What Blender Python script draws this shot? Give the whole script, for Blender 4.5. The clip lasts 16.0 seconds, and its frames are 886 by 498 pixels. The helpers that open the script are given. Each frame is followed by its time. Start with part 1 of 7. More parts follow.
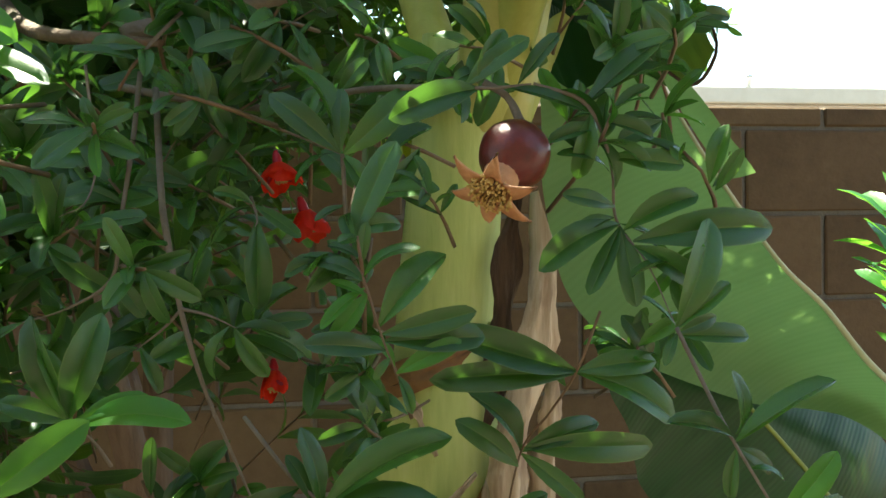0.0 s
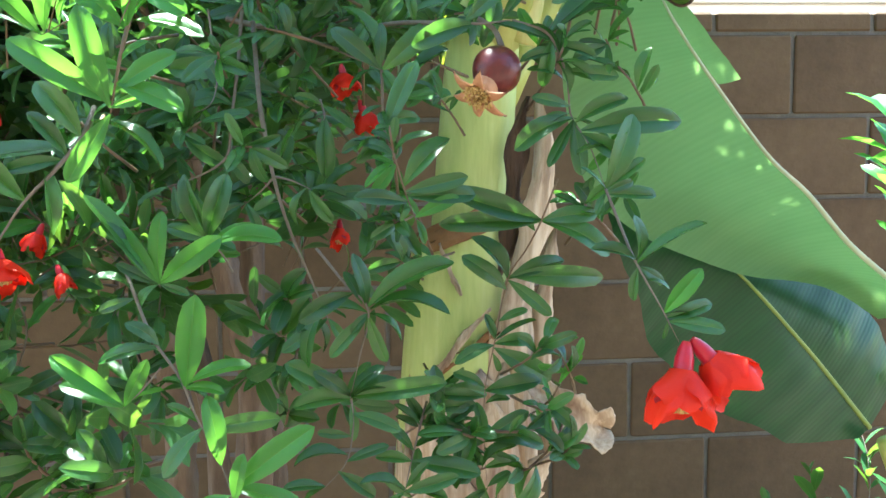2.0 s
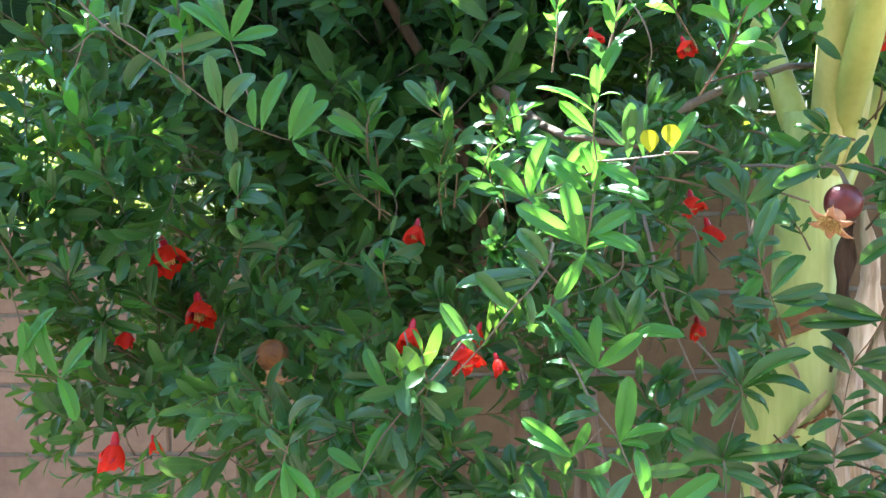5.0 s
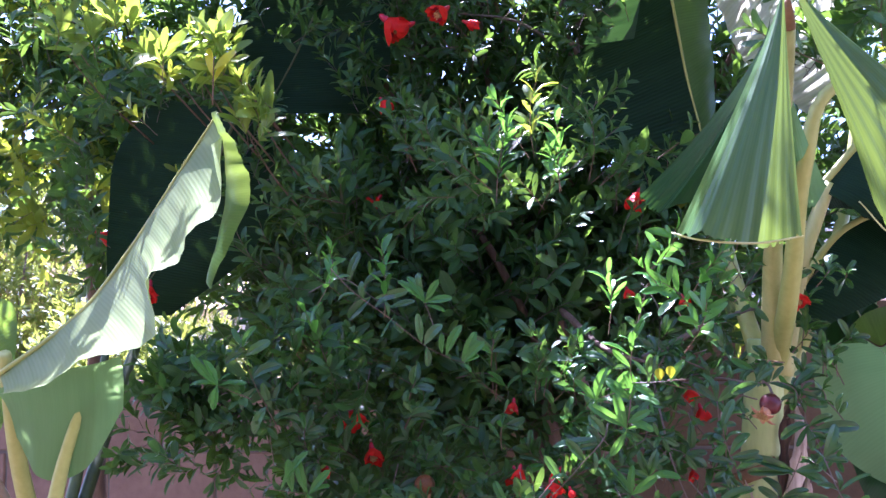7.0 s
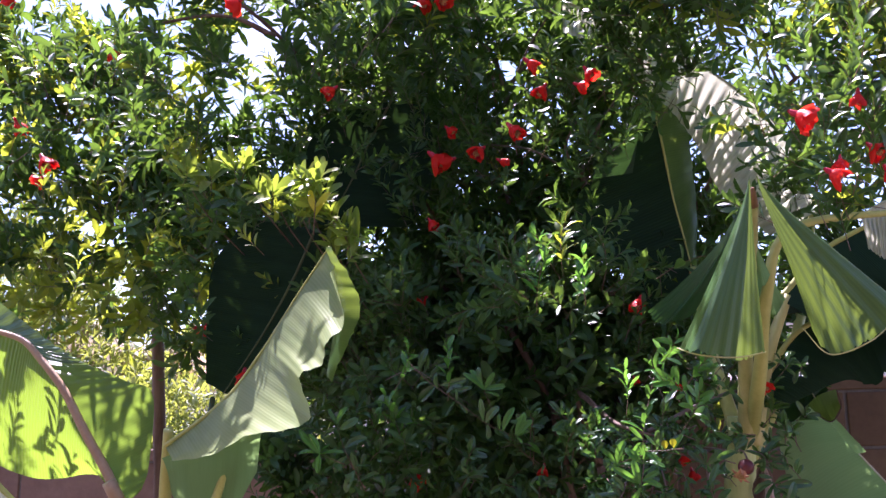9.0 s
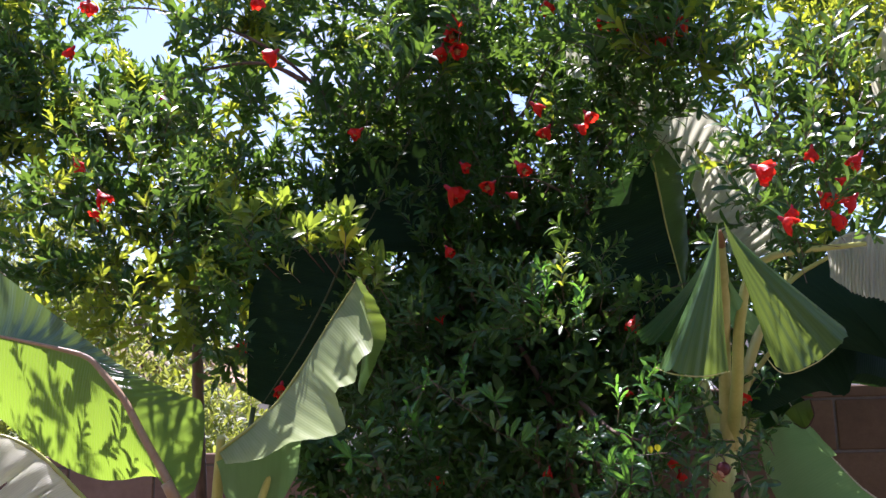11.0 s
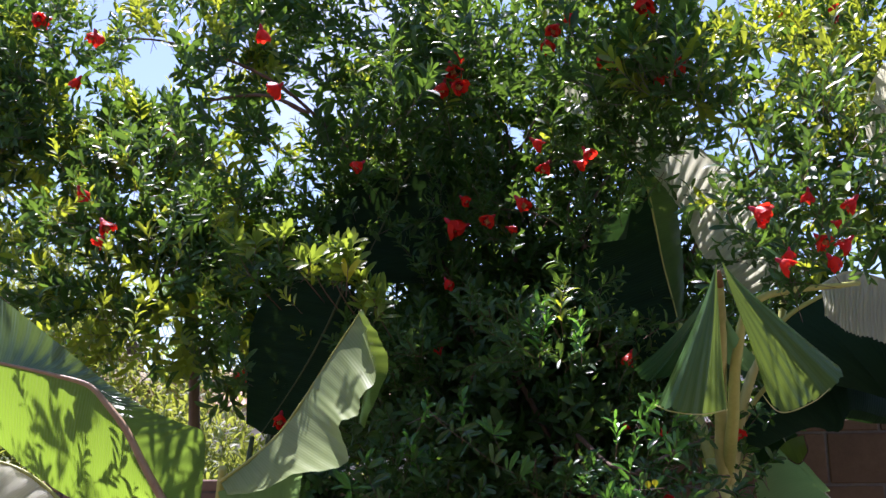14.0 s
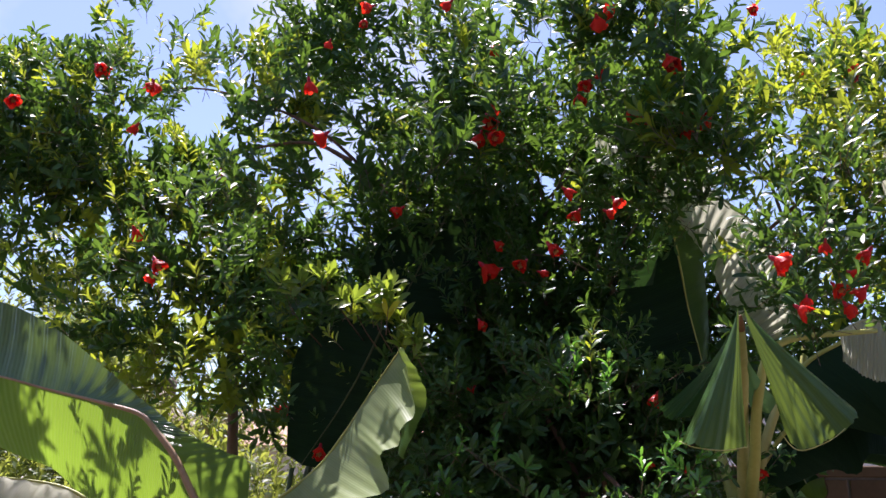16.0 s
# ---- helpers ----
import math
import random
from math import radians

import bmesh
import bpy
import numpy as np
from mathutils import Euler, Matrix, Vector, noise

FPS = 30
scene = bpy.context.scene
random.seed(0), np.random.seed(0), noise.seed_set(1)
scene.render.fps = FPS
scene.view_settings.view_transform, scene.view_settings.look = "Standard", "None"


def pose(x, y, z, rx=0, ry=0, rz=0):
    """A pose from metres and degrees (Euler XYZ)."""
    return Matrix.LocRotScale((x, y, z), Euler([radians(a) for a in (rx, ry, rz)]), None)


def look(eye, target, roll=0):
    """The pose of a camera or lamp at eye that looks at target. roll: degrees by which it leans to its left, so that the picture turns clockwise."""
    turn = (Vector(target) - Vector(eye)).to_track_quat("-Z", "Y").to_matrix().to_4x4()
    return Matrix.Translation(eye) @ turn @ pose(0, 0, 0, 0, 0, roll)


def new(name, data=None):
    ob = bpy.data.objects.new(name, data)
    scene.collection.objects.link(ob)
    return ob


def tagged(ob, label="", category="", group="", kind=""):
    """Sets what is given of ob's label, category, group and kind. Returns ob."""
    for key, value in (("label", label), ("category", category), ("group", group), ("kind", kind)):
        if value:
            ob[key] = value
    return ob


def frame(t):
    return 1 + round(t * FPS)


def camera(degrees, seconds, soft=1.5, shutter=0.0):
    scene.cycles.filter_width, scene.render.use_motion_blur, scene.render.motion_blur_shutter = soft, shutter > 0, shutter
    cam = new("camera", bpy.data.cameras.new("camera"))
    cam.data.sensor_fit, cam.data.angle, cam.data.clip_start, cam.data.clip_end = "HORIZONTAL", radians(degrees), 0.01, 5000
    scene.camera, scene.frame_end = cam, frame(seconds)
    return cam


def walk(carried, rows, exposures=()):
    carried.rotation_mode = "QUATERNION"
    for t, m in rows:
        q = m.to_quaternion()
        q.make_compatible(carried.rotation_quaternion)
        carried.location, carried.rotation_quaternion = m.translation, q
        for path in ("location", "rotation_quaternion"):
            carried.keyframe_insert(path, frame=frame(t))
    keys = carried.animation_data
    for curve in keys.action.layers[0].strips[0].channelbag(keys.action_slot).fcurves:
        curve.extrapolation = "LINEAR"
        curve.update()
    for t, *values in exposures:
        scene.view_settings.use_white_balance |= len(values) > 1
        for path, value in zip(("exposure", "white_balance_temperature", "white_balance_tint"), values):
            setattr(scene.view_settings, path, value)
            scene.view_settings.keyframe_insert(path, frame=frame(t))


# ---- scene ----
cam = camera(48.25, 16.0)
PATH = [
    (0.0, pose(0.0004, 0.0000, 1.5271, 88.922, 0.756, -9.994)),
    (0.5, pose(0.0535, -0.0540, 1.5132, 86.144, 0.772, -5.306)),
    (1.0, pose(0.0979, -0.1258, 1.5059, 85.442, 0.982, -1.016)),
    (1.5, pose(0.0611, -0.1945, 1.5150, 84.054, 1.051, -3.292)),
    (2.0, pose(0.0128, -0.2166, 1.5184, 83.472, 0.712, -5.315)),
    (2.5, pose(-0.0255, -0.2478, 1.5183, 83.823, 1.035, -5.969)),
    (3.0, pose(-0.0502, -0.2767, 1.5203, 84.641, 1.213, -6.124)),
    (3.5, pose(-0.0678, -0.2996, 1.5241, 85.437, 1.150, -5.681)),
    (4.0, pose(-0.0798, -0.3264, 1.5281, 86.251, 1.271, -3.392)),
    (4.5, pose(-0.1156, -0.3680, 1.5373, 87.346, 1.926, 1.309)),
    (5.0, pose(-0.0873, -0.4409, 1.5550, 88.646, 2.399, 9.362)),
    (5.2, pose(-0.0623, -0.4865, 1.5595, 89.444, 2.510, 12.150)),
    (7.3, pose(-0.0939, -1.2302, 1.6266, 97.951, 0.920, 10.494)),
    (7.5, pose(-0.0913, -1.2929, 1.6226, 98.627, 0.863, 10.425)),
    (8.0, pose(-0.0792, -1.4187, 1.6306, 99.419, 1.040, 10.763)),
    (8.5, pose(-0.1191, -1.5369, 1.6364, 100.053, 1.185, 10.086)),
    (9.0, pose(-0.1616, -1.6517, 1.6379, 100.563, 1.191, 9.231)),
    (9.2, pose(-0.1588, -1.6905, 1.6347, 100.784, 1.247, 9.346)),
    (11.3, pose(-0.1039, -1.9743, 1.6501, 100.764, 1.289, 10.316)),
    (11.5, pose(-0.1168, -1.9844, 1.6565, 100.670, 1.383, 10.047)),
    (12.0, pose(-0.1194, -1.9863, 1.6585, 100.919, 1.309, 9.979)),
    (12.5, pose(-0.1251, -1.9875, 1.6619, 101.169, 1.208, 9.792)),
    (13.0, pose(-0.1264, -1.9866, 1.6594, 101.586, 1.071, 9.732)),
    (13.5, pose(-0.1276, -1.9835, 1.6601, 101.941, 0.912, 9.649)),
    (14.0, pose(-0.1266, -1.9937, 1.6611, 102.189, 0.719, 9.588)),
    (14.5, pose(-0.1250, -2.0416, 1.6507, 102.682, 0.411, 10.089)),
    (15.0, pose(-0.1223, -2.0894, 1.6355, 103.449, 0.104, 10.335)),
    (15.5, pose(-0.1227, -2.1235, 1.6285, 104.110, -0.238, 10.554)),
    (16.0, pose(-0.1300, -2.1362, 1.6261, 104.718, -0.559, 10.832)),
]
EXPOSURES = [(0.0, 2.74, 7300, -6), (0.7, 3.5, 6900, -11), (1.5, 3.76, 5850, -9), (2.5, 3.76, 5800, -1), (4.5, 3.72, 5750, 0), (5.0, 3.94, 5600, 3), (7.5, 2.8, 5150, 48), (9.0, 2.22, 5800, 46), (11.5, 1.74, 5900, 30), (14.0, 1.52, 5900, 29), (16.0, 1.32, 6050, 29)]
walk(cam, PATH, EXPOSURES)

# ---- light ----
SUN_EL, SUN_AZ = 62.0, -22.0   # azimuth from +y towards +x
world = bpy.data.worlds.new("world")
scene.world = world
world.use_nodes = True
wn, wl = world.node_tree.nodes, world.node_tree.links
bg = wn["Background"]
sky = wn.new("ShaderNodeTexSky")
sky.sky_type = "NISHITA"
sky.sun_disc = False
sky.sun_elevation = radians(SUN_EL)
sky.sun_rotation = radians(SUN_AZ)
sky.dust_density = 0.6
cloud = wn.new("ShaderNodeTexNoise")
cloud.inputs["Scale"].default_value, cloud.inputs["Detail"].default_value, cloud.inputs["Roughness"].default_value = 2.2, 6.0, 0.6
wl.new(wn.new("ShaderNodeTexCoord").outputs["Generated"], cloud.inputs["Vector"])
veil = wn.new("ShaderNodeValToRGB")
veil.color_ramp.elements[0].position, veil.color_ramp.elements[1].position = 0.52, 0.85
wl.new(cloud.outputs["Fac"], veil.inputs[0])
grey = wn.new("ShaderNodeRGBToBW")
wl.new(sky.outputs[0], grey.inputs[0])
white = wn.new("ShaderNodeMath")
white.operation = "MULTIPLY"
white.inputs[1].default_value = 1.6
wl.new(grey.outputs[0], white.inputs[0])
blend = wn.new("ShaderNodeMix")
blend.data_type = "RGBA"
wl.new(veil.outputs[0], blend.inputs[0])
wl.new(sky.outputs[0], blend.inputs[6])
wl.new(white.outputs[0], blend.inputs[7])
wl.new(blend.outputs[2], bg.inputs[0])
bg.inputs[1].default_value = 0.075
sun = new("sun", bpy.data.lights.new("sun", "SUN"))
sun.data.energy, sun.data.angle, sun.data.color = 5.0, radians(0.5), (1.0, 0.95, 0.88)
_a, _e = radians(SUN_AZ), radians(SUN_EL)
SUN_DIR = Vector((math.sin(_a) * math.cos(_e), math.cos(_a) * math.cos(_e), math.sin(_e)))
sun.matrix_world = look(SUN_DIR * 30, (0, 0, 0))


# ---- materials ----
def nodes_of(name):
    m = bpy.data.materials.new(name)
    m.use_nodes = True
    nt = m.node_tree
    nt.nodes.clear()
    return m, nt.nodes, nt.links, nt.nodes.new("ShaderNodeOutputMaterial")


def ramp(n, l, fac, stops):
    r = n.new("ShaderNodeValToRGB")
    while len(r.color_ramp.elements) < len(stops):
        r.color_ramp.elements.new(0.5)
    for e, (p, c) in zip(r.color_ramp.elements, stops):
        e.position, e.color = p, (*c, 1)
    l.new(fac, r.inputs[0])
    return r.outputs[0]


def noise_of(n, l, scale, detail=4.0, rough=0.55, vec=None):
    t = n.new("ShaderNodeTexNoise")
    t.inputs["Scale"].default_value, t.inputs["Detail"].default_value, t.inputs["Roughness"].default_value = scale, detail, rough
    if vec is not None:
        l.new(vec, t.inputs["Vector"])
    return t.outputs["Fac"]


def mixed(n, l, a, b, fac, kind="MIX"):
    m = n.new("ShaderNodeMix")
    m.data_type, m.blend_type = "RGBA", kind
    for sock, v in ((m.inputs[6], a), (m.inputs[7], b)):
        if isinstance(v, tuple):
            sock.default_value = (*v, 1)
        else:
            l.new(v, sock)
    if isinstance(fac, float):
        m.inputs[0].default_value = fac
    else:
        l.new(fac, m.inputs[0])
    return m.outputs[2]


def mathed(n, l, op, a, b=0.0):
    m = n.new("ShaderNodeMath")
    m.operation = op
    for sock, v in zip(m.inputs, (a, b)):
        if isinstance(v, (int, float)):
            sock.default_value = v
        else:
            l.new(v, sock)
    return m.outputs[0]


def obj_coords(n):
    return n.new("ShaderNodeTexCoord").outputs["Object"]


def solid(name, stops, scale, rough=0.6, bump=0.3, bump_scale=60.0, stretch=None, island=False, spec=0.4, metal=0.0):
    """A plain surface: two scales of colour variation and a fine relief."""
    m, n, l, out = nodes_of(name)
    vec = obj_coords(n)
    if stretch:
        mp = n.new("ShaderNodeMapping")
        mp.inputs["Scale"].default_value = stretch
        l.new(vec, mp.inputs["Vector"])
        vec = mp.outputs[0]
    big, fine = noise_of(n, l, scale, 3, 0.6, vec), noise_of(n, l, scale * 7, 5, 0.6, vec)
    f = mathed(n, l, "ADD", mathed(n, l, "MULTIPLY", big, 0.65), mathed(n, l, "MULTIPLY", fine, 0.35))
    if island:
        g = n.new("ShaderNodeObjectInfo").outputs["Random"]
        f = mathed(n, l, "ADD", f, mathed(n, l, "MULTIPLY", mathed(n, l, "SUBTRACT", g, 0.5), 0.22))
    b = n.new("ShaderNodeBsdfPrincipled")
    l.new(ramp(n, l, f, stops), b.inputs["Base Color"])
    b.inputs["Roughness"].default_value = rough
    b.inputs["Metallic"].default_value = metal
    b.inputs["Specular IOR Level"].default_value = spec
    bp = n.new("ShaderNodeBump")
    bp.inputs["Strength"].default_value, bp.inputs["Distance"].default_value = bump, 0.01
    l.new(noise_of(n, l, bump_scale, 6, 0.65, vec), bp.inputs["Height"])
    l.new(bp.outputs[0], b.inputs["Normal"])
    l.new(b.outputs[0], out.inputs[0])
    return m


def foliage(name, stops, glow, through_amount=0.35, rough=0.38, spec=0.5, per_object=False, bump=0.25, veins=False):
    """A thin leaf: its colour varies from leaf to leaf, light passes through it in the colour glow."""
    m, n, l, out = nodes_of(name)
    if per_object:
        rnd = n.new("ShaderNodeObjectInfo").outputs["Random"]
    else:
        rnd = n.new("ShaderNodeNewGeometry").outputs["Random Per Island"]
    vec = obj_coords(n)
    f = mathed(n, l, "ADD", mathed(n, l, "MULTIPLY", rnd, 0.75), mathed(n, l, "MULTIPLY", noise_of(n, l, 30, 3, 0.6, vec), 0.25))
    col = ramp(n, l, f, stops)
    if veins:
        at = n.new("ShaderNodeAttribute")
        at.attribute_name = "across"
        rib = ramp(n, l, at.outputs["Fac"], [(0.0, (0.55, 0.55, 0.55)), (0.04, (0.4, 0.4, 0.4)), (0.09, (0, 0, 0)), (0.92, (0, 0, 0)), (1.0, (1, 1, 1))])
        col = mixed(n, l, col, (0.26, 0.36, 0.12), mathed(n, l, "MULTIPLY", rib, 0.30))
    b = n.new("ShaderNodeBsdfPrincipled")
    l.new(col, b.inputs["Base Color"])
    b.inputs["Roughness"].default_value, b.inputs["Specular IOR Level"].default_value = rough, spec
    bp = n.new("ShaderNodeBump")
    bp.inputs["Strength"].default_value, bp.inputs["Distance"].default_value = bump, 0.002
    l.new(noise_of(n, l, 160, 3, 0.6, vec), bp.inputs["Height"])
    l.new(bp.outputs[0], b.inputs["Normal"])
    t = n.new("ShaderNodeBsdfTranslucent")
    l.new(mixed(n, l, col, glow, 0.75), t.inputs[0])
    ms = n.new("ShaderNodeMixShader")
    ms.inputs[0].default_value = through_amount
    l.new(b.outputs[0], ms.inputs[1])
    l.new(t.outputs[0], ms.inputs[2])
    l.new(ms.outputs[0], out.inputs[0])
    return m


def banana_blade(name, dark, light, glow, through_amount=0.4, rough=0.4, spec=0.4, vein=0.5):
    """A banana blade: fine cross veins that run from the midrib to the edge, a paler band along the midrib, some scorched spots."""
    m, n, l, out = nodes_of(name)
    uv = n.new("ShaderNodeUVMap").outputs[0]
    sep = n.new("ShaderNodeSeparateXYZ")
    l.new(uv, sep.inputs[0])
    w = n.new("ShaderNodeTexWave")
    w.wave_type, w.bands_direction = "BANDS", "X"
    w.inputs["Scale"].default_value, w.inputs["Distortion"].default_value = 26.0, 0.6
    w.inputs["Detail"].default_value = 2.0
    l.new(uv, w.inputs["Vector"])
    streak = n.new("ShaderNodeMapping")
    streak.inputs["Scale"].default_value = (14.0, 1.2, 1.0)
    l.new(uv, streak.inputs["Vector"])
    band = noise_of(n, l, 2.0, 5, 0.65, streak.outputs[0])
    f = mathed(n, l, "ADD", mathed(n, l, "MULTIPLY", w.outputs["Fac"], 0.15), mathed(n, l, "MULTIPLY", band, 0.85))
    col = ramp(n, l, f, [(0.25, dark), (0.75, light)])
    spots = ramp(n, l, noise_of(n, l, 9, 4, 0.7, uv), [(0.70, (0, 0, 0)), (0.78, (1, 1, 1))])
    col = mixed(n, l, col, (0.16, 0.13, 0.04), mathed(n, l, "MULTIPLY", spots, 0.35))
    b = n.new("ShaderNodeBsdfPrincipled")
    l.new(col, b.inputs["Base Color"])
    b.inputs["Roughness"].default_value, b.inputs["Specular IOR Level"].default_value = rough, spec
    bp = n.new("ShaderNodeBump")
    bp.inputs["Strength"].default_value, bp.inputs["Distance"].default_value = vein, 0.004
    l.new(w.outputs["Fac"], bp.inputs["Height"])
    l.new(bp.outputs[0], b.inputs["Normal"])
    t = n.new("ShaderNodeBsdfTranslucent")
    l.new(mixed(n, l, col, glow, 0.7), t.inputs[0])
    ms = n.new("ShaderNodeMixShader")
    ms.inputs[0].default_value = through_amount
    l.new(b.outputs[0], ms.inputs[1])
    l.new(t.outputs[0], ms.inputs[2])
    l.new(ms.outputs[0], out.inputs[0])
    return m


def papery(name, pale, tan, brown):
    """Dry banana sheath: fine fibres along its length, brown blotches and thin dark streaks."""
    m, n, l, out = nodes_of(name)
    vec = obj_coords(n)
    fib = n.new("ShaderNodeMapping")
    fib.inputs["Scale"].default_value = (60.0, 60.0, 2.5)
    l.new(vec, fib.inputs["Vector"])
    f = noise_of(n, l, 3.0, 4, 0.6, fib.outputs[0])
    col = ramp(n, l, f, [(0.3, tan), (0.65, pale)])
    wide = n.new("ShaderNodeMapping")
    wide.inputs["Scale"].default_value = (16.0, 16.0, 5.0)
    l.new(vec, wide.inputs["Vector"])
    blot = ramp(n, l, noise_of(n, l, 1.6, 5, 0.65, wide.outputs[0]), [(0.50, (0, 0, 0)), (0.66, (1, 1, 1))])
    col = mixed(n, l, col, brown, mathed(n, l, "MULTIPLY", blot, 0.8))
    b = n.new("ShaderNodeBsdfPrincipled")
    l.new(col, b.inputs["Base Color"])
    b.inputs["Roughness"].default_value, b.inputs["Specular IOR Level"].default_value = 0.75, 0.25
    bp = n.new("ShaderNodeBump")
    bp.inputs["Strength"].default_value, bp.inputs["Distance"].default_value = 0.5, 0.002
    l.new(f, bp.inputs["Height"])
    l.new(bp.outputs[0], b.inputs["Normal"])
    l.new(b.outputs[0], out.inputs[0])
    return m


M_BLOCK = solid("block_face", [(0.25, (0.072, 0.043, 0.022)), (0.5, (0.110, 0.068, 0.036)), (0.75, (0.148, 0.096, 0.053))], 6, 0.85, 0.22, 90, island=True)
M_BLOCK_LOW = solid("low_wall_block_face", [(0.25, (0.155, 0.096, 0.072)), (0.5, (0.21, 0.136, 0.103)), (0.75, (0.265, 0.178, 0.137))], 6, 0.85, 0.22, 90, island=True)
M_MORTAR = solid("mortar", [(0.3, (0.11, 0.10, 0.09)), (0.7, (0.18, 0.165, 0.15))], 20, 0.9, 0.5, 120)
M_SOIL = solid("soil", [(0.3, (0.075, 0.057, 0.042)), (0.7, (0.15, 0.12, 0.094))], 3, 0.95, 0.8, 25)
M_BARK = solid("pomegranate_bark", [(0.3, (0.065, 0.040, 0.027)), (0.5, (0.15, 0.096, 0.064)), (0.75, (0.25, 0.175, 0.12))], 14, 0.8, 0.7, 70, stretch=(1, 1, 0.25))
M_TWIG = solid("grey_twig", [(0.3, (0.11, 0.085, 0.065)), (0.7, (0.22, 0.18, 0.145))], 30, 0.7, 0.4, 150)
M_RED_TWIG = solid("young_red_twig", [(0.3, (0.10, 0.07, 0.04)), (0.7, (0.20, 0.12, 0.07))], 40, 0.5, 0.2, 150)
M_LEAF = foliage("pomegranate_leaf", [(0.0, (0.009, 0.043, 0.014)), (0.5, (0.018, 0.082, 0.022)), (0.85, (0.046, 0.128, 0.030)), (1.0, (0.11, 0.18, 0.03))], (0.27, 0.48, 0.04), 0.27, 0.42, 0.4, veins=True)
M_LEAF_NEAR = foliage("near_pomegranate_leaf", [(0.0, (0.011, 0.047, 0.010)), (0.6, (0.025, 0.091, 0.017)), (1.0, (0.060, 0.158, 0.028))], (0.19, 0.46, 0.05), 0.22, 0.155, 0.7, per_object=True, veins=True)
# yellower leaf for fresh shoots and for sunlight painted into the crown
M_YOUNG_LIT = foliage("young_lit_pomegranate_leaf", [(0.0, (0.07, 0.16, 0.02)), (0.7, (0.14, 0.23, 0.025)), (1.0, (0.30, 0.31, 0.03))], (0.58, 0.66, 0.03), 0.45, veins=True)
M_WHORL = foliage("lime_pomegranate_leaf", [(0.0, (0.055, 0.14, 0.018)), (0.6, (0.11, 0.205, 0.025)), (1.0, (0.30, 0.30, 0.03))], (0.44, 0.58, 0.04), 0.40, veins=True)
# lighter green for young leaves; also paints sunlight on lit ones
M_FRESH_LIT = foliage("fresh_lit_leaf", [(0.0, (0.026, 0.125, 0.020)), (0.7, (0.050, 0.185, 0.030)), (1.0, (0.10, 0.25, 0.036))], (0.26, 0.62, 0.05), 0.36, 0.26, 0.5, veins=True)
M_YELLOW = foliage("yellow_leaf", [(0.0, (0.45, 0.45, 0.02)), (1.0, (0.62, 0.55, 0.02))], (0.8, 0.8, 0.02), 0.45, per_object=True)
M_PETAL = foliage("red_petal", [(0.0, (0.68, 0.016, 0.010)), (1.0, (0.88, 0.050, 0.018))], (1.0, 0.06, 0.02), 0.42, 0.45, 0.3, bump=0.25)
M_CALYX = solid("red_calyx", [(0.3, (0.34, 0.006, 0.025)), (0.7, (0.48, 0.012, 0.030))], 40, 0.3, 0.1, 80)
M_STAMEN = solid("stamen", [(0.3, (0.45, 0.25, 0.06)), (0.7, (0.72, 0.52, 0.22))], 200, 0.7, 0.2, 200)
M_FRUIT = solid("maroon_fruit_skin", [(0.3, (0.060, 0.010, 0.012)), (0.55, (0.12, 0.014, 0.014)), (0.8, (0.26, 0.045, 0.02))], 45, 0.28, 0.12, 220, spec=0.5)
M_CROWN = solid("orange_fruit_crown", [(0.3, (0.42, 0.17, 0.08)), (0.7, (0.62, 0.33, 0.17))], 70, 0.55, 0.3, 160)
M_BROWNFRUIT = solid("dried_fruit_skin", [(0.3, (0.12, 0.040, 0.014)), (0.55, (0.22, 0.080, 0.020)), (0.75, (0.36, 0.155, 0.04))], 60, 0.3, 0.4, 140)
M_STEM = solid("banana_pseudostem", [(0.25, (0.33, 0.43, 0.12)), (0.55, (0.50, 0.58, 0.20)), (0.8, (0.62, 0.66, 0.33))], 8, 0.45, 0.15, 50, stretch=(4, 4, 0.5))
M_PETIOLE = solid("banana_petiole", [(0.3, (0.38, 0.40, 0.11)), (0.7, (0.54, 0.52, 0.20))], 10, 0.4, 0.15, 60, stretch=(3, 3, 0.5))
M_PETIOLE_END = solid("withered_petiole", [(0.3, (0.16, 0.07, 0.03)), (0.7, (0.32, 0.17, 0.06))], 20, 0.7, 0.3, 80)
M_RIB = solid("banana_midrib", [(0.3, (0.33, 0.36, 0.08)), (0.7, (0.48, 0.50, 0.14))], 14, 0.45, 0.15, 60)
M_RIB_LEAF = solid("green_midrib", [(0.3, (0.17, 0.24, 0.05)), (0.7, (0.27, 0.33, 0.08))], 14, 0.45, 0.15, 60)
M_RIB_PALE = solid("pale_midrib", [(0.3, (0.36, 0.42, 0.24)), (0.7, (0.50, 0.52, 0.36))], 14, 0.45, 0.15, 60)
# darker midrib copy: the shade is in its colour
M_RIB_SHADE = solid("midrib_painted_shade", [(0.3, (0.05, 0.075, 0.025)), (0.7, (0.10, 0.13, 0.045))], 14, 0.5, 0.15, 60)
M_RIB_RED = solid("reddish_midrib", [(0.3, (0.28, 0.16, 0.08)), (0.7, (0.42, 0.31, 0.17))], 14, 0.45, 0.15, 60)
M_SHEATH = papery("dry_sheath", (0.62, 0.50, 0.37), (0.40, 0.28, 0.18), (0.17, 0.095, 0.07))
# dark brown for withered rims and for the painted gap at the stem
M_GAP_RIM_DARK = solid("dark_gap_and_rim", [(0.3, (0.035, 0.022, 0.016)), (0.7, (0.14, 0.085, 0.05))], 14, 0.9, 0.6, 60, stretch=(4, 4, 0.6))
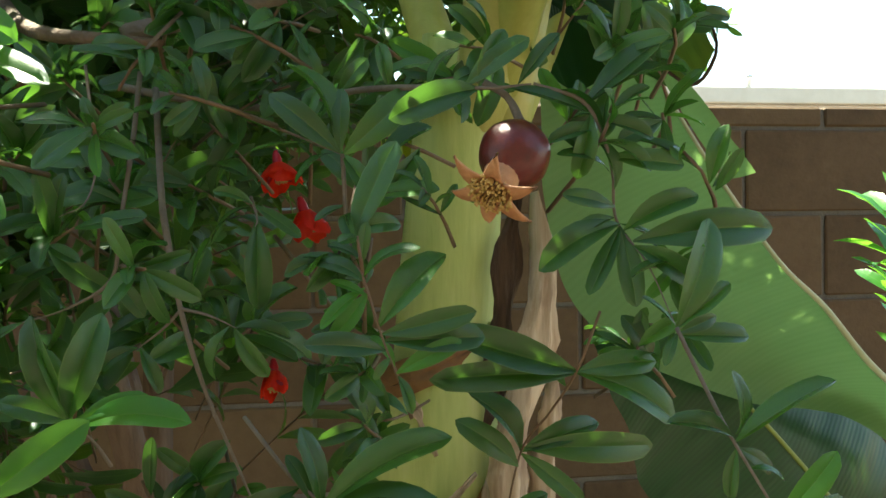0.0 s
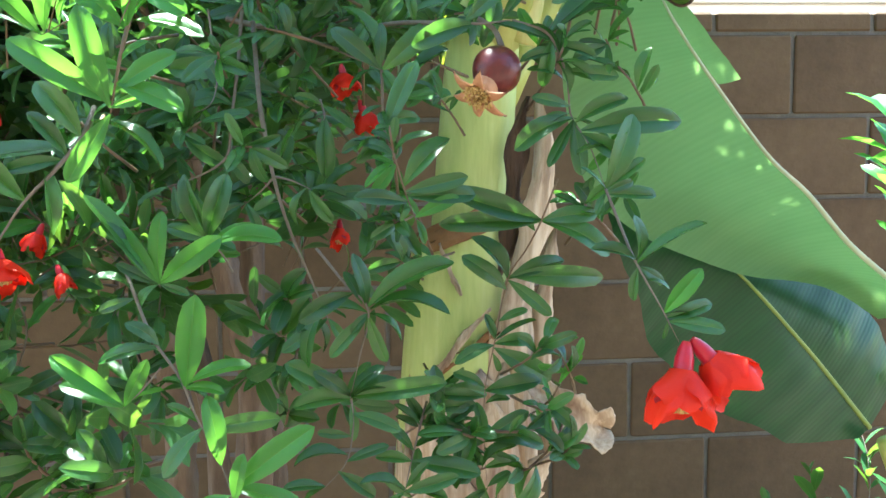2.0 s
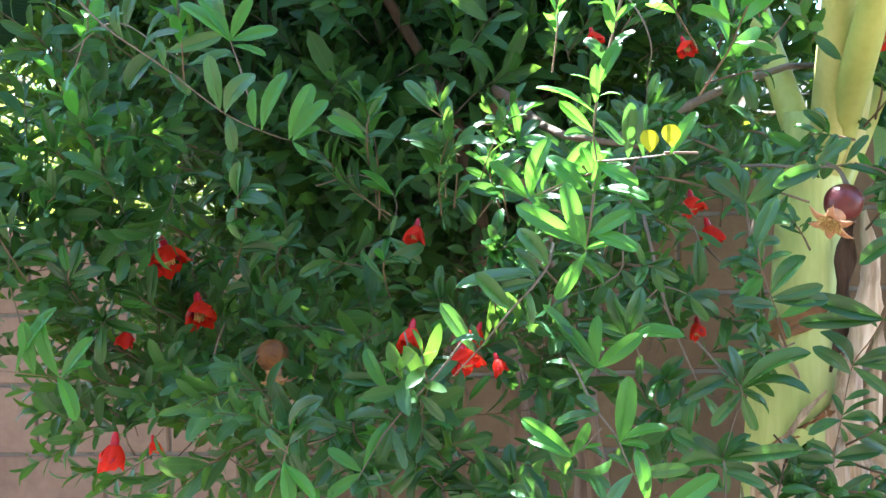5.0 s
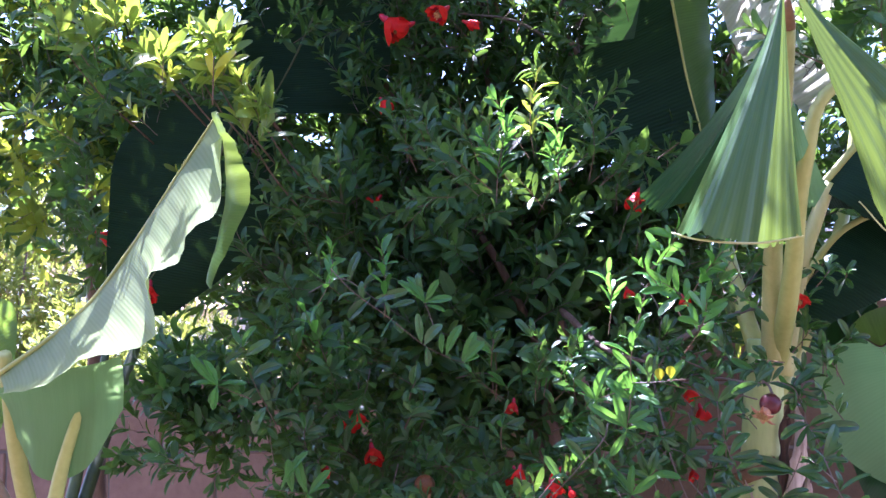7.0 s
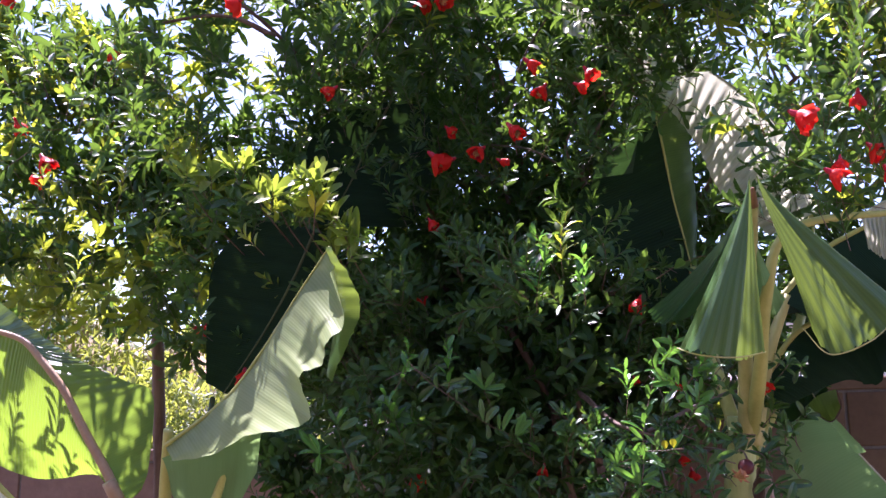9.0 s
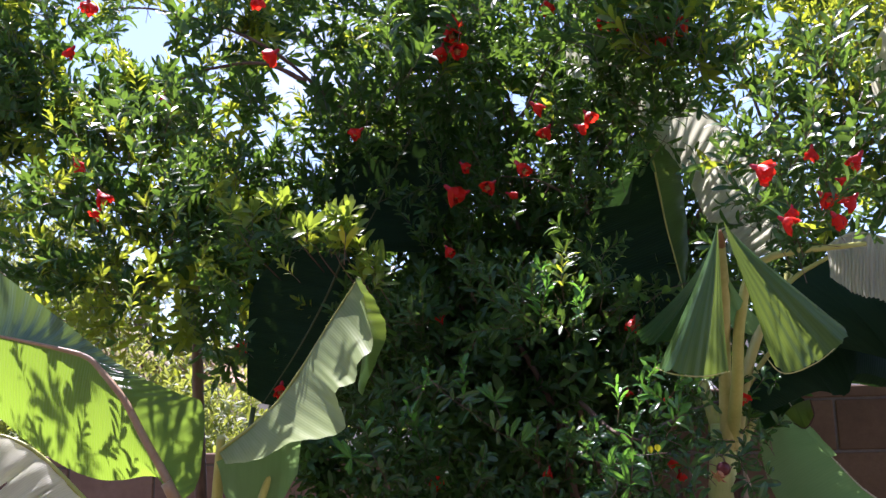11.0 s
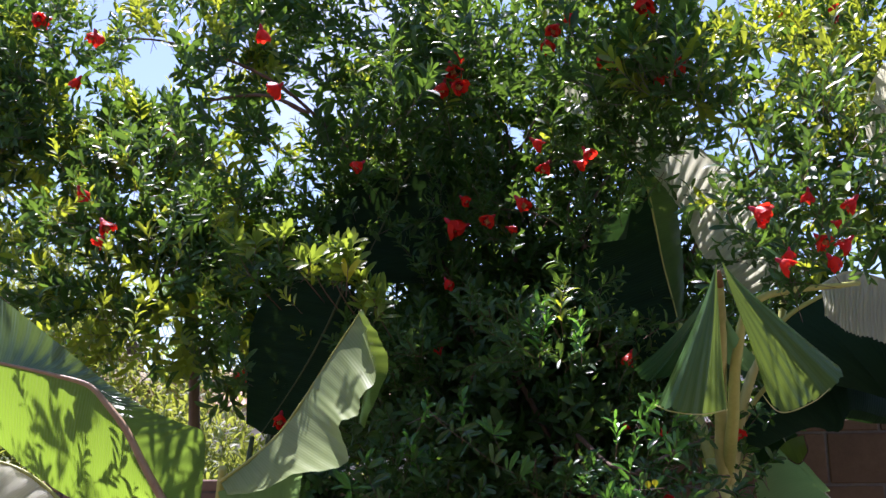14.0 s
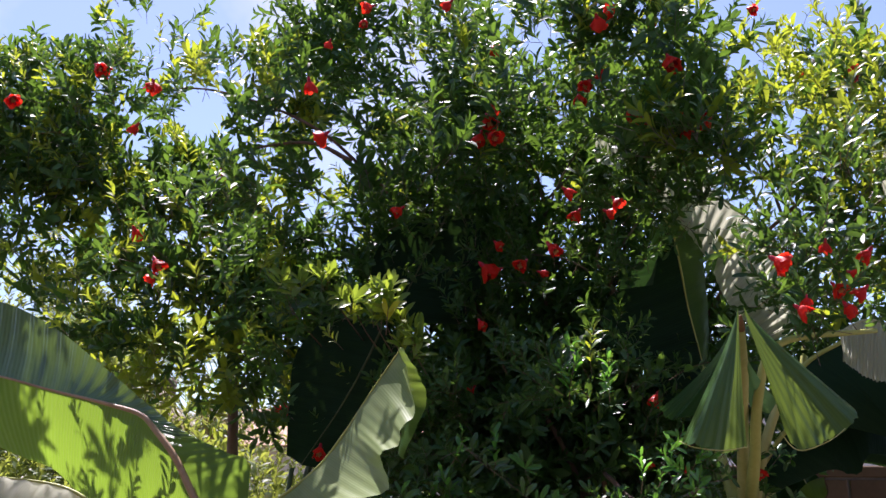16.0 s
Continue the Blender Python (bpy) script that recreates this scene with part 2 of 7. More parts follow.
M_B_PALE = banana_blade("banana_blade_pale", (0.115, 0.235, 0.078), (0.170, 0.310, 0.115), (0.36, 0.58, 0.16), 0.45, 0.5, 0.3, vein=0.04)
# near-black blade copy: shade on the leaves behind is in its colour
M_B_SHADE = banana_blade("banana_blade_shade", (0.005, 0.020, 0.010), (0.013, 0.042, 0.017), (0.12, 0.28, 0.04), 0.06, 0.5, 0.10, vein=0.3)
M_B_GLOSS = banana_blade("banana_blade_glossy", (0.007, 0.036, 0.014), (0.018, 0.070, 0.023), (0.12, 0.30, 0.04), 0.10, 0.30, 0.34, vein=0.06)
M_B_MID = banana_blade("banana_blade_mid", (0.020, 0.080, 0.021), (0.078, 0.165, 0.042), (0.40, 0.56, 0.06), 0.30, 0.36, 0.45, vein=0.08)
# bright yellow-green blade: backlight is put into its base colour
M_B_GLOW = banana_blade("banana_blade_painted_backlight", (0.10, 0.22, 0.03), (0.17, 0.30, 0.05), (0.48, 0.76, 0.05), 0.42, 0.42, 0.4)
# paler, warmer blade copy: direct sun is put into its base colour
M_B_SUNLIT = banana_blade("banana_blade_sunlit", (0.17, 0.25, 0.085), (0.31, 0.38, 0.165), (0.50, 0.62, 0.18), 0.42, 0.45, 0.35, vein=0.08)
# duller copy for the leaf end that gets less light, painted olive
M_B_DIM = banana_blade("banana_blade_dim_end", (0.03, 0.10, 0.02), (0.075, 0.17, 0.04), (0.44, 0.70, 0.06), 0.48, 0.32, 0.4, vein=0.25)
# grey-green copy that paints the sky's sheen on the upper half
M_B_SHEEN = banana_blade("banana_blade_painted_sheen", (0.045, 0.115, 0.050), (0.110, 0.205, 0.095), (0.36, 0.56, 0.08), 0.16, 0.27, 0.6, vein=0.25)
# cream blade: the glare of full sun is put into its base colour
M_B_SUN_CREAM = banana_blade("banana_blade_sun_cream", (0.44, 0.47, 0.31), (0.68, 0.68, 0.52), (0.80, 0.81, 0.58), 0.52, 0.5, 0.3, vein=0.3)
M_STUCCO = solid("cream_stucco", [(0.3, (0.60, 0.55, 0.46)), (0.7, (0.74, 0.69, 0.60))], 1.5, 0.9, 0.3, 60)
M_PINK = solid("pink_stucco", [(0.3, (0.64, 0.57, 0.51)), (0.7, (0.76, 0.70, 0.64))], 1.5, 0.9, 0.3, 60)
# dark, so that the unseen added wall returns little light
M_LIGHT_CUT = solid("light_cutting_brown", [(0.3, (0.075, 0.058, 0.044)), (0.7, (0.115, 0.090, 0.068))], 1.5, 0.9, 0.3, 60)
M_TILE = solid("roof_tile", [(0.3, (0.26, 0.14, 0.09)), (0.7, (0.40, 0.23, 0.15))], 3, 0.8, 0.4, 30, island=True)
M_METAL = solid("grey_metal", [(0.3, (0.25, 0.25, 0.25)), (0.7, (0.40, 0.40, 0.40))], 20, 0.4, 0.1, 60, metal=0.7)
M_STRAW = foliage("dry_frond", [(0.0, (0.20, 0.15, 0.07)), (0.6, (0.34, 0.27, 0.13)), (1.0, (0.50, 0.40, 0.16))], (0.6, 0.5, 0.15), 0.3, 0.6, 0.3)
M_FROND = foliage("green_frond", [(0.0, (0.05, 0.10, 0.03)), (1.0, (0.14, 0.20, 0.06))], (0.35, 0.5, 0.08), 0.3, 0.5, 0.3)
M_SHRUB = foliage("far_shrub_leaf", [(0.0, (0.035, 0.075, 0.018)), (0.7, (0.09, 0.135, 0.030)), (1.0, (0.20, 0.20, 0.045))], (0.50, 0.56, 0.07), 0.42, 0.5, 0.3)


# ---- mesh helpers ----
def mesh_of(name, verts, faces, mats, smooth=True, uv=None, mat_index=None, across=None):
    me = bpy.data.meshes.new(name)
    me.from_pydata([tuple(v) for v in verts], [], faces)
    for mt in (mats if isinstance(mats, (list, tuple)) else [mats]):
        me.materials.append(mt)
    if smooth:
        me.polygons.foreach_set("use_smooth", [True] * len(me.polygons))
    if mat_index is not None:
        me.polygons.foreach_set("material_index", mat_index)
    if uv is not None:
        lay = me.uv_layers.new(name="UVMap")
        idx = np.empty(len(me.loops), dtype=np.int32)
        me.loops.foreach_get("vertex_index", idx)
        lay.data.foreach_set("uv", np.asarray(uv, dtype=np.float32)[idx].ravel())
    if across is not None:
        me.attributes.new("across", "FLOAT", "POINT").data.foreach_set("value", np.asarray(across, dtype=np.float32))
    me.update()
    return me


def creased(me, cols, rows):
    """Keep the crease along the midrib of a fine leaf sharp."""
    pairs = {(i * cols + cols // 2, (i + 1) * cols + cols // 2) for i in range(rows - 1)}
    flags = [tuple(sorted(e.vertices)) in pairs for e in me.edges]
    me.attributes.new("sharp_edge", "BOOLEAN", "EDGE").data.foreach_set("value", flags)
    return me


def leaf_across(count):
    """0 on the midrib, 1 at the edges, for the vertices of a leaf."""
    return [0.0] + [1.0, 0.0, 1.0] * ((count - 2) // 3) + [0.0]


def part(name, me, parent=None, label="", m=None):
    ob = new(name, me)
    if parent is not None:
        ob.parent = parent
    if m is not None:
        ob.matrix_basis = m
    if label:
        ob["label"] = label
    return ob


def from_bm(name, bm, mat, smooth=True):
    me = bpy.data.meshes.new(name)
    bm.to_mesh(me)
    bm.free()
    me.materials.append(mat)
    if smooth:
        me.polygons.foreach_set("use_smooth", [True] * len(me.polygons))
    return me


def thing(name, label, category, at=(0, 0, 0), group="", kind=""):
    e = new(name)
    e.location = at
    e.empty_display_size = 0.1
    return tagged(e, label, category, group, kind)


def spline(points, count):
    """count points along a smooth curve through the given ones."""
    p = [Vector(q) for q in points]
    p = [p[0] * 2 - p[1]] + p + [p[-1] * 2 - p[-2]]
    segs = len(p) - 3
    res = []
    for i in range(count):
        u = i / (count - 1) * segs
        k = min(int(u), segs - 1)
        t = u - k
        a, b, c, d = p[k:k + 4]
        res.append(0.5 * ((2 * b) + (c - a) * t + (2 * a - 5 * b + 4 * c - d) * t * t + (3 * b - a - 3 * c + d) * t ** 3))
    return res


def lerp_list(vals, count):
    return np.interp(np.linspace(0, 1, count), np.linspace(0, 1, len(vals)), vals)


def tube_geo(points, radii, sides=8, count=None, wobble=0.0, rng=None):
    """Vertices and faces of a closed tapered tube along a curve."""
    count = count or max(4, len(points) * 3)
    c = spline(points, count)
    r = lerp_list(radii, count)
    verts, faces = [], []
    ref = Vector((0.3, 0.2, 1.0)).normalized()
    for i, p in enumerate(c):
        t = (c[min(i + 1, count - 1)] - c[max(i - 1, 0)]).normalized()
        x = t.cross(ref)
        if x.length < 0.1:
            x = t.cross(Vector((1, 0, 0)))
        x.normalize()
        y = t.cross(x)
        for k in range(sides):
            a = 2 * math.pi * k / sides
            rr = r[i] * (1 + (wobble * (rng.random() - 0.5) if rng else 0))
            verts.append(p + (x * math.cos(a) + y * math.sin(a)) * rr)
    for i in range(count - 1):
        for k in range(sides):
            k2 = (k + 1) % sides
            faces.append((i * sides + k, i * sides + k2, (i + 1) * sides + k2, (i + 1) * sides + k))
    faces.append(tuple(reversed(range(sides))))
    faces.append(tuple(range((count - 1) * sides, count * sides)))
    return verts, faces


def tube(name, points, radii, mat, parent=None, sides=8, label="", count=None, wobble=0.0, rng=None):
    v, f = tube_geo(points, radii, sides, count, wobble, rng)
    return part(name, mesh_of(name, v, f, mat), parent, label)


def joined(geos):
    """One list of vertices and faces out of several."""
    vs, fs, o = [], [], 0
    for v, f in geos:
        vs.extend(v)
        fs.extend([tuple(i + o for i in q) for q in f])
        o += len(v)
    return vs, fs


# ---- ground ----
gv, gf = [], []
gx = [-400, -60, -15, -6, -3.5, -2, -1, 0, 1, 2, 3.5, 6, 15, 60, 400]
grng = random.Random(4)
for j, yy in enumerate(gx):
    for i, xx in enumerate(gx):
        near = abs(xx) < 7 and abs(yy) < 7
        gv.append((xx, yy, (grng.random() - 0.5) * 0.04 if near else 0.0))
for j in range(len(gx) - 1):
    for i in range(len(gx) - 1):
        a = j * len(gx) + i
        gf.append((a, a + 1, a + 1 + len(gx), a + len(gx)))
tagged(part("ground", mesh_of("ground", gv, gf, M_SOIL)), "pale tan gravelly garden soil under the bushes", "ground", kind="structure")

# ---- block wall ----
WALL_Y, COURSE, BLOCK, WALL_T = 2.18, 0.2032, 0.4064, 0.15
TOP_RIGHT, TOP_LEFT, STEP_X = 1.81, 1.60, -0.55
JOINT_X = 1.11          # a head joint of the course below the cap
X_MIN, X_MAX = -7.5, 6.5


def wall_segment(name, x0, x1, top, label):
    core = [(x0, WALL_Y + 0.007, 0), (x1, WALL_Y + 0.007, 0), (x1, WALL_Y + WALL_T - 0.007, 0), (x0, WALL_Y + WALL_T - 0.007, 0)]
    zt = top - 0.004
    v = [Vector(c) for c in core] + [Vector((c[0], c[1], zt)) for c in core]
    f = [(0, 1, 5, 4), (1, 2, 6, 5), (2, 3, 7, 6), (3, 0, 4, 7), (4, 5, 6, 7), (3, 2, 1, 0)]
    w = part(name, mesh_of(name, v, f, M_MORTAR, smooth=False))
    return tagged(w, label, "wall", kind="structure")


wall_right = wall_segment("wall_north", STEP_X, X_MAX, TOP_RIGHT, "brown concrete block garden wall with grey mortar joints")
wall_left = wall_segment("wall_north_low", X_MIN, STEP_X, TOP_LEFT, "lower stretch of the brown concrete block garden wall")


def block_mesh(name, length, height, mat=M_BLOCK):
    """A block with softened, slightly uneven edges."""
    bm = bmesh.new()
    bmesh.ops.create_cube(bm, size=1)
    bmesh.ops.scale(bm, vec=(length, WALL_T, height), verts=bm.verts)
    bmesh.ops.bevel(bm, geom=list(bm.edges), offset=0.004, segments=1, affect="EDGES")
    rb = random.Random(len(name))
    for vtx in bm.verts:
        vtx.co += Vector((rb.uniform(-1, 1), rb.uniform(-1, 1), rb.uniform(-1, 1))) * 0.0012
    return from_bm(name, bm, mat, smooth=False)


# unseen plain wall, added to close the garden and cut its front light
bb = bmesh.new()
bmesh.ops.create_cube(bb, size=1)
bmesh.ops.scale(bb, vec=(16.0, 0.25, 4.4), verts=bb.verts)
bmesh.ops.translate(bb, vec=(-0.5, -3.7, 2.15), verts=bb.verts)
back = part("wall_south", from_bm("wall_south", bb, M_LIGHT_CUT, smooth=False))
tagged(back, "unseen plain brown wall added behind the path to cut front light", "wall", kind="structure")

# ---- pomegranate leaves and sprigs ----
def leaf_geo(length, width, sections, curl=0.12, fold=0.25, seed=0):
    """An oblong pomegranate leaf along +y, its face to +z: folded along the midrib, curled, with a blunt tip."""
    rl = random.Random(seed)
    v, f = [(0.0, 0.0, 0.0)], []
    prof = [0.0, 0.36, 0.68, 0.90, 1.0, 0.94, 0.72, 0.34]
    twist = rl.uniform(-0.25, 0.25)
    wav = rl.uniform(0.0, 0.06)
    stations = {2: (0.36, 0.74), 3: (0.26, 0.55, 0.82), 4: (0.20, 0.45, 0.72, 0.92)}.get(sections, (0.10, 0.26, 0.46, 0.66, 0.84, 0.955))
    for t in stations:
        w = float(np.interp(t, np.linspace(0, 1, 8), prof)) * width * 0.5
        y = t * length
        z = curl * length * math.sin(t * 2.2) - curl * 1.4 * length * t * t
        a = twist * t
        up = fold * w + wav * w * math.sin(9 * t + seed)
        v += [(-w * math.cos(a), y, z + up - w * math.sin(a)), (0.0, y, z), (w * math.cos(a), y, z + up + w * math.sin(a))]
    v.append((0.0, length, curl * length * math.sin(2.2) - curl * 1.4 * length))
    tip = len(v) - 1
    f += [(0, 2, 1), (0, 3, 2)]
    for s in range(sections - 1):
        b = 1 + 3 * s
        f += [(b, b + 1, b + 4, b + 3), (b + 1, b + 2, b + 5, b + 4)]
    b = 1 + 3 * (sections - 1)
    f += [(b, b + 1, tip), (b + 1, b + 2, tip)]
    return np.array(v), f


def fine_leaf(length, width, curl, fold, seed):
    """The same leaf with a rounded cross section, a sunk midrib and a wavy rim; gives also how far each vertex lies from the rib."""
    rl = random.Random(seed)
    cols, stations = (-1.0, -0.55, 0.0, 0.55, 1.0), (0.0, 0.07, 0.18, 0.32, 0.48, 0.64, 0.79, 0.91, 0.98)
    prof = [0.06, 0.42, 0.74, 0.93, 1.0, 0.97, 0.83, 0.55]
    twist, sway, wave, ph = rl.uniform(-0.5, 0.5), rl.uniform(-0.08, 0.08), rl.uniform(0.03, 0.12), rl.uniform(0, 6)
    v, f, acr = [], [], []
    for t in stations:
        w = float(np.interp(t, np.linspace(0, 1, 8), prof)) * width * 0.5 * (0.55 if t > 0.97 else 1.0)
        z = curl * length * (math.sin(t * 2.2) - 1.5 * t * t)
        a = twist * t
        for c in cols:
            h = w * (fold * abs(c) ** 0.7 - 0.28 * c * c + wave * math.sin(8 * t + ph + 2 * c) * abs(c))
            x = c * w
            v.append((x * math.cos(a) - h * math.sin(a) + sway * length * t * t, t * length, z + x * math.sin(a) + h * math.cos(a)))
            acr.append(abs(c))
    v.append((sway * length, length * 1.01, curl * length * (math.sin(2.2) - 1.5)))
    acr.append(0.5)
    k = len(cols)
    for i in range(len(stations) - 1):
        for j in range(k - 1):
            q = i * k + j
            f.append((q, q + 1, q + k + 1, q + k))
    b, tip = (len(stations) - 1) * k, len(v) - 1
    f += [(b + j, b + j + 1, tip) for j in range(k - 1)]
    return np.array(v), f, acr


def leaf_pose(rng, origin, stem_dir, roll, lift, droop=0.0, facing=0.0):
    """The turn of a leaf that leaves stem_dir at the angle lift, round the stem by roll."""
    z = Vector(stem_dir).normalized()
    x = z.orthogonal().normalized()
    side = (Matrix.Rotation(roll, 3, z) @ x)
    d = (z * math.cos(lift) + side * math.sin(lift) + Vector((0, 0, -droop))).normalized()
    up = Vector((0, 0, 1)) * 0.8 + z * 0.5 + Vector((rng.uniform(-.5, .5), rng.uniform(-.5, .5) - facing, 0))
    right = d.cross(up)
    if right.length < 0.05:
        right = d.orthogonal()
    right.normalize()
    face = right.cross(d)
    m = Matrix((right, d, face)).transposed().to_4x4()
    m.translation = origin
    return m


def sprig_geo(seed, length=0.13, leaves=14, sections=3, leaf_len=0.042, stem=True):
    """A leafy twig along +z: opposite pairs of leaves and a tuft at the tip. Leaf faces get index 0, the stem 1."""
    rng = random.Random(seed)
    allv, allf, mi, acr = [], [], [], []
    bend = Vector((rng.uniform(-.2, .2), rng.uniform(-.2, .2), 0))
    n_pair = leaves // 2
    for i in range(n_pair):
        t = 0.12 + 0.88 * (i + 0.5) / n_pair
        o = Vector((bend.x * t * t * length, bend.y * t * t * length, t * length))
        roll0 = i * math.pi / 2 + rng.uniform(-.4, .4)
        for k in range(2):
            ll = leaf_len * rng.uniform(0.7, 1.25) * (0.75 if i == n_pair - 1 else 1)
            lv, lf = leaf_geo(ll, ll * rng.uniform(0.25, 0.35), sections, rng.uniform(0.0, 0.18), rng.uniform(0.1, 0.5), rng.randrange(9999))
            m = leaf_pose(rng, o, (bend.x * t, bend.y * t, 1), roll0 + k * math.pi + rng.uniform(-.25, .25), radians(rng.uniform(30, 70) * (0.55 if i == n_pair - 1 else 1)))
            m = np.array(m)
            base = len(allv)
            allv.extend((lv @ m[:3, :3].T + m[:3, 3]).tolist())
            allf.extend([tuple(j + base for j in q) for q in lf])
            mi.extend([0] * len(lf))
            acr.extend(leaf_across(len(lv)))
    if stem:
        sv, sf = tube_geo([(0, 0, -0.018), (0, 0, length * .5), (bend.x * length, bend.y * length, length)], [0.0010, 0.0009, 0.0006], 3, 4)
        base = len(allv)
        allv.extend([tuple(q) for q in sv])
        allf.extend([tuple(j + base for j in q) for q in sf[:-2]])
        mi.extend([1] * (len(sf) - 2))
        acr.extend([0.5] * len(sv))
    return np.array(allv), allf, np.array(mi, dtype=np.int32), np.array(acr, dtype=np.float32)


def scatter_mesh(name, templates, mats, placements):
    """One mesh out of many copies of the templates; placements: (template, 4x4 matrix)."""
    vs, loops, starts, totals, mis, acs = [], [], [], [], [], []
    vo = lo = 0
    prepared = []
    for tv, tf, tm, ta in templates:
        tot = np.array([len(q) for q in tf], dtype=np.int32)
        flat = np.array([i for q in tf for i in q], dtype=np.int32)
        st = np.concatenate([[0], np.cumsum(tot)[:-1]]).astype(np.int32)
        prepared.append((tv, flat, st, tot, tm, ta))
    for k, m in placements:
        tv, flat, st, tot, tm, ta = prepared[k]
        vs.append(tv @ m[:3, :3].T + m[:3, 3])
        loops.append(flat + vo)
        starts.append(st + lo)
        totals.append(tot)
        mis.append(tm)
        acs.append(ta)
        vo += len(tv)
        lo += len(flat)
    vs = np.concatenate(vs).astype(np.float32)
    loops, starts, totals, mis = (np.concatenate(a) for a in (loops, starts, totals, mis))
    me = bpy.data.meshes.new(name)
    me.vertices.add(len(vs))
    me.vertices.foreach_set("co", vs.ravel())
    me.loops.add(len(loops))
    me.loops.foreach_set("vertex_index", loops)
    me.polygons.add(len(starts))
    me.polygons.foreach_set("loop_start", starts)
    me.polygons.foreach_set("material_index", mis)
    me.polygons.foreach_set("use_smooth", np.ones(len(starts), dtype=bool))
    for mt in mats:
        me.materials.append(mt)
    me.update(calc_edges=True)
    me.attributes.new("across", "FLOAT", "POINT").data.foreach_set("value", np.concatenate(acs))
    return me


def turn_to(direction, spin, at, size=1.0):
    """A 4x4 array that sets +z to the direction, at a place."""
    q = Vector(direction).normalized().to_track_quat("Z", "Y")
    m = Matrix.LocRotScale(Vector(at), q @ Euler((0, 0, spin)).to_quaternion(), Vector((size, size, size)))
    return np.array(m)


# crown of the tree: (centre, radii, sprigs, share in the yellower leaf that paints sunlight)
CROWN = [
    ((-0.45, 1.50, 2.25), (1.20, 0.62, 0.95), 4020, 0.02),
    ((-0.50, 1.60, 3.20), (1.05, 0.70, 0.62), 1950, 0.10),
    ((-1.55, 1.12, 2.25), (0.75, 0.40, 0.45), 600, 0.40),
    ((-1.75, 1.15, 3.00), (0.80, 0.45, 0.36), 900, 0.25),
    ((0.62, 0.75, 2.60), (0.62, 0.36, 0.52), 600, 0.36),
    ((0.55, 1.00, 3.00), (0.60, 0.35, 0.30), 410, 0.50),
    ((-0.50, 1.25, 1.74), (0.62, 0.42, 0.46), 1320, 0.0),
    ((-0.55, 1.80, 1.95), (0.62, 0.22, 0.32), 800, 0.0),
    ((-0.95, 0.80, 2.58), (0.50, 0.28, 0.26), 380, 0.08),
    ((-0.25, 1.05, 2.85), (0.55, 0.40, 0.28), 530, 0.04),
    ((-0.15, 1.00, 3.12), (0.60, 0.40, 0.28), 480, 0.06),
    ((0.10, 0.55, 2.62), (0.36, 0.20, 0.24), 180, 0.25),
]
# the outer boughs beside the low wall
OUTER = [
    ((-1.84, 1.40, 2.72), (0.24, 0.26, 0.34), 160, 0.30),
    ((-2.28, 1.45, 2.74), (0.28, 0.26, 0.40), 150, 0.40),
    ((-2.20, 1.30, 3.25), (0.34, 0.26, 0.24), 130, 0.12),
    ((-2.04, 1.30, 3.52), (0.28, 0.24, 0.20), 140, 0.15),
    ((-2.50, 1.30, 3.08), (0.16, 0.22, 0.24), 80, 0.12),
    ((-1.00, 1.55, 3.70), (0.38, 0.30, 0.20), 150, 0.15),
    ((-2.50, 1.20, 3.04), (0.26, 0.25, 0.20), 130, 0.10),
    ((-2.45, 1.20, 2.72), (0.30, 0.25, 0.22), 130, 0.20),
    ((-2.42, 1.20, 3.28), (0.16, 0.20, 0.10), 60, 0.10),
    ((-1.24, 1.30, 3.45), (0.22, 0.28, 0.26), 200, 0.12),
    ((-1.46, 1.40, 2.56), (0.20, 0.22, 0.20), 130, 0.12),
    ((-1.44, 1.42, 2.26), (0.20, 0.22, 0.20), 100, 0.15),
]


# openings of the crown through which the sky shows: x, z, half width, half height
SKY_GAPS = [(-1.62, 2.83, 0.13, 0.07), (-1.51, 3.02, 0.10, 0.06), (-1.23, 2.86, 0.17, 0.10), (-1.10, 3.03, 0.07, 0.07), (-1.66, 3.46, 0.17, 0.13), (-2.50, 3.54, 0.26, 0.14), (-0.95, 2.82, 0.14, 0.06), (0.75, 3.36, 0.38, 0.24)]


def in_clearing(x, y, z):
    """Open air in front of the bush, and the gaps of the crown."""
    if (x / 0.42) ** 2 + ((y + 0.1) / 0.40) ** 2 + ((z - 1.53) / 0.42) ** 2 < 1:
        return True
    if y < 0.26 and z < 1.95:
        return True
    for gx_, gz_, rx_, rz_ in SKY_GAPS:
        if ((x - gx_) / rx_) ** 2 + ((y - 1.2) / 1.0) ** 2 + ((z - gz_ - 0.33 * (y - 1.1)) / rz_) ** 2 < 1:
            return True
    if ((x - 0.23) / 0.13) ** 2 + ((z - 2.47) / 0.12) ** 2 < 1 and y < 1.15:
        return True
    if ((x + 0.12) / 0.10) ** 2 + ((z - 2.80) / 0.07) ** 2 < 1 and y < 1.2:
        return True
    if z < 1.36 or (z < 1.64 and x < -0.74) or (z < 2.02 and x < -1.45):
        return True
    if y < (0.88 if z < 2.08 else 1.17) and 1.66 < z < 2.62 and (-1.22 if z > 1.98 else -0.95) < x < 0.12:
        return True
    return False


def off_line(p, start):
    """How far p lies from the line that runs from start to the sun."""
    d = p - Vector(start)
    return (d - SUN_DIR * max(0.0, d.dot(SUN_DIR))).length


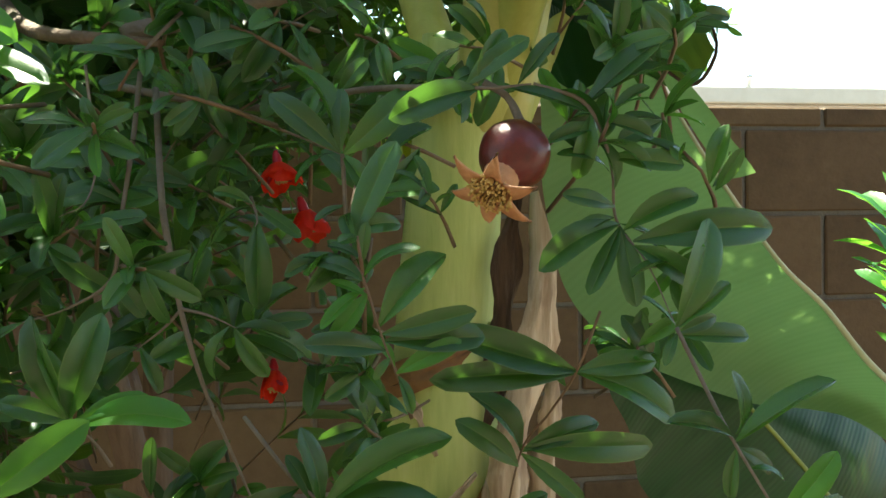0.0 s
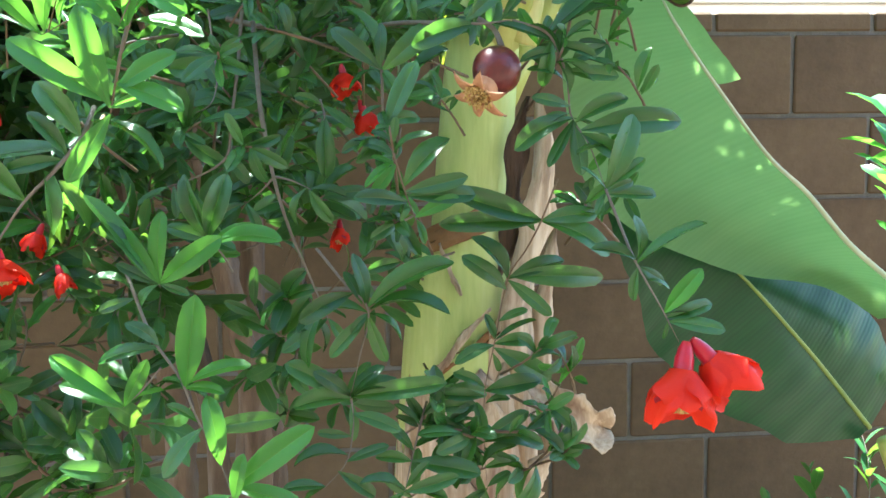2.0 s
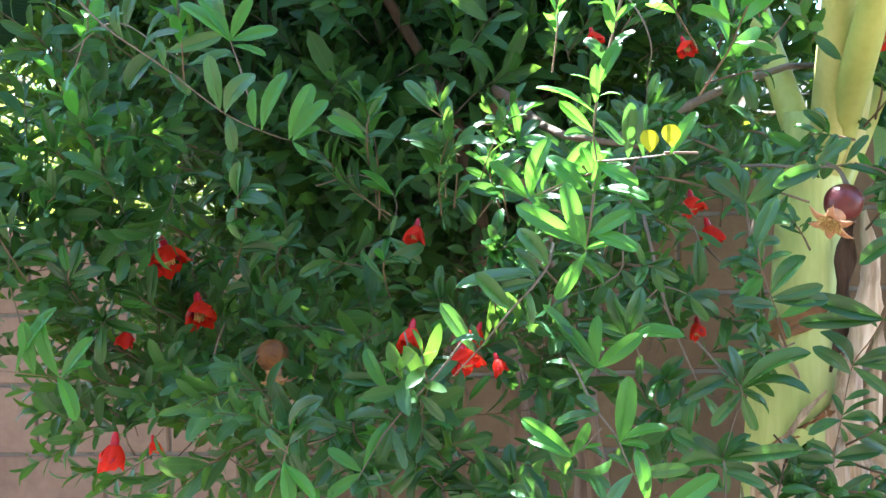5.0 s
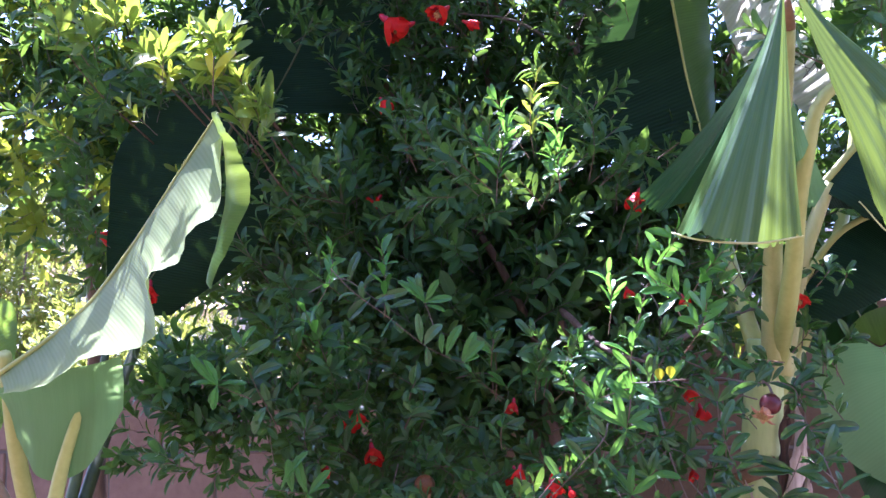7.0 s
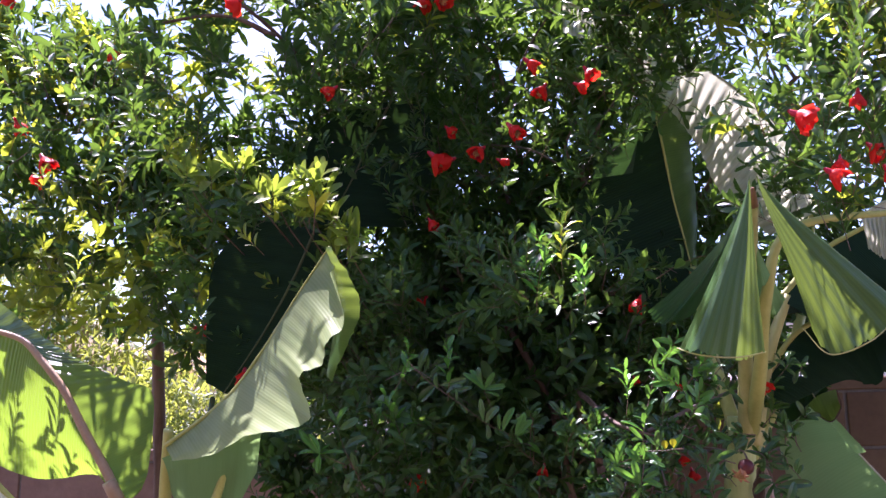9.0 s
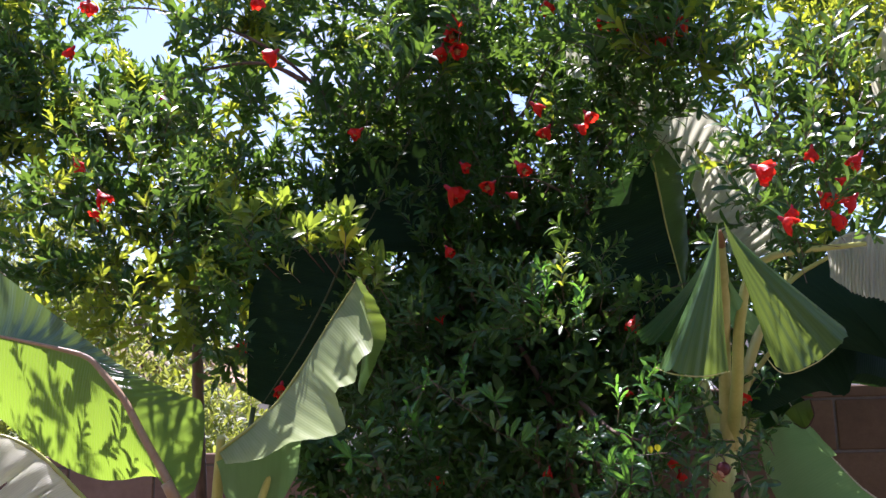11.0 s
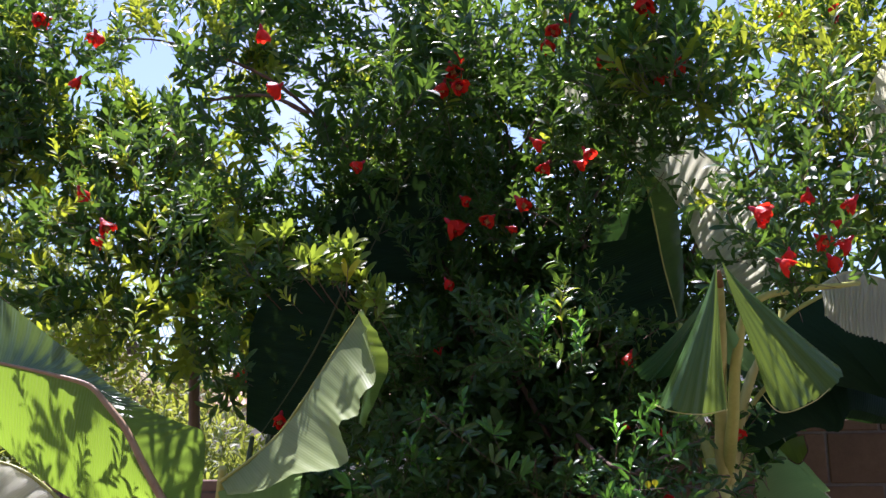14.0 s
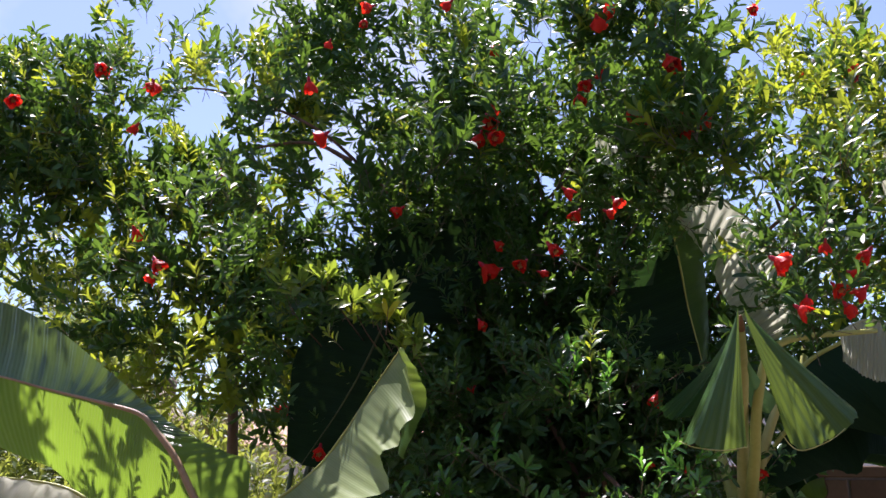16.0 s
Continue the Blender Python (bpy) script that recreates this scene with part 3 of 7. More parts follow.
# where the sun comes through the crown
SUN_GAPS = [((0.25, 1.1, 2.46), 0.24), ((0.20, 1.2, 2.56), 0.15), ((-0.12, 1.10, 2.80), 0.12), ((0.34, 1.14, 2.26), 0.18), ((0.47, 0.45, 2.05), 0.17), ((-0.78, 0.14, 1.78), 0.26), ((0.04, -0.05, 1.88), 0.10), ((0.58, 0.60, 2.62), 0.20), ((0.35, 0.55, 2.72), 0.20), ((-1.36, 0.47, 1.66), 0.18), ((-1.55, 0.50, 1.78), 0.22), ((-1.72, 0.55, 1.92), 0.16), ((-1.26, 0.46, 1.60), 0.12), ((-0.93, 0.82, 1.97), 0.05), ((-0.80, 1.10, 2.42), 0.05), ((-0.03, 1.0, 2.20), 0.06)]


def in_sun_gap(p):
    return any(off_line(p, g) < r for g, r in SUN_GAPS)


def in_shaft(p, size=0.13, less=-0.24):
    """Thin rays of sun that find a way down through the leaves."""
    if off_line(p, (0.36, 0.9, 1.55)) < 0.30:
        return False
    q = (p - SUN_DIR * p.dot(SUN_DIR)) / size
    return noise.noise(q + Vector((3.1, 7.7, 1.3))) < less


def crown_placements(rng, n_templates, clumps):
    res = []
    for c, r, count, fresh in clumps:
        made = 0
        while made < count:
            d = Vector((rng.gauss(0, 1), rng.gauss(0, 1), rng.gauss(0, 1))).normalized()
            rad = rng.random() ** 0.45
            lump = 0.85 + 0.3 * noise.noise(Vector((c[0] + d.x * 1.7, d.y * 1.7, c[2] + d.z * 1.7)))
            p = Vector((c[0] + d.x * r[0] * rad * lump, c[1] + d.y * r[1] * rad * lump, c[2] + d.z * r[2] * rad * lump))
            made += 1
            if in_clearing(*p):
                continue
            if noise.noise(p * 3.3) < -0.27 or (-1.2 < p.x < 0.3 and in_shaft(p)) or (off_line(p, (0.02, 0.42, 1.5)) < 0.34 and in_shaft(p, 0.06, -0.10)):
                continue
            if off_line(p, (-0.08, 0.28, 1.58)) < 0.15 or (off_line(p, (-1.60, 0.36, 1.74)) < 0.27 and rng.random() < 0.72):
                continue
            out = (d + Vector((rng.uniform(-.7, .7), rng.uniform(-.7, .7), rng.uniform(0.1, 1.2)))).normalized()
            if in_sun_gap(p) and rng.random() < 0.92:
                continue
            if min(off_line(p, (0.0, 0.35, 1.44)) - 0.13, off_line(p, (-0.12, 0.33, 1.41))) < 0.13 and rng.random() < 0.75:
                continue
            res.append((rng.randrange(n_templates) + (n_templates if rng.random() < fresh * (0.4 + 0.8 * rad) else 0), turn_to(out, rng.uniform(0, 6.28), p, rng.uniform(0.8, 1.25))))
    return res


tree = thing("pomegranate_tree", "dense green pomegranate tree with red blossoms beside a block wall", "tree", (-0.22, 1.15, 0))
TREE_AT = Vector((-0.22, 1.15, 0))


def on_tree(ob):
    """Hang a part that was modelled in world places under the tree."""
    ob.parent = tree
    ob.matrix_parent_inverse = Matrix.Translation(-TREE_AT)
    return ob


trng = random.Random(11)
trunk_tops = [(-0.30, 1.05, 1.7), (-0.12, 1.20, 1.8), (-0.45, 1.25, 1.8), (-0.18, 0.95, 1.55), (-0.36, 1.35, 1.9)]
for k, tp in enumerate(trunk_tops):
    base = Vector((-0.14 + 0.04 * (k - 2), 1.08 + 0.05 * (k % 3), -0.03))
    low = base.lerp(Vector(tp), 0.32) + Vector((trng.uniform(-.05, .05), trng.uniform(-.04, .04), 0))
    mid = Vector((base.x * 0.72 + tp[0] * 0.28, base.y * 0.7 + tp[1] * 0.3, 1.12)) + Vector((trng.uniform(-.03, .03), trng.uniform(-.03, .03), 0))
    on_tree(tube("trunk", [base, low, mid, tp], [0.030, 0.025, 0.019, 0.012], M_BARK, sides=9, count=26, wobble=0.6, rng=trng))
limb_ends = [(-1.7, 1.0, 3.05), (-1.45, 0.8, 2.3), (-0.95, 0.5, 2.7), (-0.75, 2.0, 3.3), (0.1, 1.6, 3.4), (0.7, 1.0, 2.9), (0.3, 0.8, 2.6),
             (-0.2, 1.35, 2.6), (-0.5, 0.75, 1.9), (-0.05, 0.5, 1.62), (0.5, 0.7, 2.3), (-1.0, 1.3, 2.5), (-0.5, 1.6, 2.9), (-2.0, 1.1, 2.7), (-0.1, 0.60, 1.85)]
for k, e in enumerate(limb_ends):
    s = Vector(trunk_tops[(0, 2, 4, 1, 4, 1, 1, 4, 0, 3, 1, 2, 4, 2, 3)[k]])
    e = Vector(e)
    m1 = s.lerp(e, 0.4) + Vector((trng.uniform(-.12, .12), trng.uniform(-.12, .12), 0.15))
    m2 = s.lerp(e, 0.75) + Vector((trng.uniform(-.1, .1), trng.uniform(-.1, .1), 0.05))
    if in_clearing(*m1) or in_clearing(*m2):
        continue
    on_tree(tube("branch", [s, m1, m2, e], [0.010, 0.008, 0.005, 0.0022], M_BARK, sides=6, count=14, wobble=0.25, rng=trng))
    for _ in range(3):
        a = m1.lerp(e, trng.uniform(0.1, 0.9))
        b = a + Vector((trng.uniform(-.4, .4), trng.uniform(-.35, .35), trng.uniform(-.15, .45)))
        if in_clearing(*b) or in_clearing(*a.lerp(b, .6)):
            continue
        on_tree(tube("branch", [a, a.lerp(b, .5) + Vector((0, 0, .04)), b], [0.006, 0.004, 0.002], M_TWIG, sides=5, count=7))
for arch in ([(-1.68, 0.85, 3.05), (-1.53, 0.85, 3.03), (-1.33, 0.85, 2.96), (-1.14, 0.87, 2.86), (-1.02, 0.98, 2.76), (-0.88, 1.22, 2.62), (-0.62, 1.45, 2.25)],
             [(-1.45, 0.85, 2.78), (-1.33, 0.85, 2.81), (-1.16, 0.85, 2.81), (-1.03, 0.88, 2.75)]):
    on_tree(tube("branch", arch, [0.003, 0.0045, 0.006, 0.009], M_BARK, sides=7, count=24, wobble=0.2, rng=trng))
# the slim dark stem at the far end of the bush
on_tree(tube("trunk", [(-1.66, 1.7, -0.02), (-1.70, 1.7, 1.2), (-1.74, 1.7, 2.0), (-1.76, 1.65, 2.7)], [0.028, 0.025, 0.022, 0.015], M_BARK, sides=8, count=12, wobble=0.2, rng=trng))

templates = [sprig_geo(100 + k, trng.uniform(0.09, 0.16), trng.choice((12, 14, 16)), 3, 0.054) for k in range(14)]
placed = crown_placements(trng, len(templates), CROWN) + crown_placements(random.Random(61), len(templates), OUTER)
crown = on_tree(part("crown", scatter_mesh("crown", templates + [(a, b, np.where(c == 0, 2, c).astype(np.int32), d) for a, b, c, d in templates], [M_LEAF, M_TWIG, M_YOUNG_LIT], placed)))
tagged(crown, "dense glossy green pomegranate leaves", kind="stuff")

# ---- the near twigs of the tree: each leaf a piece of its own ----
LEAF_MESHES = []
for k in range(10):
    lv, lf, la = fine_leaf(1.0, 0.300 + 0.008 * k, 0.02 + 0.025 * k, 0.42 + 0.18 * (k % 4), 40 + k)
    LEAF_MESHES.append(creased(mesh_of("leaf", lv.tolist(), lf, M_LEAF_NEAR, across=la), 5, 9))
# lighter set: young leaves, and lit ones with the sun in their colour
YOUNG_LIT_MESHES = []
for k in range(4):
    lv, lf, la = fine_leaf(1.0, 0.31, 0.05 + 0.03 * k, 0.5 + 0.15 * (k % 2), 80 + k)
    YOUNG_LIT_MESHES.append(creased(mesh_of("leaf", lv.tolist(), lf, M_FRESH_LIT, across=la), 5, 9))


def before_fruit(p, gap=0.026):
    """Whether p lies in the open air before the fruit."""
    a = Vector((0.100, 0.424, 1.552))
    d = (Vector((0.01, -0.30, 1.53)) - a).normalized()
    k = (p - a).dot(d)
    return k > -0.012 and ((p - a) - d * k).length < gap


def before_stem(p):
    return 0.07 < p.x + 0.11 * (0.62 - p.y) < 0.165 and p.y < 0.66 and 1.42 < p.z < 1.535


leaf_rng = random.Random(77)


def add_leaves(stalk, leaves):
    """Leaves of a twig: foot, way from foot to tip, turn about the midrib in degrees, and whether it takes the lighter
    colour of young and sunlit leaves.
    """
    for x, y, z, dx, dy, dz, spin, young in leaves:
        d = Vector((dx, dy, dz))
        long = d.length
        d.normalize()
        face = Vector((0, -0.75, 0.66))
        face = face - d * face.dot(d)
        if face.length < 0.15:
            face = Vector((0, -1, 0)) - d * -d.y
        face = Matrix.Rotation(radians(spin), 3, d) @ face.normalized()
        m = Matrix((d.cross(face), d, face)).transposed().to_4x4()
        m.translation = (x, y, z)
        ob = new("leaf", leaf_rng.choice(YOUNG_LIT_MESHES if young else LEAF_MESHES))
        ob.parent = stalk
        wide = leaf_rng.uniform(0.85, 1.08) * min(1.0, 0.052 / long)
        ob.matrix_basis = m @ Matrix.Diagonal((long * wide, long, long * wide, 1))


def spray(points, radius, leaves, mat=None):
    """A twig through the points, with its leaves."""
    t = on_tree(tube("twig", points, [radius * 0.72, radius * 0.6, radius * 0.4, radius * 0.15], mat or M_TWIG, sides=6, count=max(6, 5 * len(points))))
    add_leaves(t, leaves)
    return t


# the sunlit tuft that hangs nearest to the path
s = spray([(-0.094, 0.3, 1.584), (-0.097, 0.285, 1.562), (-0.1, 0.282, 1.546), (-0.103, 0.281, 1.531)], 0.0018, [(-0.103, 0.281, 1.534, -0.013, -0.005, 0.048, -21, 1), (-0.102, 0.281, 1.536, -0.05, 0.006, 0.032, -28, 1), (-0.103, 0.281, 1.531, -0.022, -0.001, -0.033, -32, 1), (-0.103, 0.281, 1.534, 0.021, -0.005, 0.006, 38, 1), (-0.101, 0.282, 1.542, 0.031, -0.009, 0.018, 11, 1), (-0.1, 0.282, 1.546, 0.034, -0.014, -0.013, -3, 1), (-0.098, 0.284, 1.556, 0.013, -0.002, 0.011, 0, 1), (-0.096, 0.292, 1.573, 0.004, -0.004, 0.024, 31, 1)], M_RED_TWIG)
add_leaves(s, [(-0.095, 0.295, 1.576, 0.024, -0.006, 0.02, -29, 1), (-0.095, 0.296, 1.577, 0.038, -0.019, -0.007, -18, 1), (-0.096, 0.292, 1.573, -0.033, 0.006, 0.03, -33, 1), (-0.094, 0.298, 1.581, -0.029, -0.002, 0.019, -9, 1), (-0.094, 0.299, 1.583, 0.011, -0.001, 0.024, -12, 1), (-0.094, 0.299, 1.583, -0.009, 0, 0.026, 0, 1)])
# its upper shoots
s = spray([(-0.065, 0.33, 1.738), (-0.077, 0.32, 1.694), (-0.088, 0.305, 1.655), (-0.094, 0.3, 1.619), (-0.092, 0.29, 1.591), (-0.098, 0.285, 1.573)], 0.0018, [(-0.094, 0.299, 1.616, 0.006, -0.001, -0.025, 31, 1), (-0.094, 0.3, 1.619, -0.024, -0.003, 0.024, -27, 1), (-0.092, 0.302, 1.633, -0.041, -0.015, 0.022, 34, 1), (-0.091, 0.303, 1.639, 0, -0.004, 0.03, -23, 1), (-0.088, 0.305, 1.655, 0.013, 0.003, 0.031, 6, 1), (-0.088, 0.305, 1.655, -0.021, 0, 0.009, 29, 1), (-0.083, 0.312, 1.672, -0.013, -0.005, 0.019, -11, 0), (-0.081, 0.314, 1.678, 0.019, 0.002, 0.018, -28, 1), (-0.077, 0.32, 1.694, -0.003, 0, 0.03, -31, 1), (-0.075, 0.322, 1.703, 0.014, -0.001, 0.014, 15, 1), (-0.073, 0.323, 1.707, -0.02, 0.002, 0.015, 26, 0)], M_RED_TWIG)
add_leaves(s, [(-0.093, 0.295, 1.604, 0.013, -0.002, -0.003, -23, 1), (-0.094, 0.299, 1.616, -0.021, -0.006, 0.004, 2, 0), (-0.089, 0.304, 1.646, 0.016, -0.002, 0.001, -33, 1), (-0.092, 0.301, 1.63, 0.02, 0.003, -0.02, 1, 0), (-0.092, 0.291, 1.595, 0.028, -0.016, -0.016, 15, 1), (-0.092, 0.291, 1.594, 0.017, -0.004, 0.002, -19, 1)])
# its side twig with five leaves
s = spray([(-0.092, 0.29, 1.59), (-0.117, 0.305, 1.583), (-0.146, 0.324, 1.573)], 0.0012, [(-0.146, 0.324, 1.573, -0.027, -0.014, 0.028, -12, 1), (-0.144, 0.323, 1.574, 0.012, -0.011, 0.045, -6, 1), (-0.146, 0.324, 1.573, -0.024, -0.005, 0.011, 25, 1), (-0.143, 0.322, 1.574, 0.026, 0.002, -0.001, -25, 1), (-0.134, 0.316, 1.577, 0.003, -0.002, 0.015, -25, 1), (-0.124, 0.31, 1.58, 0.025, -0.002, 0.034, 36, 1)], M_RED_TWIG)
# its side twig with dark leaves and yellow ones
s = spray([(-0.092, 0.29, 1.597), (-0.075, 0.285, 1.597), (-0.055, 0.28, 1.598), (-0.036, 0.275, 1.599)], 0.0012, [(-0.07, 0.284, 1.598, 0.001, -0.01, 0.038, 20, 0), (-0.059, 0.281, 1.598, 0.004, -0.008, 0.036, -37, 0), (-0.041, 0.276, 1.598, 0.019, 0.001, 0.03, -12, 1), (-0.039, 0.276, 1.599, 0.009, -0.003, -0.008, -5, 1)], M_RED_TWIG)
# thin pale tendril
s = spray([(-0.073, 0.36, 1.741), (-0.054, 0.36, 1.713), (-0.047, 0.36, 1.688), (-0.05, 0.37, 1.669), (-0.052, 0.39, 1.641)], 0.0012, [])
# grey twig that slants down
s = spray([(-0.13, 0.36, 1.537), (-0.134, 0.345, 1.52), (-0.148, 0.34, 1.502), (-0.166, 0.34, 1.484), (-0.192, 0.36, 1.455), (-0.221, 0.38, 1.426)], 0.002, [(-0.141, 0.342, 1.51, -0.017, -0.007, 0.024, -7, 0), (-0.134, 0.345, 1.52, -0.02, -0.005, 0.031, -6, 0), (-0.138, 0.343, 1.515, -0.071, 0.007, -0.007, 7, 0), (-0.143, 0.342, 1.508, -0.03, -0.007, -0.003, -31, 0), (-0.164, 0.34, 1.486, -0.027, -0.013, 0.029, -30, 0), (-0.198, 0.364, 1.45, -0.024, -0.005, 0.042, -11, 0), (-0.193, 0.361, 1.454, -0.005, 0.001, 0.019, 0, 0), (-0.151, 0.342, 1.467, -0.003, -0.001, 0.035, 36, 0), (-0.132, 0.353, 1.529, 0.043, -0.015, -0.022, -37, 0), (-0.132, 0.355, 1.531, -0.021, 0.002, -0.005, -27, 0), (-0.188, 0.357, 1.46, -0.027, -0.005, 0.001, 6, 0)])
# its lower end
s = spray([(-0.203, 0.37, 1.465), (-0.232, 0.38, 1.431), (-0.28, 0.4, 1.382), (-0.309, 0.406, 1.34), (-0.327, 0.41, 1.306)], 0.0016, [(-0.309, 0.406, 1.34, -0.03, 0, 0.021, -11, 1), (-0.308, 0.406, 1.342, 0.021, 0.005, 0.041, -38, 1), (-0.309, 0.406, 1.34, 0.011, 0.001, -0.026, -22, 0), (-0.256, 0.39, 1.407, 0.008, 0.002, 0.038, -35, 0), (-0.271, 0.396, 1.392, -0.019, 0.003, 0.022, 20, 0), (-0.275, 0.398, 1.387, -0.047, 0.005, 0.002, 6, 0), (-0.251, 0.388, 1.412, 0.024, -0.008, -0.02, 36, 0), (-0.28, 0.4, 1.382, 0.015, -0.006, -0.036, -32, 0), (-0.242, 0.384, 1.421, -0.027, -0.002, 0.02, 0, 0), (-0.31, 0.406, 1.339, -0.03, -0.005, -0.02, -26, 1), (-0.316, 0.408, 1.327, 0.039, -0.011, 0.008, 6, 0)])
# node with two broad upright leaves
s = spray([(-0.063, 0.41, 1.435), (-0.067, 0.395, 1.448), (-0.074, 0.384, 1.459)], 0.0012, [(-0.074, 0.384, 1.459, -0.012, -0.005, 0.038, -28, 0), (-0.074, 0.384, 1.459, 0.013, -0.006, 0.038, 17, 0), (-0.072, 0.387, 1.456, 0.026, -0.001, 0.012, -2, 1), (-0.071, 0.388, 1.455, 0.041, -0.017, 0.008, -8, 1), (-0.073, 0.385, 1.458, -0.024, -0.005, 0.009, -21, 0), (-0.073, 0.386, 1.457, -0.015, -0.007, -0.017, -4, 0), (-0.073, 0.385, 1.458, -0.008, -0.009, 0.028, 17, 0)])
# descending twig with opposite leaves
s = spray([(-0.123, 0.38, 1.444), (-0.114, 0.365, 1.429), (-0.102, 0.35, 1.406), (-0.086, 0.34, 1.385), (-0.077, 0.336, 1.363), (-0.063, 0.333, 1.333), (-0.057, 0.33, 1.313)], 0.0016, [(-0.083, 0.339, 1.379, 0.009, -0.008, 0.053, 16, 1), (-0.084, 0.339, 1.38, 0.037, -0.002, 0.014, -36, 1), (-0.083, 0.339, 1.379, 0.022, -0.004, 0, -5, 1), (-0.084, 0.339, 1.381, -0.01, -0.003, 0.006, 36, 0), (-0.11, 0.36, 1.42, 0.002, 0, -0.017, 0, 0), (-0.114, 0.364, 1.427, -0.021, 0, -0.007, -23, 0), (-0.098, 0.348, 1.402, -0.015, -0.005, 0.016, 2, 0), (-0.064, 0.333, 1.335, -0.006, 0, 0.04, 11, 1), (-0.074, 0.335, 1.357, -0.021, -0.012, -0.023, 9, 0), (-0.075, 0.336, 1.359, -0.017, 0.001, 0.013, 18, 0), (-0.074, 0.335, 1.356, 0.043, 0.004, 0.006, 37, 0)])
add_leaves(s, [(-0.057, 0.33, 1.313, 0.006, -0.006, 0.031, -21, 1), (-0.059, 0.331, 1.321, 0.047, -0.012, 0.039, 4, 1), (-0.06, 0.332, 1.323, 0.041, 0.004, -0.015, -10, 1), (-0.058, 0.331, 1.318, -0.027, 0.002, -0.01, 27, 1), (-0.098, 0.347, 1.401, -0.036, 0.004, -0.007, 1, 0), (-0.116, 0.368, 1.432, -0.022, -0.001, 0.011, 35, 0)])
# whorl above it
s = spray([(-0.114, 0.37, 1.427), (-0.107, 0.366, 1.432), (-0.099, 0.364, 1.435)], 0.0011, [(-0.099, 0.364, 1.435, -0.024, 0.001, 0.033, -16, 1), (-0.099, 0.364, 1.435, 0.001, 0.002, 0.042, -23, 1), (-0.099, 0.364, 1.435, 0.034, -0.008, 0.029, 35, 1), (-0.1, 0.364, 1.435, -0.024, 0.001, 0.011, -14, 0), (-0.099, 0.364, 1.435, 0.016, -0.004, -0.007, 9, 0), (-0.1, 0.364, 1.435, -0.015, 0.001, -0.015, 14, 0), (-0.101, 0.364, 1.434, -0.038, 0.007, 0.054, 33, 0), (-0.1, 0.364, 1.435, -0.029, 0, 0.038, 24, 0)])
# low side twig with four leaves
s = spray([(-0.097, 0.345, 1.39), (-0.11, 0.352, 1.375), (-0.122, 0.358, 1.364)], 0.001, [(-0.121, 0.357, 1.365, -0.039, -0.003, 0.032, -10, 1), (-0.122, 0.358, 1.364, -0.033, -0.006, 0.017, -1, 1), (-0.121, 0.357, 1.365, 0.014, -0.003, 0.027, 26, 1), (-0.117, 0.356, 1.368, 0.019, -0.005, 0.008, -33, 1)])
# low sprays of the bush
s = spray([(-0.244, 0.52, 1.431), (-0.229, 0.53, 1.383), (-0.243, 0.54, 1.33), (-0.227, 0.543, 1.278), (-0.22, 0.54, 1.242)], 0.0014, [(-0.23, 0.531, 1.378, 0.023, 0, 0.027, -17, 1), (-0.227, 0.543, 1.278, 0.02, -0.005, 0.028, -29, 1), (-0.226, 0.543, 1.274, 0.037, 0.001, 0.013, -17, 1), (-0.232, 0.542, 1.294, -0.057, -0.013, 0.008, 23, 0), (-0.227, 0.543, 1.278, -0.028, -0.003, 0.007, -17, 0), (-0.226, 0.543, 1.274, -0.056, 0.004, -0.027, -7, 0), (-0.226, 0.542, 1.271, 0.006, -0.004, -0.024, 35, 0), (-0.235, 0.534, 1.362, -0.027, 0.001, -0.01, 19, 0), (-0.242, 0.539, 1.335, -0.018, -0.006, 0.02, 24, 1), (-0.242, 0.54, 1.328, 0.033, -0.002, 0.015, 25, 0), (-0.235, 0.542, 1.304, 0.032, -0.007, 0.026, 21, 0)])
# sprays at the edge of the bush
s = spray([(-0.268, 0.42, 1.462), (-0.26, 0.42, 1.421), (-0.257, 0.43, 1.378), (-0.266, 0.43, 1.332)], 0.0014, [(-0.26, 0.421, 1.417, 0.018, 0.001, 0.03, -9, 0), (-0.259, 0.423, 1.408, 0.024, -0.001, 0.024, 21, 0), (-0.258, 0.428, 1.389, 0.026, 0.003, 0.018, 32, 0), (-0.257, 0.43, 1.378, 0.028, 0.001, -0.004, -28, 1), (-0.258, 0.43, 1.373, 0.016, -0.002, -0.019, 14, 0), (-0.263, 0.43, 1.348, 0.026, -0.008, -0.008, -3, 0), (-0.261, 0.42, 1.426, -0.008, 0.001, 0.022, 31, 0), (-0.261, 0.43, 1.355, -0.021, 0.002, 0.019, -31, 0)])
# cluster before the wall
s = spray([(-0.012, 0.46, 1.443), (0.007, 0.44, 1.421), (0.022, 0.433, 1.404), (0.016, 0.455, 1.369), (0.009, 0.476, 1.335)], 0.0015, [(0.021, 0.434, 1.405, -0.007, -0.003, 0.037, 28, 0), (0.021, 0.434, 1.405, 0.056, -0.003, 0.033, -14, 0), (0.022, 0.433, 1.404, 0.052, -0.016, 0.004, -35, 0), (0.022, 0.435, 1.4, 0.01, 0.003, -0.033, 27, 0), (0.022, 0.435, 1.4, -0.027, -0.001, -0.026, -10, 0), (0.022, 0.434, 1.402, -0.032, 0.001, 0.008, 24, 0), (0.018, 0.435, 1.408, -0.011, 0, 0.022, 8, 0), (0.012, 0.438, 1.415, -0.036, -0.008, -0.015, -15, 0), (0.022, 0.434, 1.402, -0.012, -0.003, -0.012, -13, 0), (0.022, 0.434, 1.402, 0.023, -0.003, -0.017, -29, 0)])
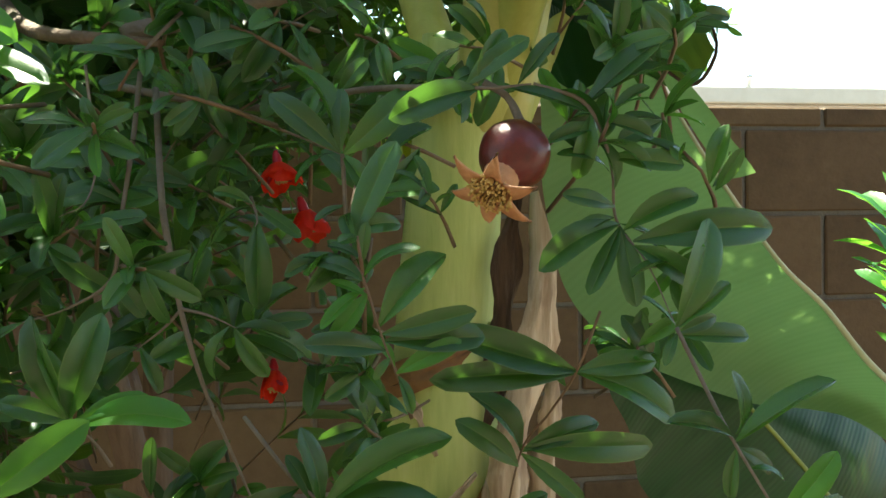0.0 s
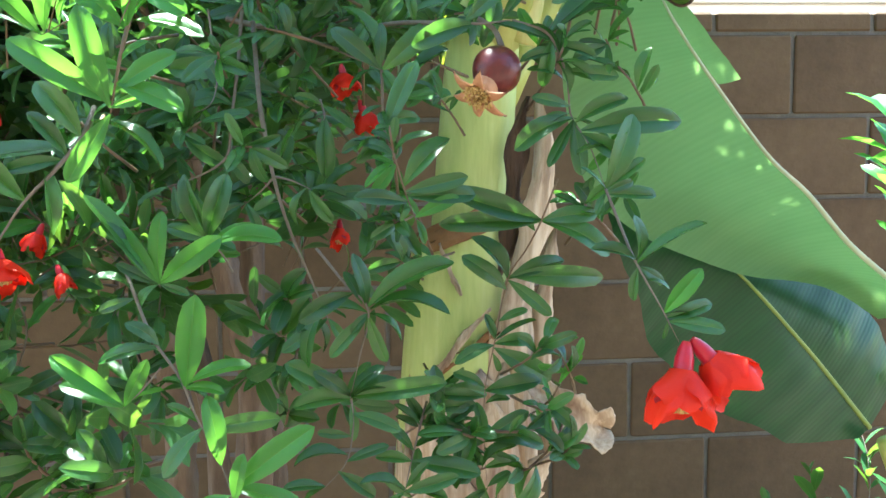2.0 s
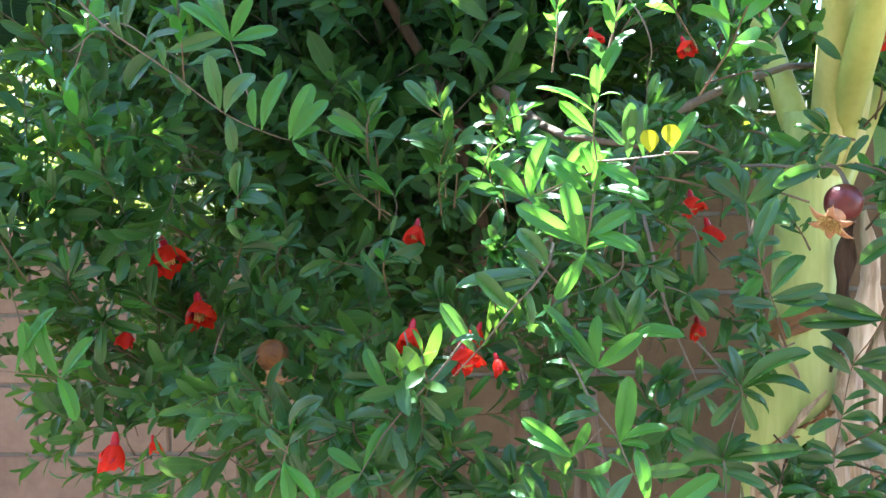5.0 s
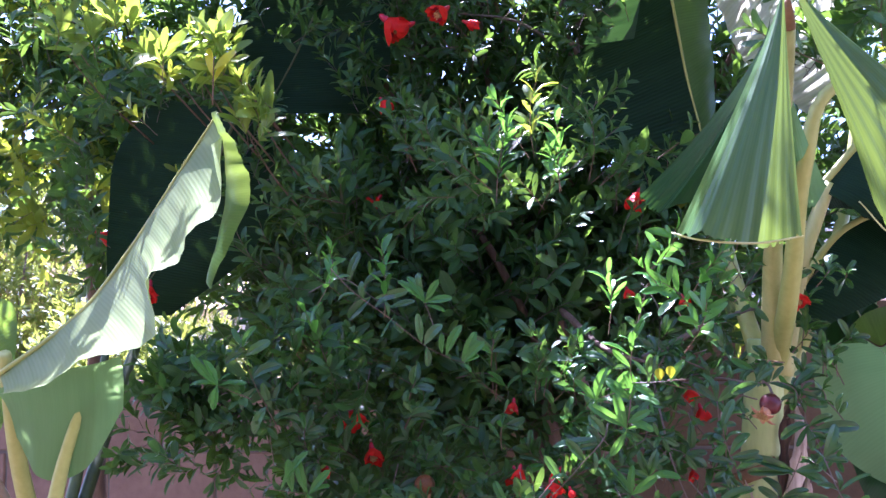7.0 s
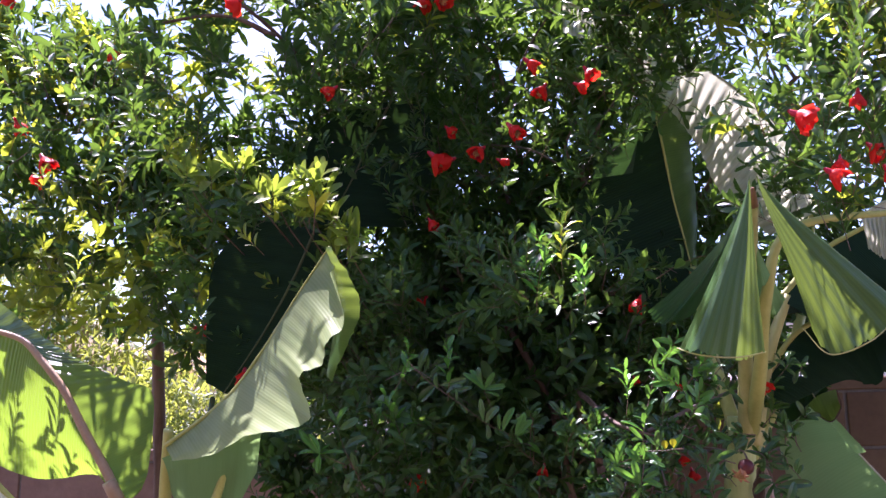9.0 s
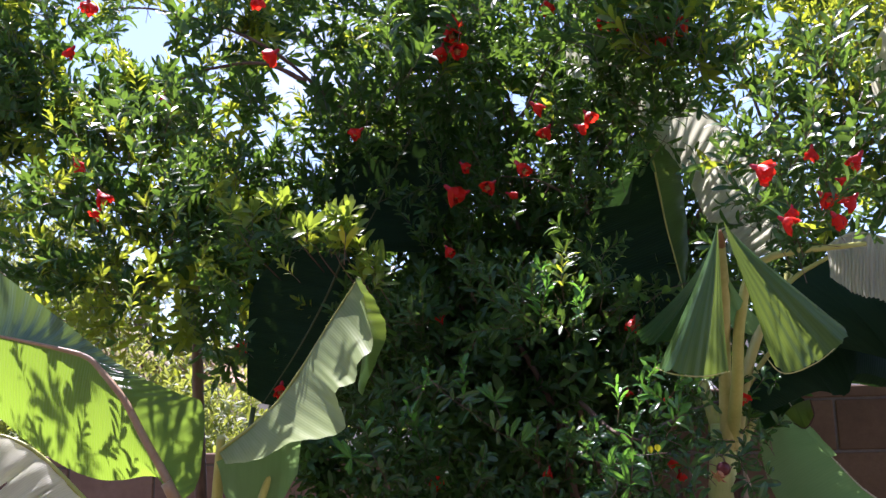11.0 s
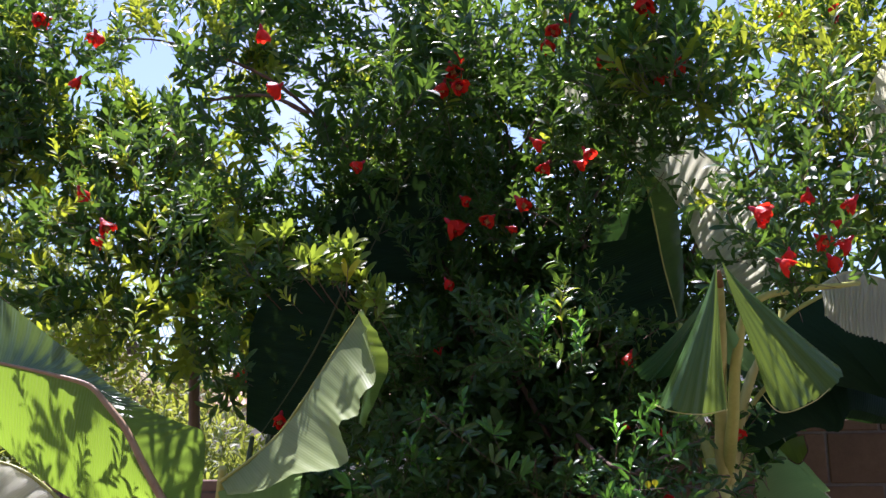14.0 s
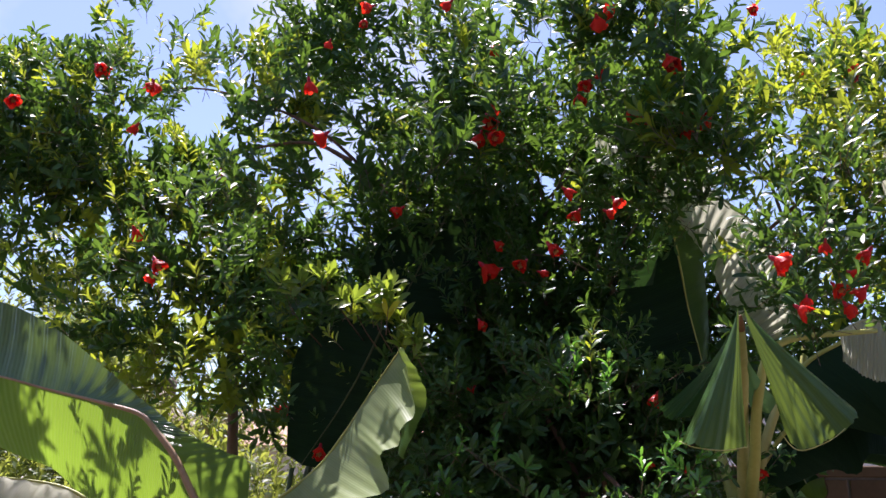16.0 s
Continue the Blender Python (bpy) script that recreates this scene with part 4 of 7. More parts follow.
# cluster below it
s = spray([(0.009, 0.476, 1.335), (0.01, 0.47, 1.315), (0.005, 0.46, 1.292), (-0.012, 0.455, 1.274)], 0.0013, [(0.009, 0.476, 1.334, -0.044, -0.001, 0.028, -12, 0), (0.009, 0.476, 1.335, -0.023, -0.008, 0.021, -19, 0), (0.009, 0.475, 1.333, -0.04, -0.006, -0.001, -5, 0), (0.009, 0.476, 1.335, 0.067, -0.014, 0.007, 21, 0), (0.009, 0.475, 1.333, 0.021, -0.009, 0.025, -21, 0), (0.009, 0.475, 1.331, 0.002, -0.006, -0.027, -25, 0), (0.009, 0.475, 1.333, 0.036, 0, 0.013, -30, 0), (0.01, 0.472, 1.323, 0.033, -0.011, -0.009, 4, 0), (0.006, 0.462, 1.296, -0.038, -0.001, -0.002, 25, 0), (0.005, 0.46, 1.292, 0.029, -0.003, 0.013, -13, 0), (-0.001, 0.458, 1.286, 0.026, 0.002, -0.021, 18, 0)])
add_leaves(s, [(-0.01, 0.456, 1.276, -0.029, -0.004, 0.002, 5, 0), (-0.01, 0.456, 1.276, -0.019, 0.002, -0.02, 38, 0), (0.009, 0.467, 1.308, -0.024, 0.002, 0.004, -28, 0)])
# cluster before the stem's foot
s = spray([(0.064, 0.49, 1.325), (0.052, 0.47, 1.291), (0.045, 0.45, 1.272)], 0.0013, [(0.046, 0.452, 1.274, 0.017, -0.005, 0.019, -7, 0), (0.045, 0.45, 1.272, 0.037, -0.01, 0.01, 20, 0), (0.045, 0.45, 1.272, -0.029, -0.01, 0.014, 29, 0), (0.045, 0.45, 1.272, -0.017, -0.002, -0.015, 9, 0), (0.051, 0.467, 1.288, 0.048, -0.01, -0.009, -6, 0), (0.053, 0.472, 1.294, -0.017, 0.002, 0.019, 6, 0), (0.059, 0.481, 1.309, -0.018, 0.002, 0.018, 32, 0), (0.061, 0.485, 1.316, 0.015, -0.001, 0.018, 37, 0), (0.051, 0.467, 1.288, -0.025, -0.003, 0.006, -10, 0)])
# leafy twig below the fruit
s = spray([(0.035, 0.465, 1.563), (0.035, 0.435, 1.523), (0.041, 0.424, 1.504), (0.047, 0.42, 1.483), (0.054, 0.42, 1.464)], 0.0016, [(0.041, 0.425, 1.505, -0.02, 0.001, 0.012, 2, 0), (0.041, 0.424, 1.503, -0.02, -0.005, -0.016, 14, 1), (0.042, 0.423, 1.501, -0.016, -0.003, -0.02, -28, 1), (0.042, 0.423, 1.499, -0.016, 0.001, 0.007, 0, 1), (0.046, 0.421, 1.486, 0.03, 0.004, 0.032, 3, 0), (0.047, 0.42, 1.483, 0.04, -0.008, 0.008, 33, 0), (0.049, 0.42, 1.476, -0.034, -0.007, 0.005, -21, 0), (0.053, 0.42, 1.466, 0.028, -0.003, 0.014, 20, 1), (0.048, 0.42, 1.48, 0.045, 0.002, -0.001, 11, 0), (0.051, 0.42, 1.473, -0.008, -0.003, -0.008, -8, 0), (0.054, 0.42, 1.465, 0.006, -0.006, -0.015, -10, 0)], M_RED_TWIG)
add_leaves(s, [(0.036, 0.434, 1.522, 0.018, 0.005, 0.046, -12, 0), (0.035, 0.436, 1.525, 0.023, 0, 0.007, 9, 0), (0.035, 0.447, 1.539, -0.015, -0.005, -0.006, 14, 0), (0.04, 0.426, 1.507, 0.022, -0.008, 0.015, -24, 0)])
# leaves above it
s = spray([(-0.015, 0.53, 1.59), (0.013, 0.49, 1.575), (0.035, 0.465, 1.563)], 0.0014, [(0.034, 0.466, 1.564, -0.032, -0.003, 0.027, -28, 0), (0.034, 0.466, 1.564, 0.001, 0.003, 0.031, -6, 0), (0.035, 0.465, 1.563, 0.034, -0.002, 0.028, 35, 0), (0.034, 0.466, 1.564, -0.023, -0.007, -0.011, 38, 0), (0.035, 0.465, 1.563, 0.012, -0.008, -0.02, 8, 0), (0.031, 0.47, 1.566, -0.017, -0.002, 0.042, 37, 0), (0.023, 0.479, 1.57, -0.031, -0.006, -0.004, 34, 0), (0.017, 0.486, 1.574, 0.007, -0.001, 0.023, -2, 0)], M_RED_TWIG)
# bough that bears the fruit
s = spray([(-0.083, 0.6, 1.613), (-0.048, 0.58, 1.604), (0.004, 0.565, 1.597), (0.044, 0.5, 1.598), (0.075, 0.45, 1.593), (0.099, 0.437, 1.591), (0.119, 0.437, 1.593)], 0.0034, [(0.095, 0.439, 1.591, -0.041, -0.008, -0.012, -25, 0), (0.108, 0.437, 1.592, 0.035, -0.009, -0.012, -10, 0), (0.113, 0.437, 1.593, 0.018, -0.006, 0.022, -10, 0), (0.095, 0.439, 1.591, 0.011, 0.001, 0.028, -10, 0), (0.074, 0.452, 1.593, 0.013, -0.001, 0.02, -35, 0), (0.089, 0.442, 1.592, 0.027, -0.01, 0.022, 16, 0), (0.059, 0.478, 1.596, -0.004, 0.001, 0.023, -14, 0), (0.051, 0.49, 1.597, 0.028, -0.012, 0.015, -20, 0), (0.105, 0.437, 1.592, 0.023, -0.004, -0.005, -10, 0), (0.029, 0.526, 1.598, -0.008, -0.003, 0.029, -15, 0), (0.037, 0.513, 1.598, 0.015, -0.001, 0.019, 22, 0)])
add_leaves(s, [(0.017, 0.546, 1.597, 0.017, 0, -0.006, 18, 0)])
# leafy twig beside the fruit
s = spray([(0.12, 0.437, 1.593), (0.143, 0.43, 1.583), (0.156, 0.435, 1.556), (0.16, 0.44, 1.531), (0.169, 0.425, 1.511), (0.176, 0.409, 1.483)], 0.0016, [(0.142, 0.43, 1.583, 0.035, -0.003, 0.029, -18, 0), (0.143, 0.43, 1.583, 0.049, 0.002, 0.02, -16, 0), (0.145, 0.431, 1.579, -0.006, 0.001, -0.029, -4, 0), (0.146, 0.431, 1.576, 0.029, -0.001, -0.006, 0, 0), (0.151, 0.433, 1.567, 0.024, -0.001, -0.012, -12, 0), (0.154, 0.434, 1.56, 0.036, -0.003, -0.005, 18, 0), (0.158, 0.437, 1.545, -0.007, -0.004, 0.023, 8, 0), (0.159, 0.44, 1.532, -0.022, -0.003, -0.008, -2, 0), (0.161, 0.438, 1.529, -0.041, -0.007, -0.017, 4, 0), (0.161, 0.438, 1.529, 0.026, 0, -0.017, -25, 0), (0.161, 0.438, 1.528, 0.006, -0.011, -0.036, 25, 0)])
add_leaves(s, [(0.161, 0.438, 1.528, -0.017, -0.011, -0.031, 22, 0), (0.165, 0.432, 1.521, 0.065, -0.01, 0.007, 20, 0), (0.162, 0.436, 1.526, 0.032, -0.01, 0.017, 10, 0), (0.165, 0.431, 1.519, 0.028, -0.008, -0.018, 29, 0), (0.159, 0.439, 1.537, -0.026, -0.007, 0.006, -29, 0), (0.156, 0.436, 1.552, -0.026, -0.009, 0.012, 17, 0), (0.148, 0.432, 1.572, -0.024, -0.006, -0.005, -14, 0)])
# twig that bears the hanging blossoms
s = spray([(0.176, 0.409, 1.483), (0.183, 0.392, 1.456), (0.188, 0.379, 1.438), (0.202, 0.37, 1.41), (0.212, 0.368, 1.39)], 0.0015, [(0.176, 0.409, 1.483, 0.021, 0.006, 0.048, 18, 0), (0.176, 0.409, 1.483, 0.027, 0, 0.018, 6, 0), (0.176, 0.407, 1.48, 0.032, -0.003, -0.003, 11, 0), (0.176, 0.408, 1.481, -0.008, -0.005, -0.013, 24, 0), (0.176, 0.409, 1.483, -0.017, -0.004, 0.015, 27, 0), (0.176, 0.408, 1.481, 0.017, -0.003, 0.007, 31, 0), (0.188, 0.38, 1.44, 0, -0.009, 0.028, 37, 0), (0.188, 0.379, 1.438, 0.042, -0.008, 0.025, -31, 0), (0.188, 0.38, 1.44, -0.028, -0.003, 0.01, -1, 0), (0.189, 0.379, 1.436, 0.018, 0.002, -0.011, 16, 0), (0.189, 0.379, 1.436, -0.004, 0.002, -0.021, 31, 0)])
add_leaves(s, [(0.193, 0.376, 1.428, 0.015, -0.003, -0.004, -27, 0), (0.203, 0.37, 1.408, 0.018, -0.01, 0.029, 16, 1), (0.204, 0.369, 1.405, 0.031, 0.003, 0.006, 13, 0), (0.205, 0.369, 1.403, 0.034, -0.007, -0.003, 7, 0), (0.205, 0.369, 1.403, -0.002, 0, -0.011, -19, 0), (0.203, 0.37, 1.407, 0.018, -0.001, 0.001, -23, 0)])
# thin twig before the stem
s = spray([(0.15, 0.435, 1.489), (0.14, 0.44, 1.461), (0.133, 0.46, 1.439), (0.123, 0.48, 1.415), (0.114, 0.487, 1.367), (0.107, 0.488, 1.332), (0.106, 0.488, 1.293), (0.108, 0.485, 1.257)], 0.0011, [(0.14, 0.44, 1.461, -0.062, -0.006, 0.018, -36, 0), (0.14, 0.441, 1.46, -0.069, -0.007, 0.004, -33, 0), (0.14, 0.44, 1.461, 0.037, -0.005, 0.005, 15, 0), (0.14, 0.441, 1.46, 0.045, -0.013, -0.019, -8, 0), (0.137, 0.448, 1.453, -0.019, -0.001, 0.02, -18, 0), (0.123, 0.48, 1.415, -0.023, -0.004, 0.033, 8, 0), (0.122, 0.481, 1.408, -0.029, -0.006, 0.027, -22, 0), (0.123, 0.479, 1.416, 0.041, -0.001, 0.013, 15, 0), (0.123, 0.48, 1.415, 0.031, -0.011, -0.023, 23, 0), (0.124, 0.478, 1.418, 0.069, -0.003, -0.002, 28, 0), (0.117, 0.485, 1.384, 0.021, 0, 0.009, 0, 0)], M_RED_TWIG)
add_leaves(s, [(0.115, 0.487, 1.37, -0.007, -0.001, 0.019, -14, 0), (0.115, 0.487, 1.37, 0.03, -0.002, 0.014, -32, 0), (0.114, 0.487, 1.366, -0.03, -0.006, -0.008, 0, 0), (0.114, 0.487, 1.367, 0.03, 0.002, 0.002, 14, 0), (0.114, 0.487, 1.364, 0.044, 0.004, -0.027, 28, 0), (0.113, 0.487, 1.36, 0.005, 0.002, -0.015, 9, 0), (0.107, 0.488, 1.334, -0.022, -0.002, 0.014, -2, 0), (0.107, 0.488, 1.332, 0.039, -0.01, 0.008, 23, 0), (0.107, 0.488, 1.328, -0.036, -0.002, 0.002, -26, 0), (0.107, 0.488, 1.322, 0.017, -0.004, 0.006, -21, 0), (0.106, 0.488, 1.295, -0.004, 0, 0.028, 7, 0)])
add_leaves(s, [(0.106, 0.488, 1.295, 0.031, -0.01, 0.021, 14, 0), (0.106, 0.488, 1.293, 0.044, -0.004, 0.001, -18, 0), (0.106, 0.488, 1.289, 0.023, -0.004, -0.011, 37, 0), (0.106, 0.488, 1.293, -0.021, -0.006, 0.002, -20, 0), (0.107, 0.487, 1.284, -0.036, -0.002, 0.015, 26, 0), (0.108, 0.485, 1.26, 0.017, 0.002, 0.011, -8, 0), (0.108, 0.485, 1.259, -0.02, 0, -0.01, -29, 0)])
# forked grey branch
s = spray([(-0.059, 0.56, 1.606), (-0.051, 0.5, 1.548), (-0.047, 0.485, 1.525), (-0.041, 0.478, 1.492), (-0.031, 0.478, 1.455), (-0.016, 0.48, 1.416), (-0.005, 0.48, 1.388)], 0.0028, [(-0.009, 0.48, 1.398, -0.017, -0.007, -0.039, 27, 0), (-0.006, 0.48, 1.391, -0.032, -0.002, -0.025, -4, 0), (-0.006, 0.48, 1.391, 0.014, -0.002, -0.022, -1, 0)])
# its side twigs
s = spray([(-0.041, 0.478, 1.492), (-0.028, 0.472, 1.489), (-0.015, 0.468, 1.483)], 0.0014, [(-0.016, 0.468, 1.483, 0.013, -0.002, -0.024, 29, 0), (-0.016, 0.468, 1.483, 0.026, 0.003, -0.004, -23, 0), (-0.018, 0.469, 1.484, -0.009, 0, -0.025, 34, 0)])
# second fork of the branch
s = spray([(-0.041, 0.478, 1.491), (-0.051, 0.49, 1.481), (-0.064, 0.5, 1.471)], 0.0014, [(-0.063, 0.499, 1.472, -0.019, -0.001, -0.009, 0, 0), (-0.062, 0.498, 1.472, 0.009, -0.004, -0.022, -1, 0)])
# slim grey branch
s = spray([(-0.067, 0.56, 1.615), (-0.068, 0.53, 1.573), (-0.072, 0.508, 1.53), (-0.076, 0.504, 1.505), (-0.098, 0.51, 1.491), (-0.121, 0.52, 1.484)], 0.0022, [(-0.076, 0.504, 1.507, 0.016, -0.002, -0.02, 8, 0), (-0.098, 0.51, 1.491, -0.012, -0.005, 0.014, 38, 0), (-0.121, 0.52, 1.484, -0.021, -0.005, -0.012, 4, 0), (-0.116, 0.518, 1.485, 0.004, -0.006, -0.023, 10, 0), (-0.071, 0.515, 1.542, -0.016, -0.006, 0.009, -13, 0), (-0.07, 0.519, 1.551, 0.028, -0.005, -0.009, -14, 0)])
# hooked dry twig
s = spray([(-0.08, 0.47, 1.604), (-0.076, 0.46, 1.576), (-0.074, 0.455, 1.556), (-0.078, 0.45, 1.541), (-0.089, 0.45, 1.535)], 0.0011, [])
# broad leaves that hang between the branches
s = spray([(-0.008, 0.5, 1.545), (-0.005, 0.49, 1.534), (-0.006, 0.487, 1.53)], 0.0012, [(-0.005, 0.49, 1.534, -0.001, -0.002, -0.044, -1, 0), (-0.007, 0.496, 1.541, -0.018, -0.005, 0.008, -1, 0), (-0.007, 0.496, 1.541, 0.024, 0.001, -0.015, 10, 0), (-0.007, 0.496, 1.541, -0.022, 0.003, -0.016, 34, 0)])
# long twig high in the bush
s = spray([(-0.563, 0.4, 1.785), (-0.519, 0.385, 1.743), (-0.46, 0.37, 1.702), (-0.402, 0.355, 1.658), (-0.362, 0.345, 1.638), (-0.338, 0.34, 1.629)], 0.0014, [(-0.366, 0.346, 1.64, 0.023, -0.006, 0.046, -2, 1), (-0.341, 0.341, 1.631, 0.021, 0, 0.044, 29, 1), (-0.338, 0.34, 1.629, 0.031, -0.004, 0.032, 13, 1), (-0.338, 0.34, 1.629, 0.024, -0.001, 0.01, 1, 1), (-0.338, 0.34, 1.629, 0.012, -0.002, -0.013, -8, 1), (-0.372, 0.348, 1.643, -0.001, -0.005, 0.031, -2, 1), (-0.398, 0.354, 1.656, 0.003, 0.001, -0.031, -26, 0), (-0.405, 0.356, 1.66, -0.006, -0.014, 0.044, 32, 0), (-0.4, 0.354, 1.657, 0.025, -0.004, 0.032, 15, 0), (-0.454, 0.368, 1.697, 0.015, 0.003, -0.02, 18, 0), (-0.46, 0.37, 1.702, -0.008, -0.003, 0.029, 34, 0)], M_RED_TWIG)
add_leaves(s, [(-0.483, 0.376, 1.718, 0.033, -0.002, 0.018, -4, 0), (-0.501, 0.38, 1.731, -0.004, -0.008, 0.028, -26, 0), (-0.513, 0.384, 1.739, -0.033, 0, -0.004, 30, 0)])
# upright shoot beside it
s = spray([(-0.385, 0.37, 1.673), (-0.395, 0.38, 1.699), (-0.406, 0.39, 1.724), (-0.412, 0.39, 1.746)], 0.0013, [(-0.406, 0.39, 1.724, -0.041, -0.011, 0.035, 2, 1), (-0.406, 0.39, 1.725, -0.028, -0.002, 0.041, 8, 1), (-0.406, 0.39, 1.725, 0.023, -0.009, 0.034, 31, 1), (-0.406, 0.39, 1.725, 0.044, -0.004, 0.006, 16, 1), (-0.404, 0.388, 1.72, 0.03, 0, -0.01, -5, 1), (-0.41, 0.39, 1.74, -0.008, -0.001, 0.031, -24, 0)], M_RED_TWIG)
# bright spray at the end of the bush
s = spray([(-0.702, 0.44, 1.435), (-0.654, 0.44, 1.428), (-0.611, 0.44, 1.423)], 0.0013, [(-0.613, 0.44, 1.423, 0.036, -0.005, 0.039, 12, 1), (-0.615, 0.44, 1.424, -0.021, -0.004, 0.06, -16, 1), (-0.611, 0.44, 1.423, 0.034, -0.009, 0.017, -30, 1), (-0.617, 0.44, 1.424, 0.028, -0.013, -0.037, -24, 1), (-0.641, 0.44, 1.426, -0.006, -0.007, 0.053, 5, 1), (-0.661, 0.44, 1.429, 0.042, -0.001, 0.065, -5, 1)], M_RED_TWIG)
# low bright sprays
s = spray([(-0.383, 0.36, 1.32), (-0.366, 0.36, 1.359), (-0.358, 0.37, 1.386)], 0.0013, [(-0.366, 0.36, 1.359, 0.028, 0, -0.029, -36, 1), (-0.365, 0.361, 1.362, 0.007, -0.008, -0.039, -29, 1), (-0.368, 0.36, 1.355, -0.023, -0.003, -0.019, 6, 1), (-0.362, 0.365, 1.373, 0.027, -0.003, 0.024, -4, 0), (-0.363, 0.364, 1.369, -0.016, -0.005, 0.019, -13, 0), (-0.36, 0.368, 1.381, 0.028, -0.012, 0.036, -23, 0)], M_RED_TWIG)
# shoots before the dark of the bush
s = spray([(-0.397, 0.6, 1.604), (-0.341, 0.58, 1.612), (-0.301, 0.56, 1.586), (-0.306, 0.55, 1.545)], 0.0013, [(-0.305, 0.562, 1.589, -0.03, -0.004, 0.016, 5, 1), (-0.303, 0.561, 1.587, -0.029, -0.014, 0.029, 26, 1), (-0.302, 0.558, 1.58, 0.023, -0.011, 0.028, -28, 0), (-0.306, 0.55, 1.545, 0.007, -0.003, 0.023, -13, 0), (-0.306, 0.55, 1.545, 0.029, -0.004, -0.029, 14, 0), (-0.306, 0.55, 1.545, -0.025, -0.003, -0.028, 22, 0), (-0.368, 0.59, 1.608, -0.023, -0.004, 0.025, 13, 0)])
# star of young leaves low on the bush
s = spray([(-0.719, 0.46, 1.576), (-0.742, 0.44, 1.588), (-0.764, 0.42, 1.601)], 0.0014, [(-0.764, 0.42, 1.601, -0.045, -0.011, 0.049, -28, 1), (-0.764, 0.42, 1.601, -0.002, -0.013, -0.039, -24, 1), (-0.763, 0.421, 1.6, 0.052, -0.007, 0.004, -17, 1), (-0.764, 0.42, 1.601, -0.047, -0.004, 0.002, 13, 1), (-0.763, 0.421, 1.6, -0.017, 0.003, -0.029, -27, 1), (-0.764, 0.42, 1.601, 0.021, 0.003, 0.02, -38, 1), (-0.763, 0.421, 1.6, -0.025, 0.003, 0.044, 37, 1)], M_RED_TWIG)
# leafy twig beside it
s = spray([(-0.684, 0.5, 1.518), (-0.726, 0.48, 1.609), (-0.741, 0.47, 1.666)], 0.0014, [(-0.74, 0.47, 1.663, -0.019, -0.006, 0.032, 23, 0), (-0.74, 0.47, 1.663, 0.021, -0.004, 0.037, 5, 1), (-0.736, 0.473, 1.649, 0.042, 0.003, 0.022, 34, 0), (-0.738, 0.472, 1.655, -0.031, -0.008, -0.017, -21, 0), (-0.726, 0.48, 1.609, 0.047, 0.004, 0.027, 7, 0), (-0.719, 0.483, 1.595, -0.033, 0.004, -0.037, -21, 0), (-0.709, 0.488, 1.572, 0.04, 0.002, 0.002, -26, 0), (-0.705, 0.49, 1.563, -0.019, -0.014, -0.044, -16, 0), (-0.694, 0.495, 1.54, 0.046, 0.004, 0, -9, 0)], M_RED_TWIG)
# upright sprig at the end of the bush
s = spray([(-0.702, 0.52, 1.46), (-0.702, 0.5, 1.518), (-0.698, 0.5, 1.56)], 0.0014, [(-0.699, 0.5, 1.556, -0.013, -0.007, 0.047, -16, 0), (-0.698, 0.5, 1.56, 0.018, -0.012, 0.037, -4, 0), (-0.7, 0.5, 1.541, -0.031, -0.004, 0.011, -13, 0), (-0.7, 0.5, 1.535, 0.046, 0, 0.022, -14, 0), (-0.702, 0.5, 1.518, -0.031, 0.004, -0.023, 31, 0)])
# dark upright shoot
s = spray([(-0.649, 0.55, 1.759), (-0.58, 0.52, 1.779), (-0.516, 0.5, 1.741), (-0.442, 0.47, 1.693)], 0.0014, [(-0.58, 0.52, 1.779, -0.025, -0.003, 0.036, -30, 0), (-0.567, 0.516, 1.771, 0.02, -0.005, 0.053, 9, 0), (-0.541, 0.508, 1.756, 0.048, -0.003, 0.031, -6, 0), (-0.516, 0.5, 1.741, 0.059, -0.001, 0.01, 38, 0), (-0.522, 0.502, 1.745, -0.042, -0.001, -0.037, -35, 0), (-0.49, 0.49, 1.724, 0.046, -0.003, 0.009, 9, 0), (-0.475, 0.484, 1.714, -0.026, -0.005, -0.042, 33, 0)])
# the low blossoms, and the open air before them
LOW_BLOOMS = [(0.006, 0.70, 1.584, 0.75), (0.022, 0.70, 1.552, 0.82), (0.002, 0.62, 1.449, 0.65), (-0.275, 0.50, 1.466, 0.75), (-0.226, 0.47, 1.448, 0.85), (-0.213, 0.53, 1.458, 0.6), (-0.199, 0.51, 1.430, 0.6),
                                        (-0.308, 0.72, 1.565, 0.8), (-0.612, 0.67, 1.556, 1.2), (-0.570, 0.67, 1.488, 1.15), (-0.634, 0.58, 1.341, 1.15), (-0.298, 0.60, 1.453, 0.8),
                                        (0.175, 0.60, 1.744, 1.0), (-0.643, 0.64, 1.454, 0.7), (-0.601, 0.60, 1.333, 0.6), (-0.096, 0.62, 1.757, 0.6), (-0.003, 0.62, 1.741, 0.6)]


def before_bloom(p):
    for bx, by, bz, size in LOW_BLOOMS + [(-0.455, 0.60, 1.445, 1.0)]:
        a = Vector((bx, by, bz - 0.025 * size))
        d = (Vector((-0.06, -0.36, 1.54)) - a).normalized()
        k = (p - a).dot(d)
        if 0 < k < 0.3 and ((p - a) - d * k).length < 0.035:
            return True
    return False


# small whorls deeper in the bush: low corner, high corner, how many, leaf length
LIT = [((-0.104, 0.28, 1.54), 0.07), ((-0.06, 0.34, 1.36), 0.03), ((-0.09, 0.30, 1.62), 0.06)]
wrng = random.Random(19)
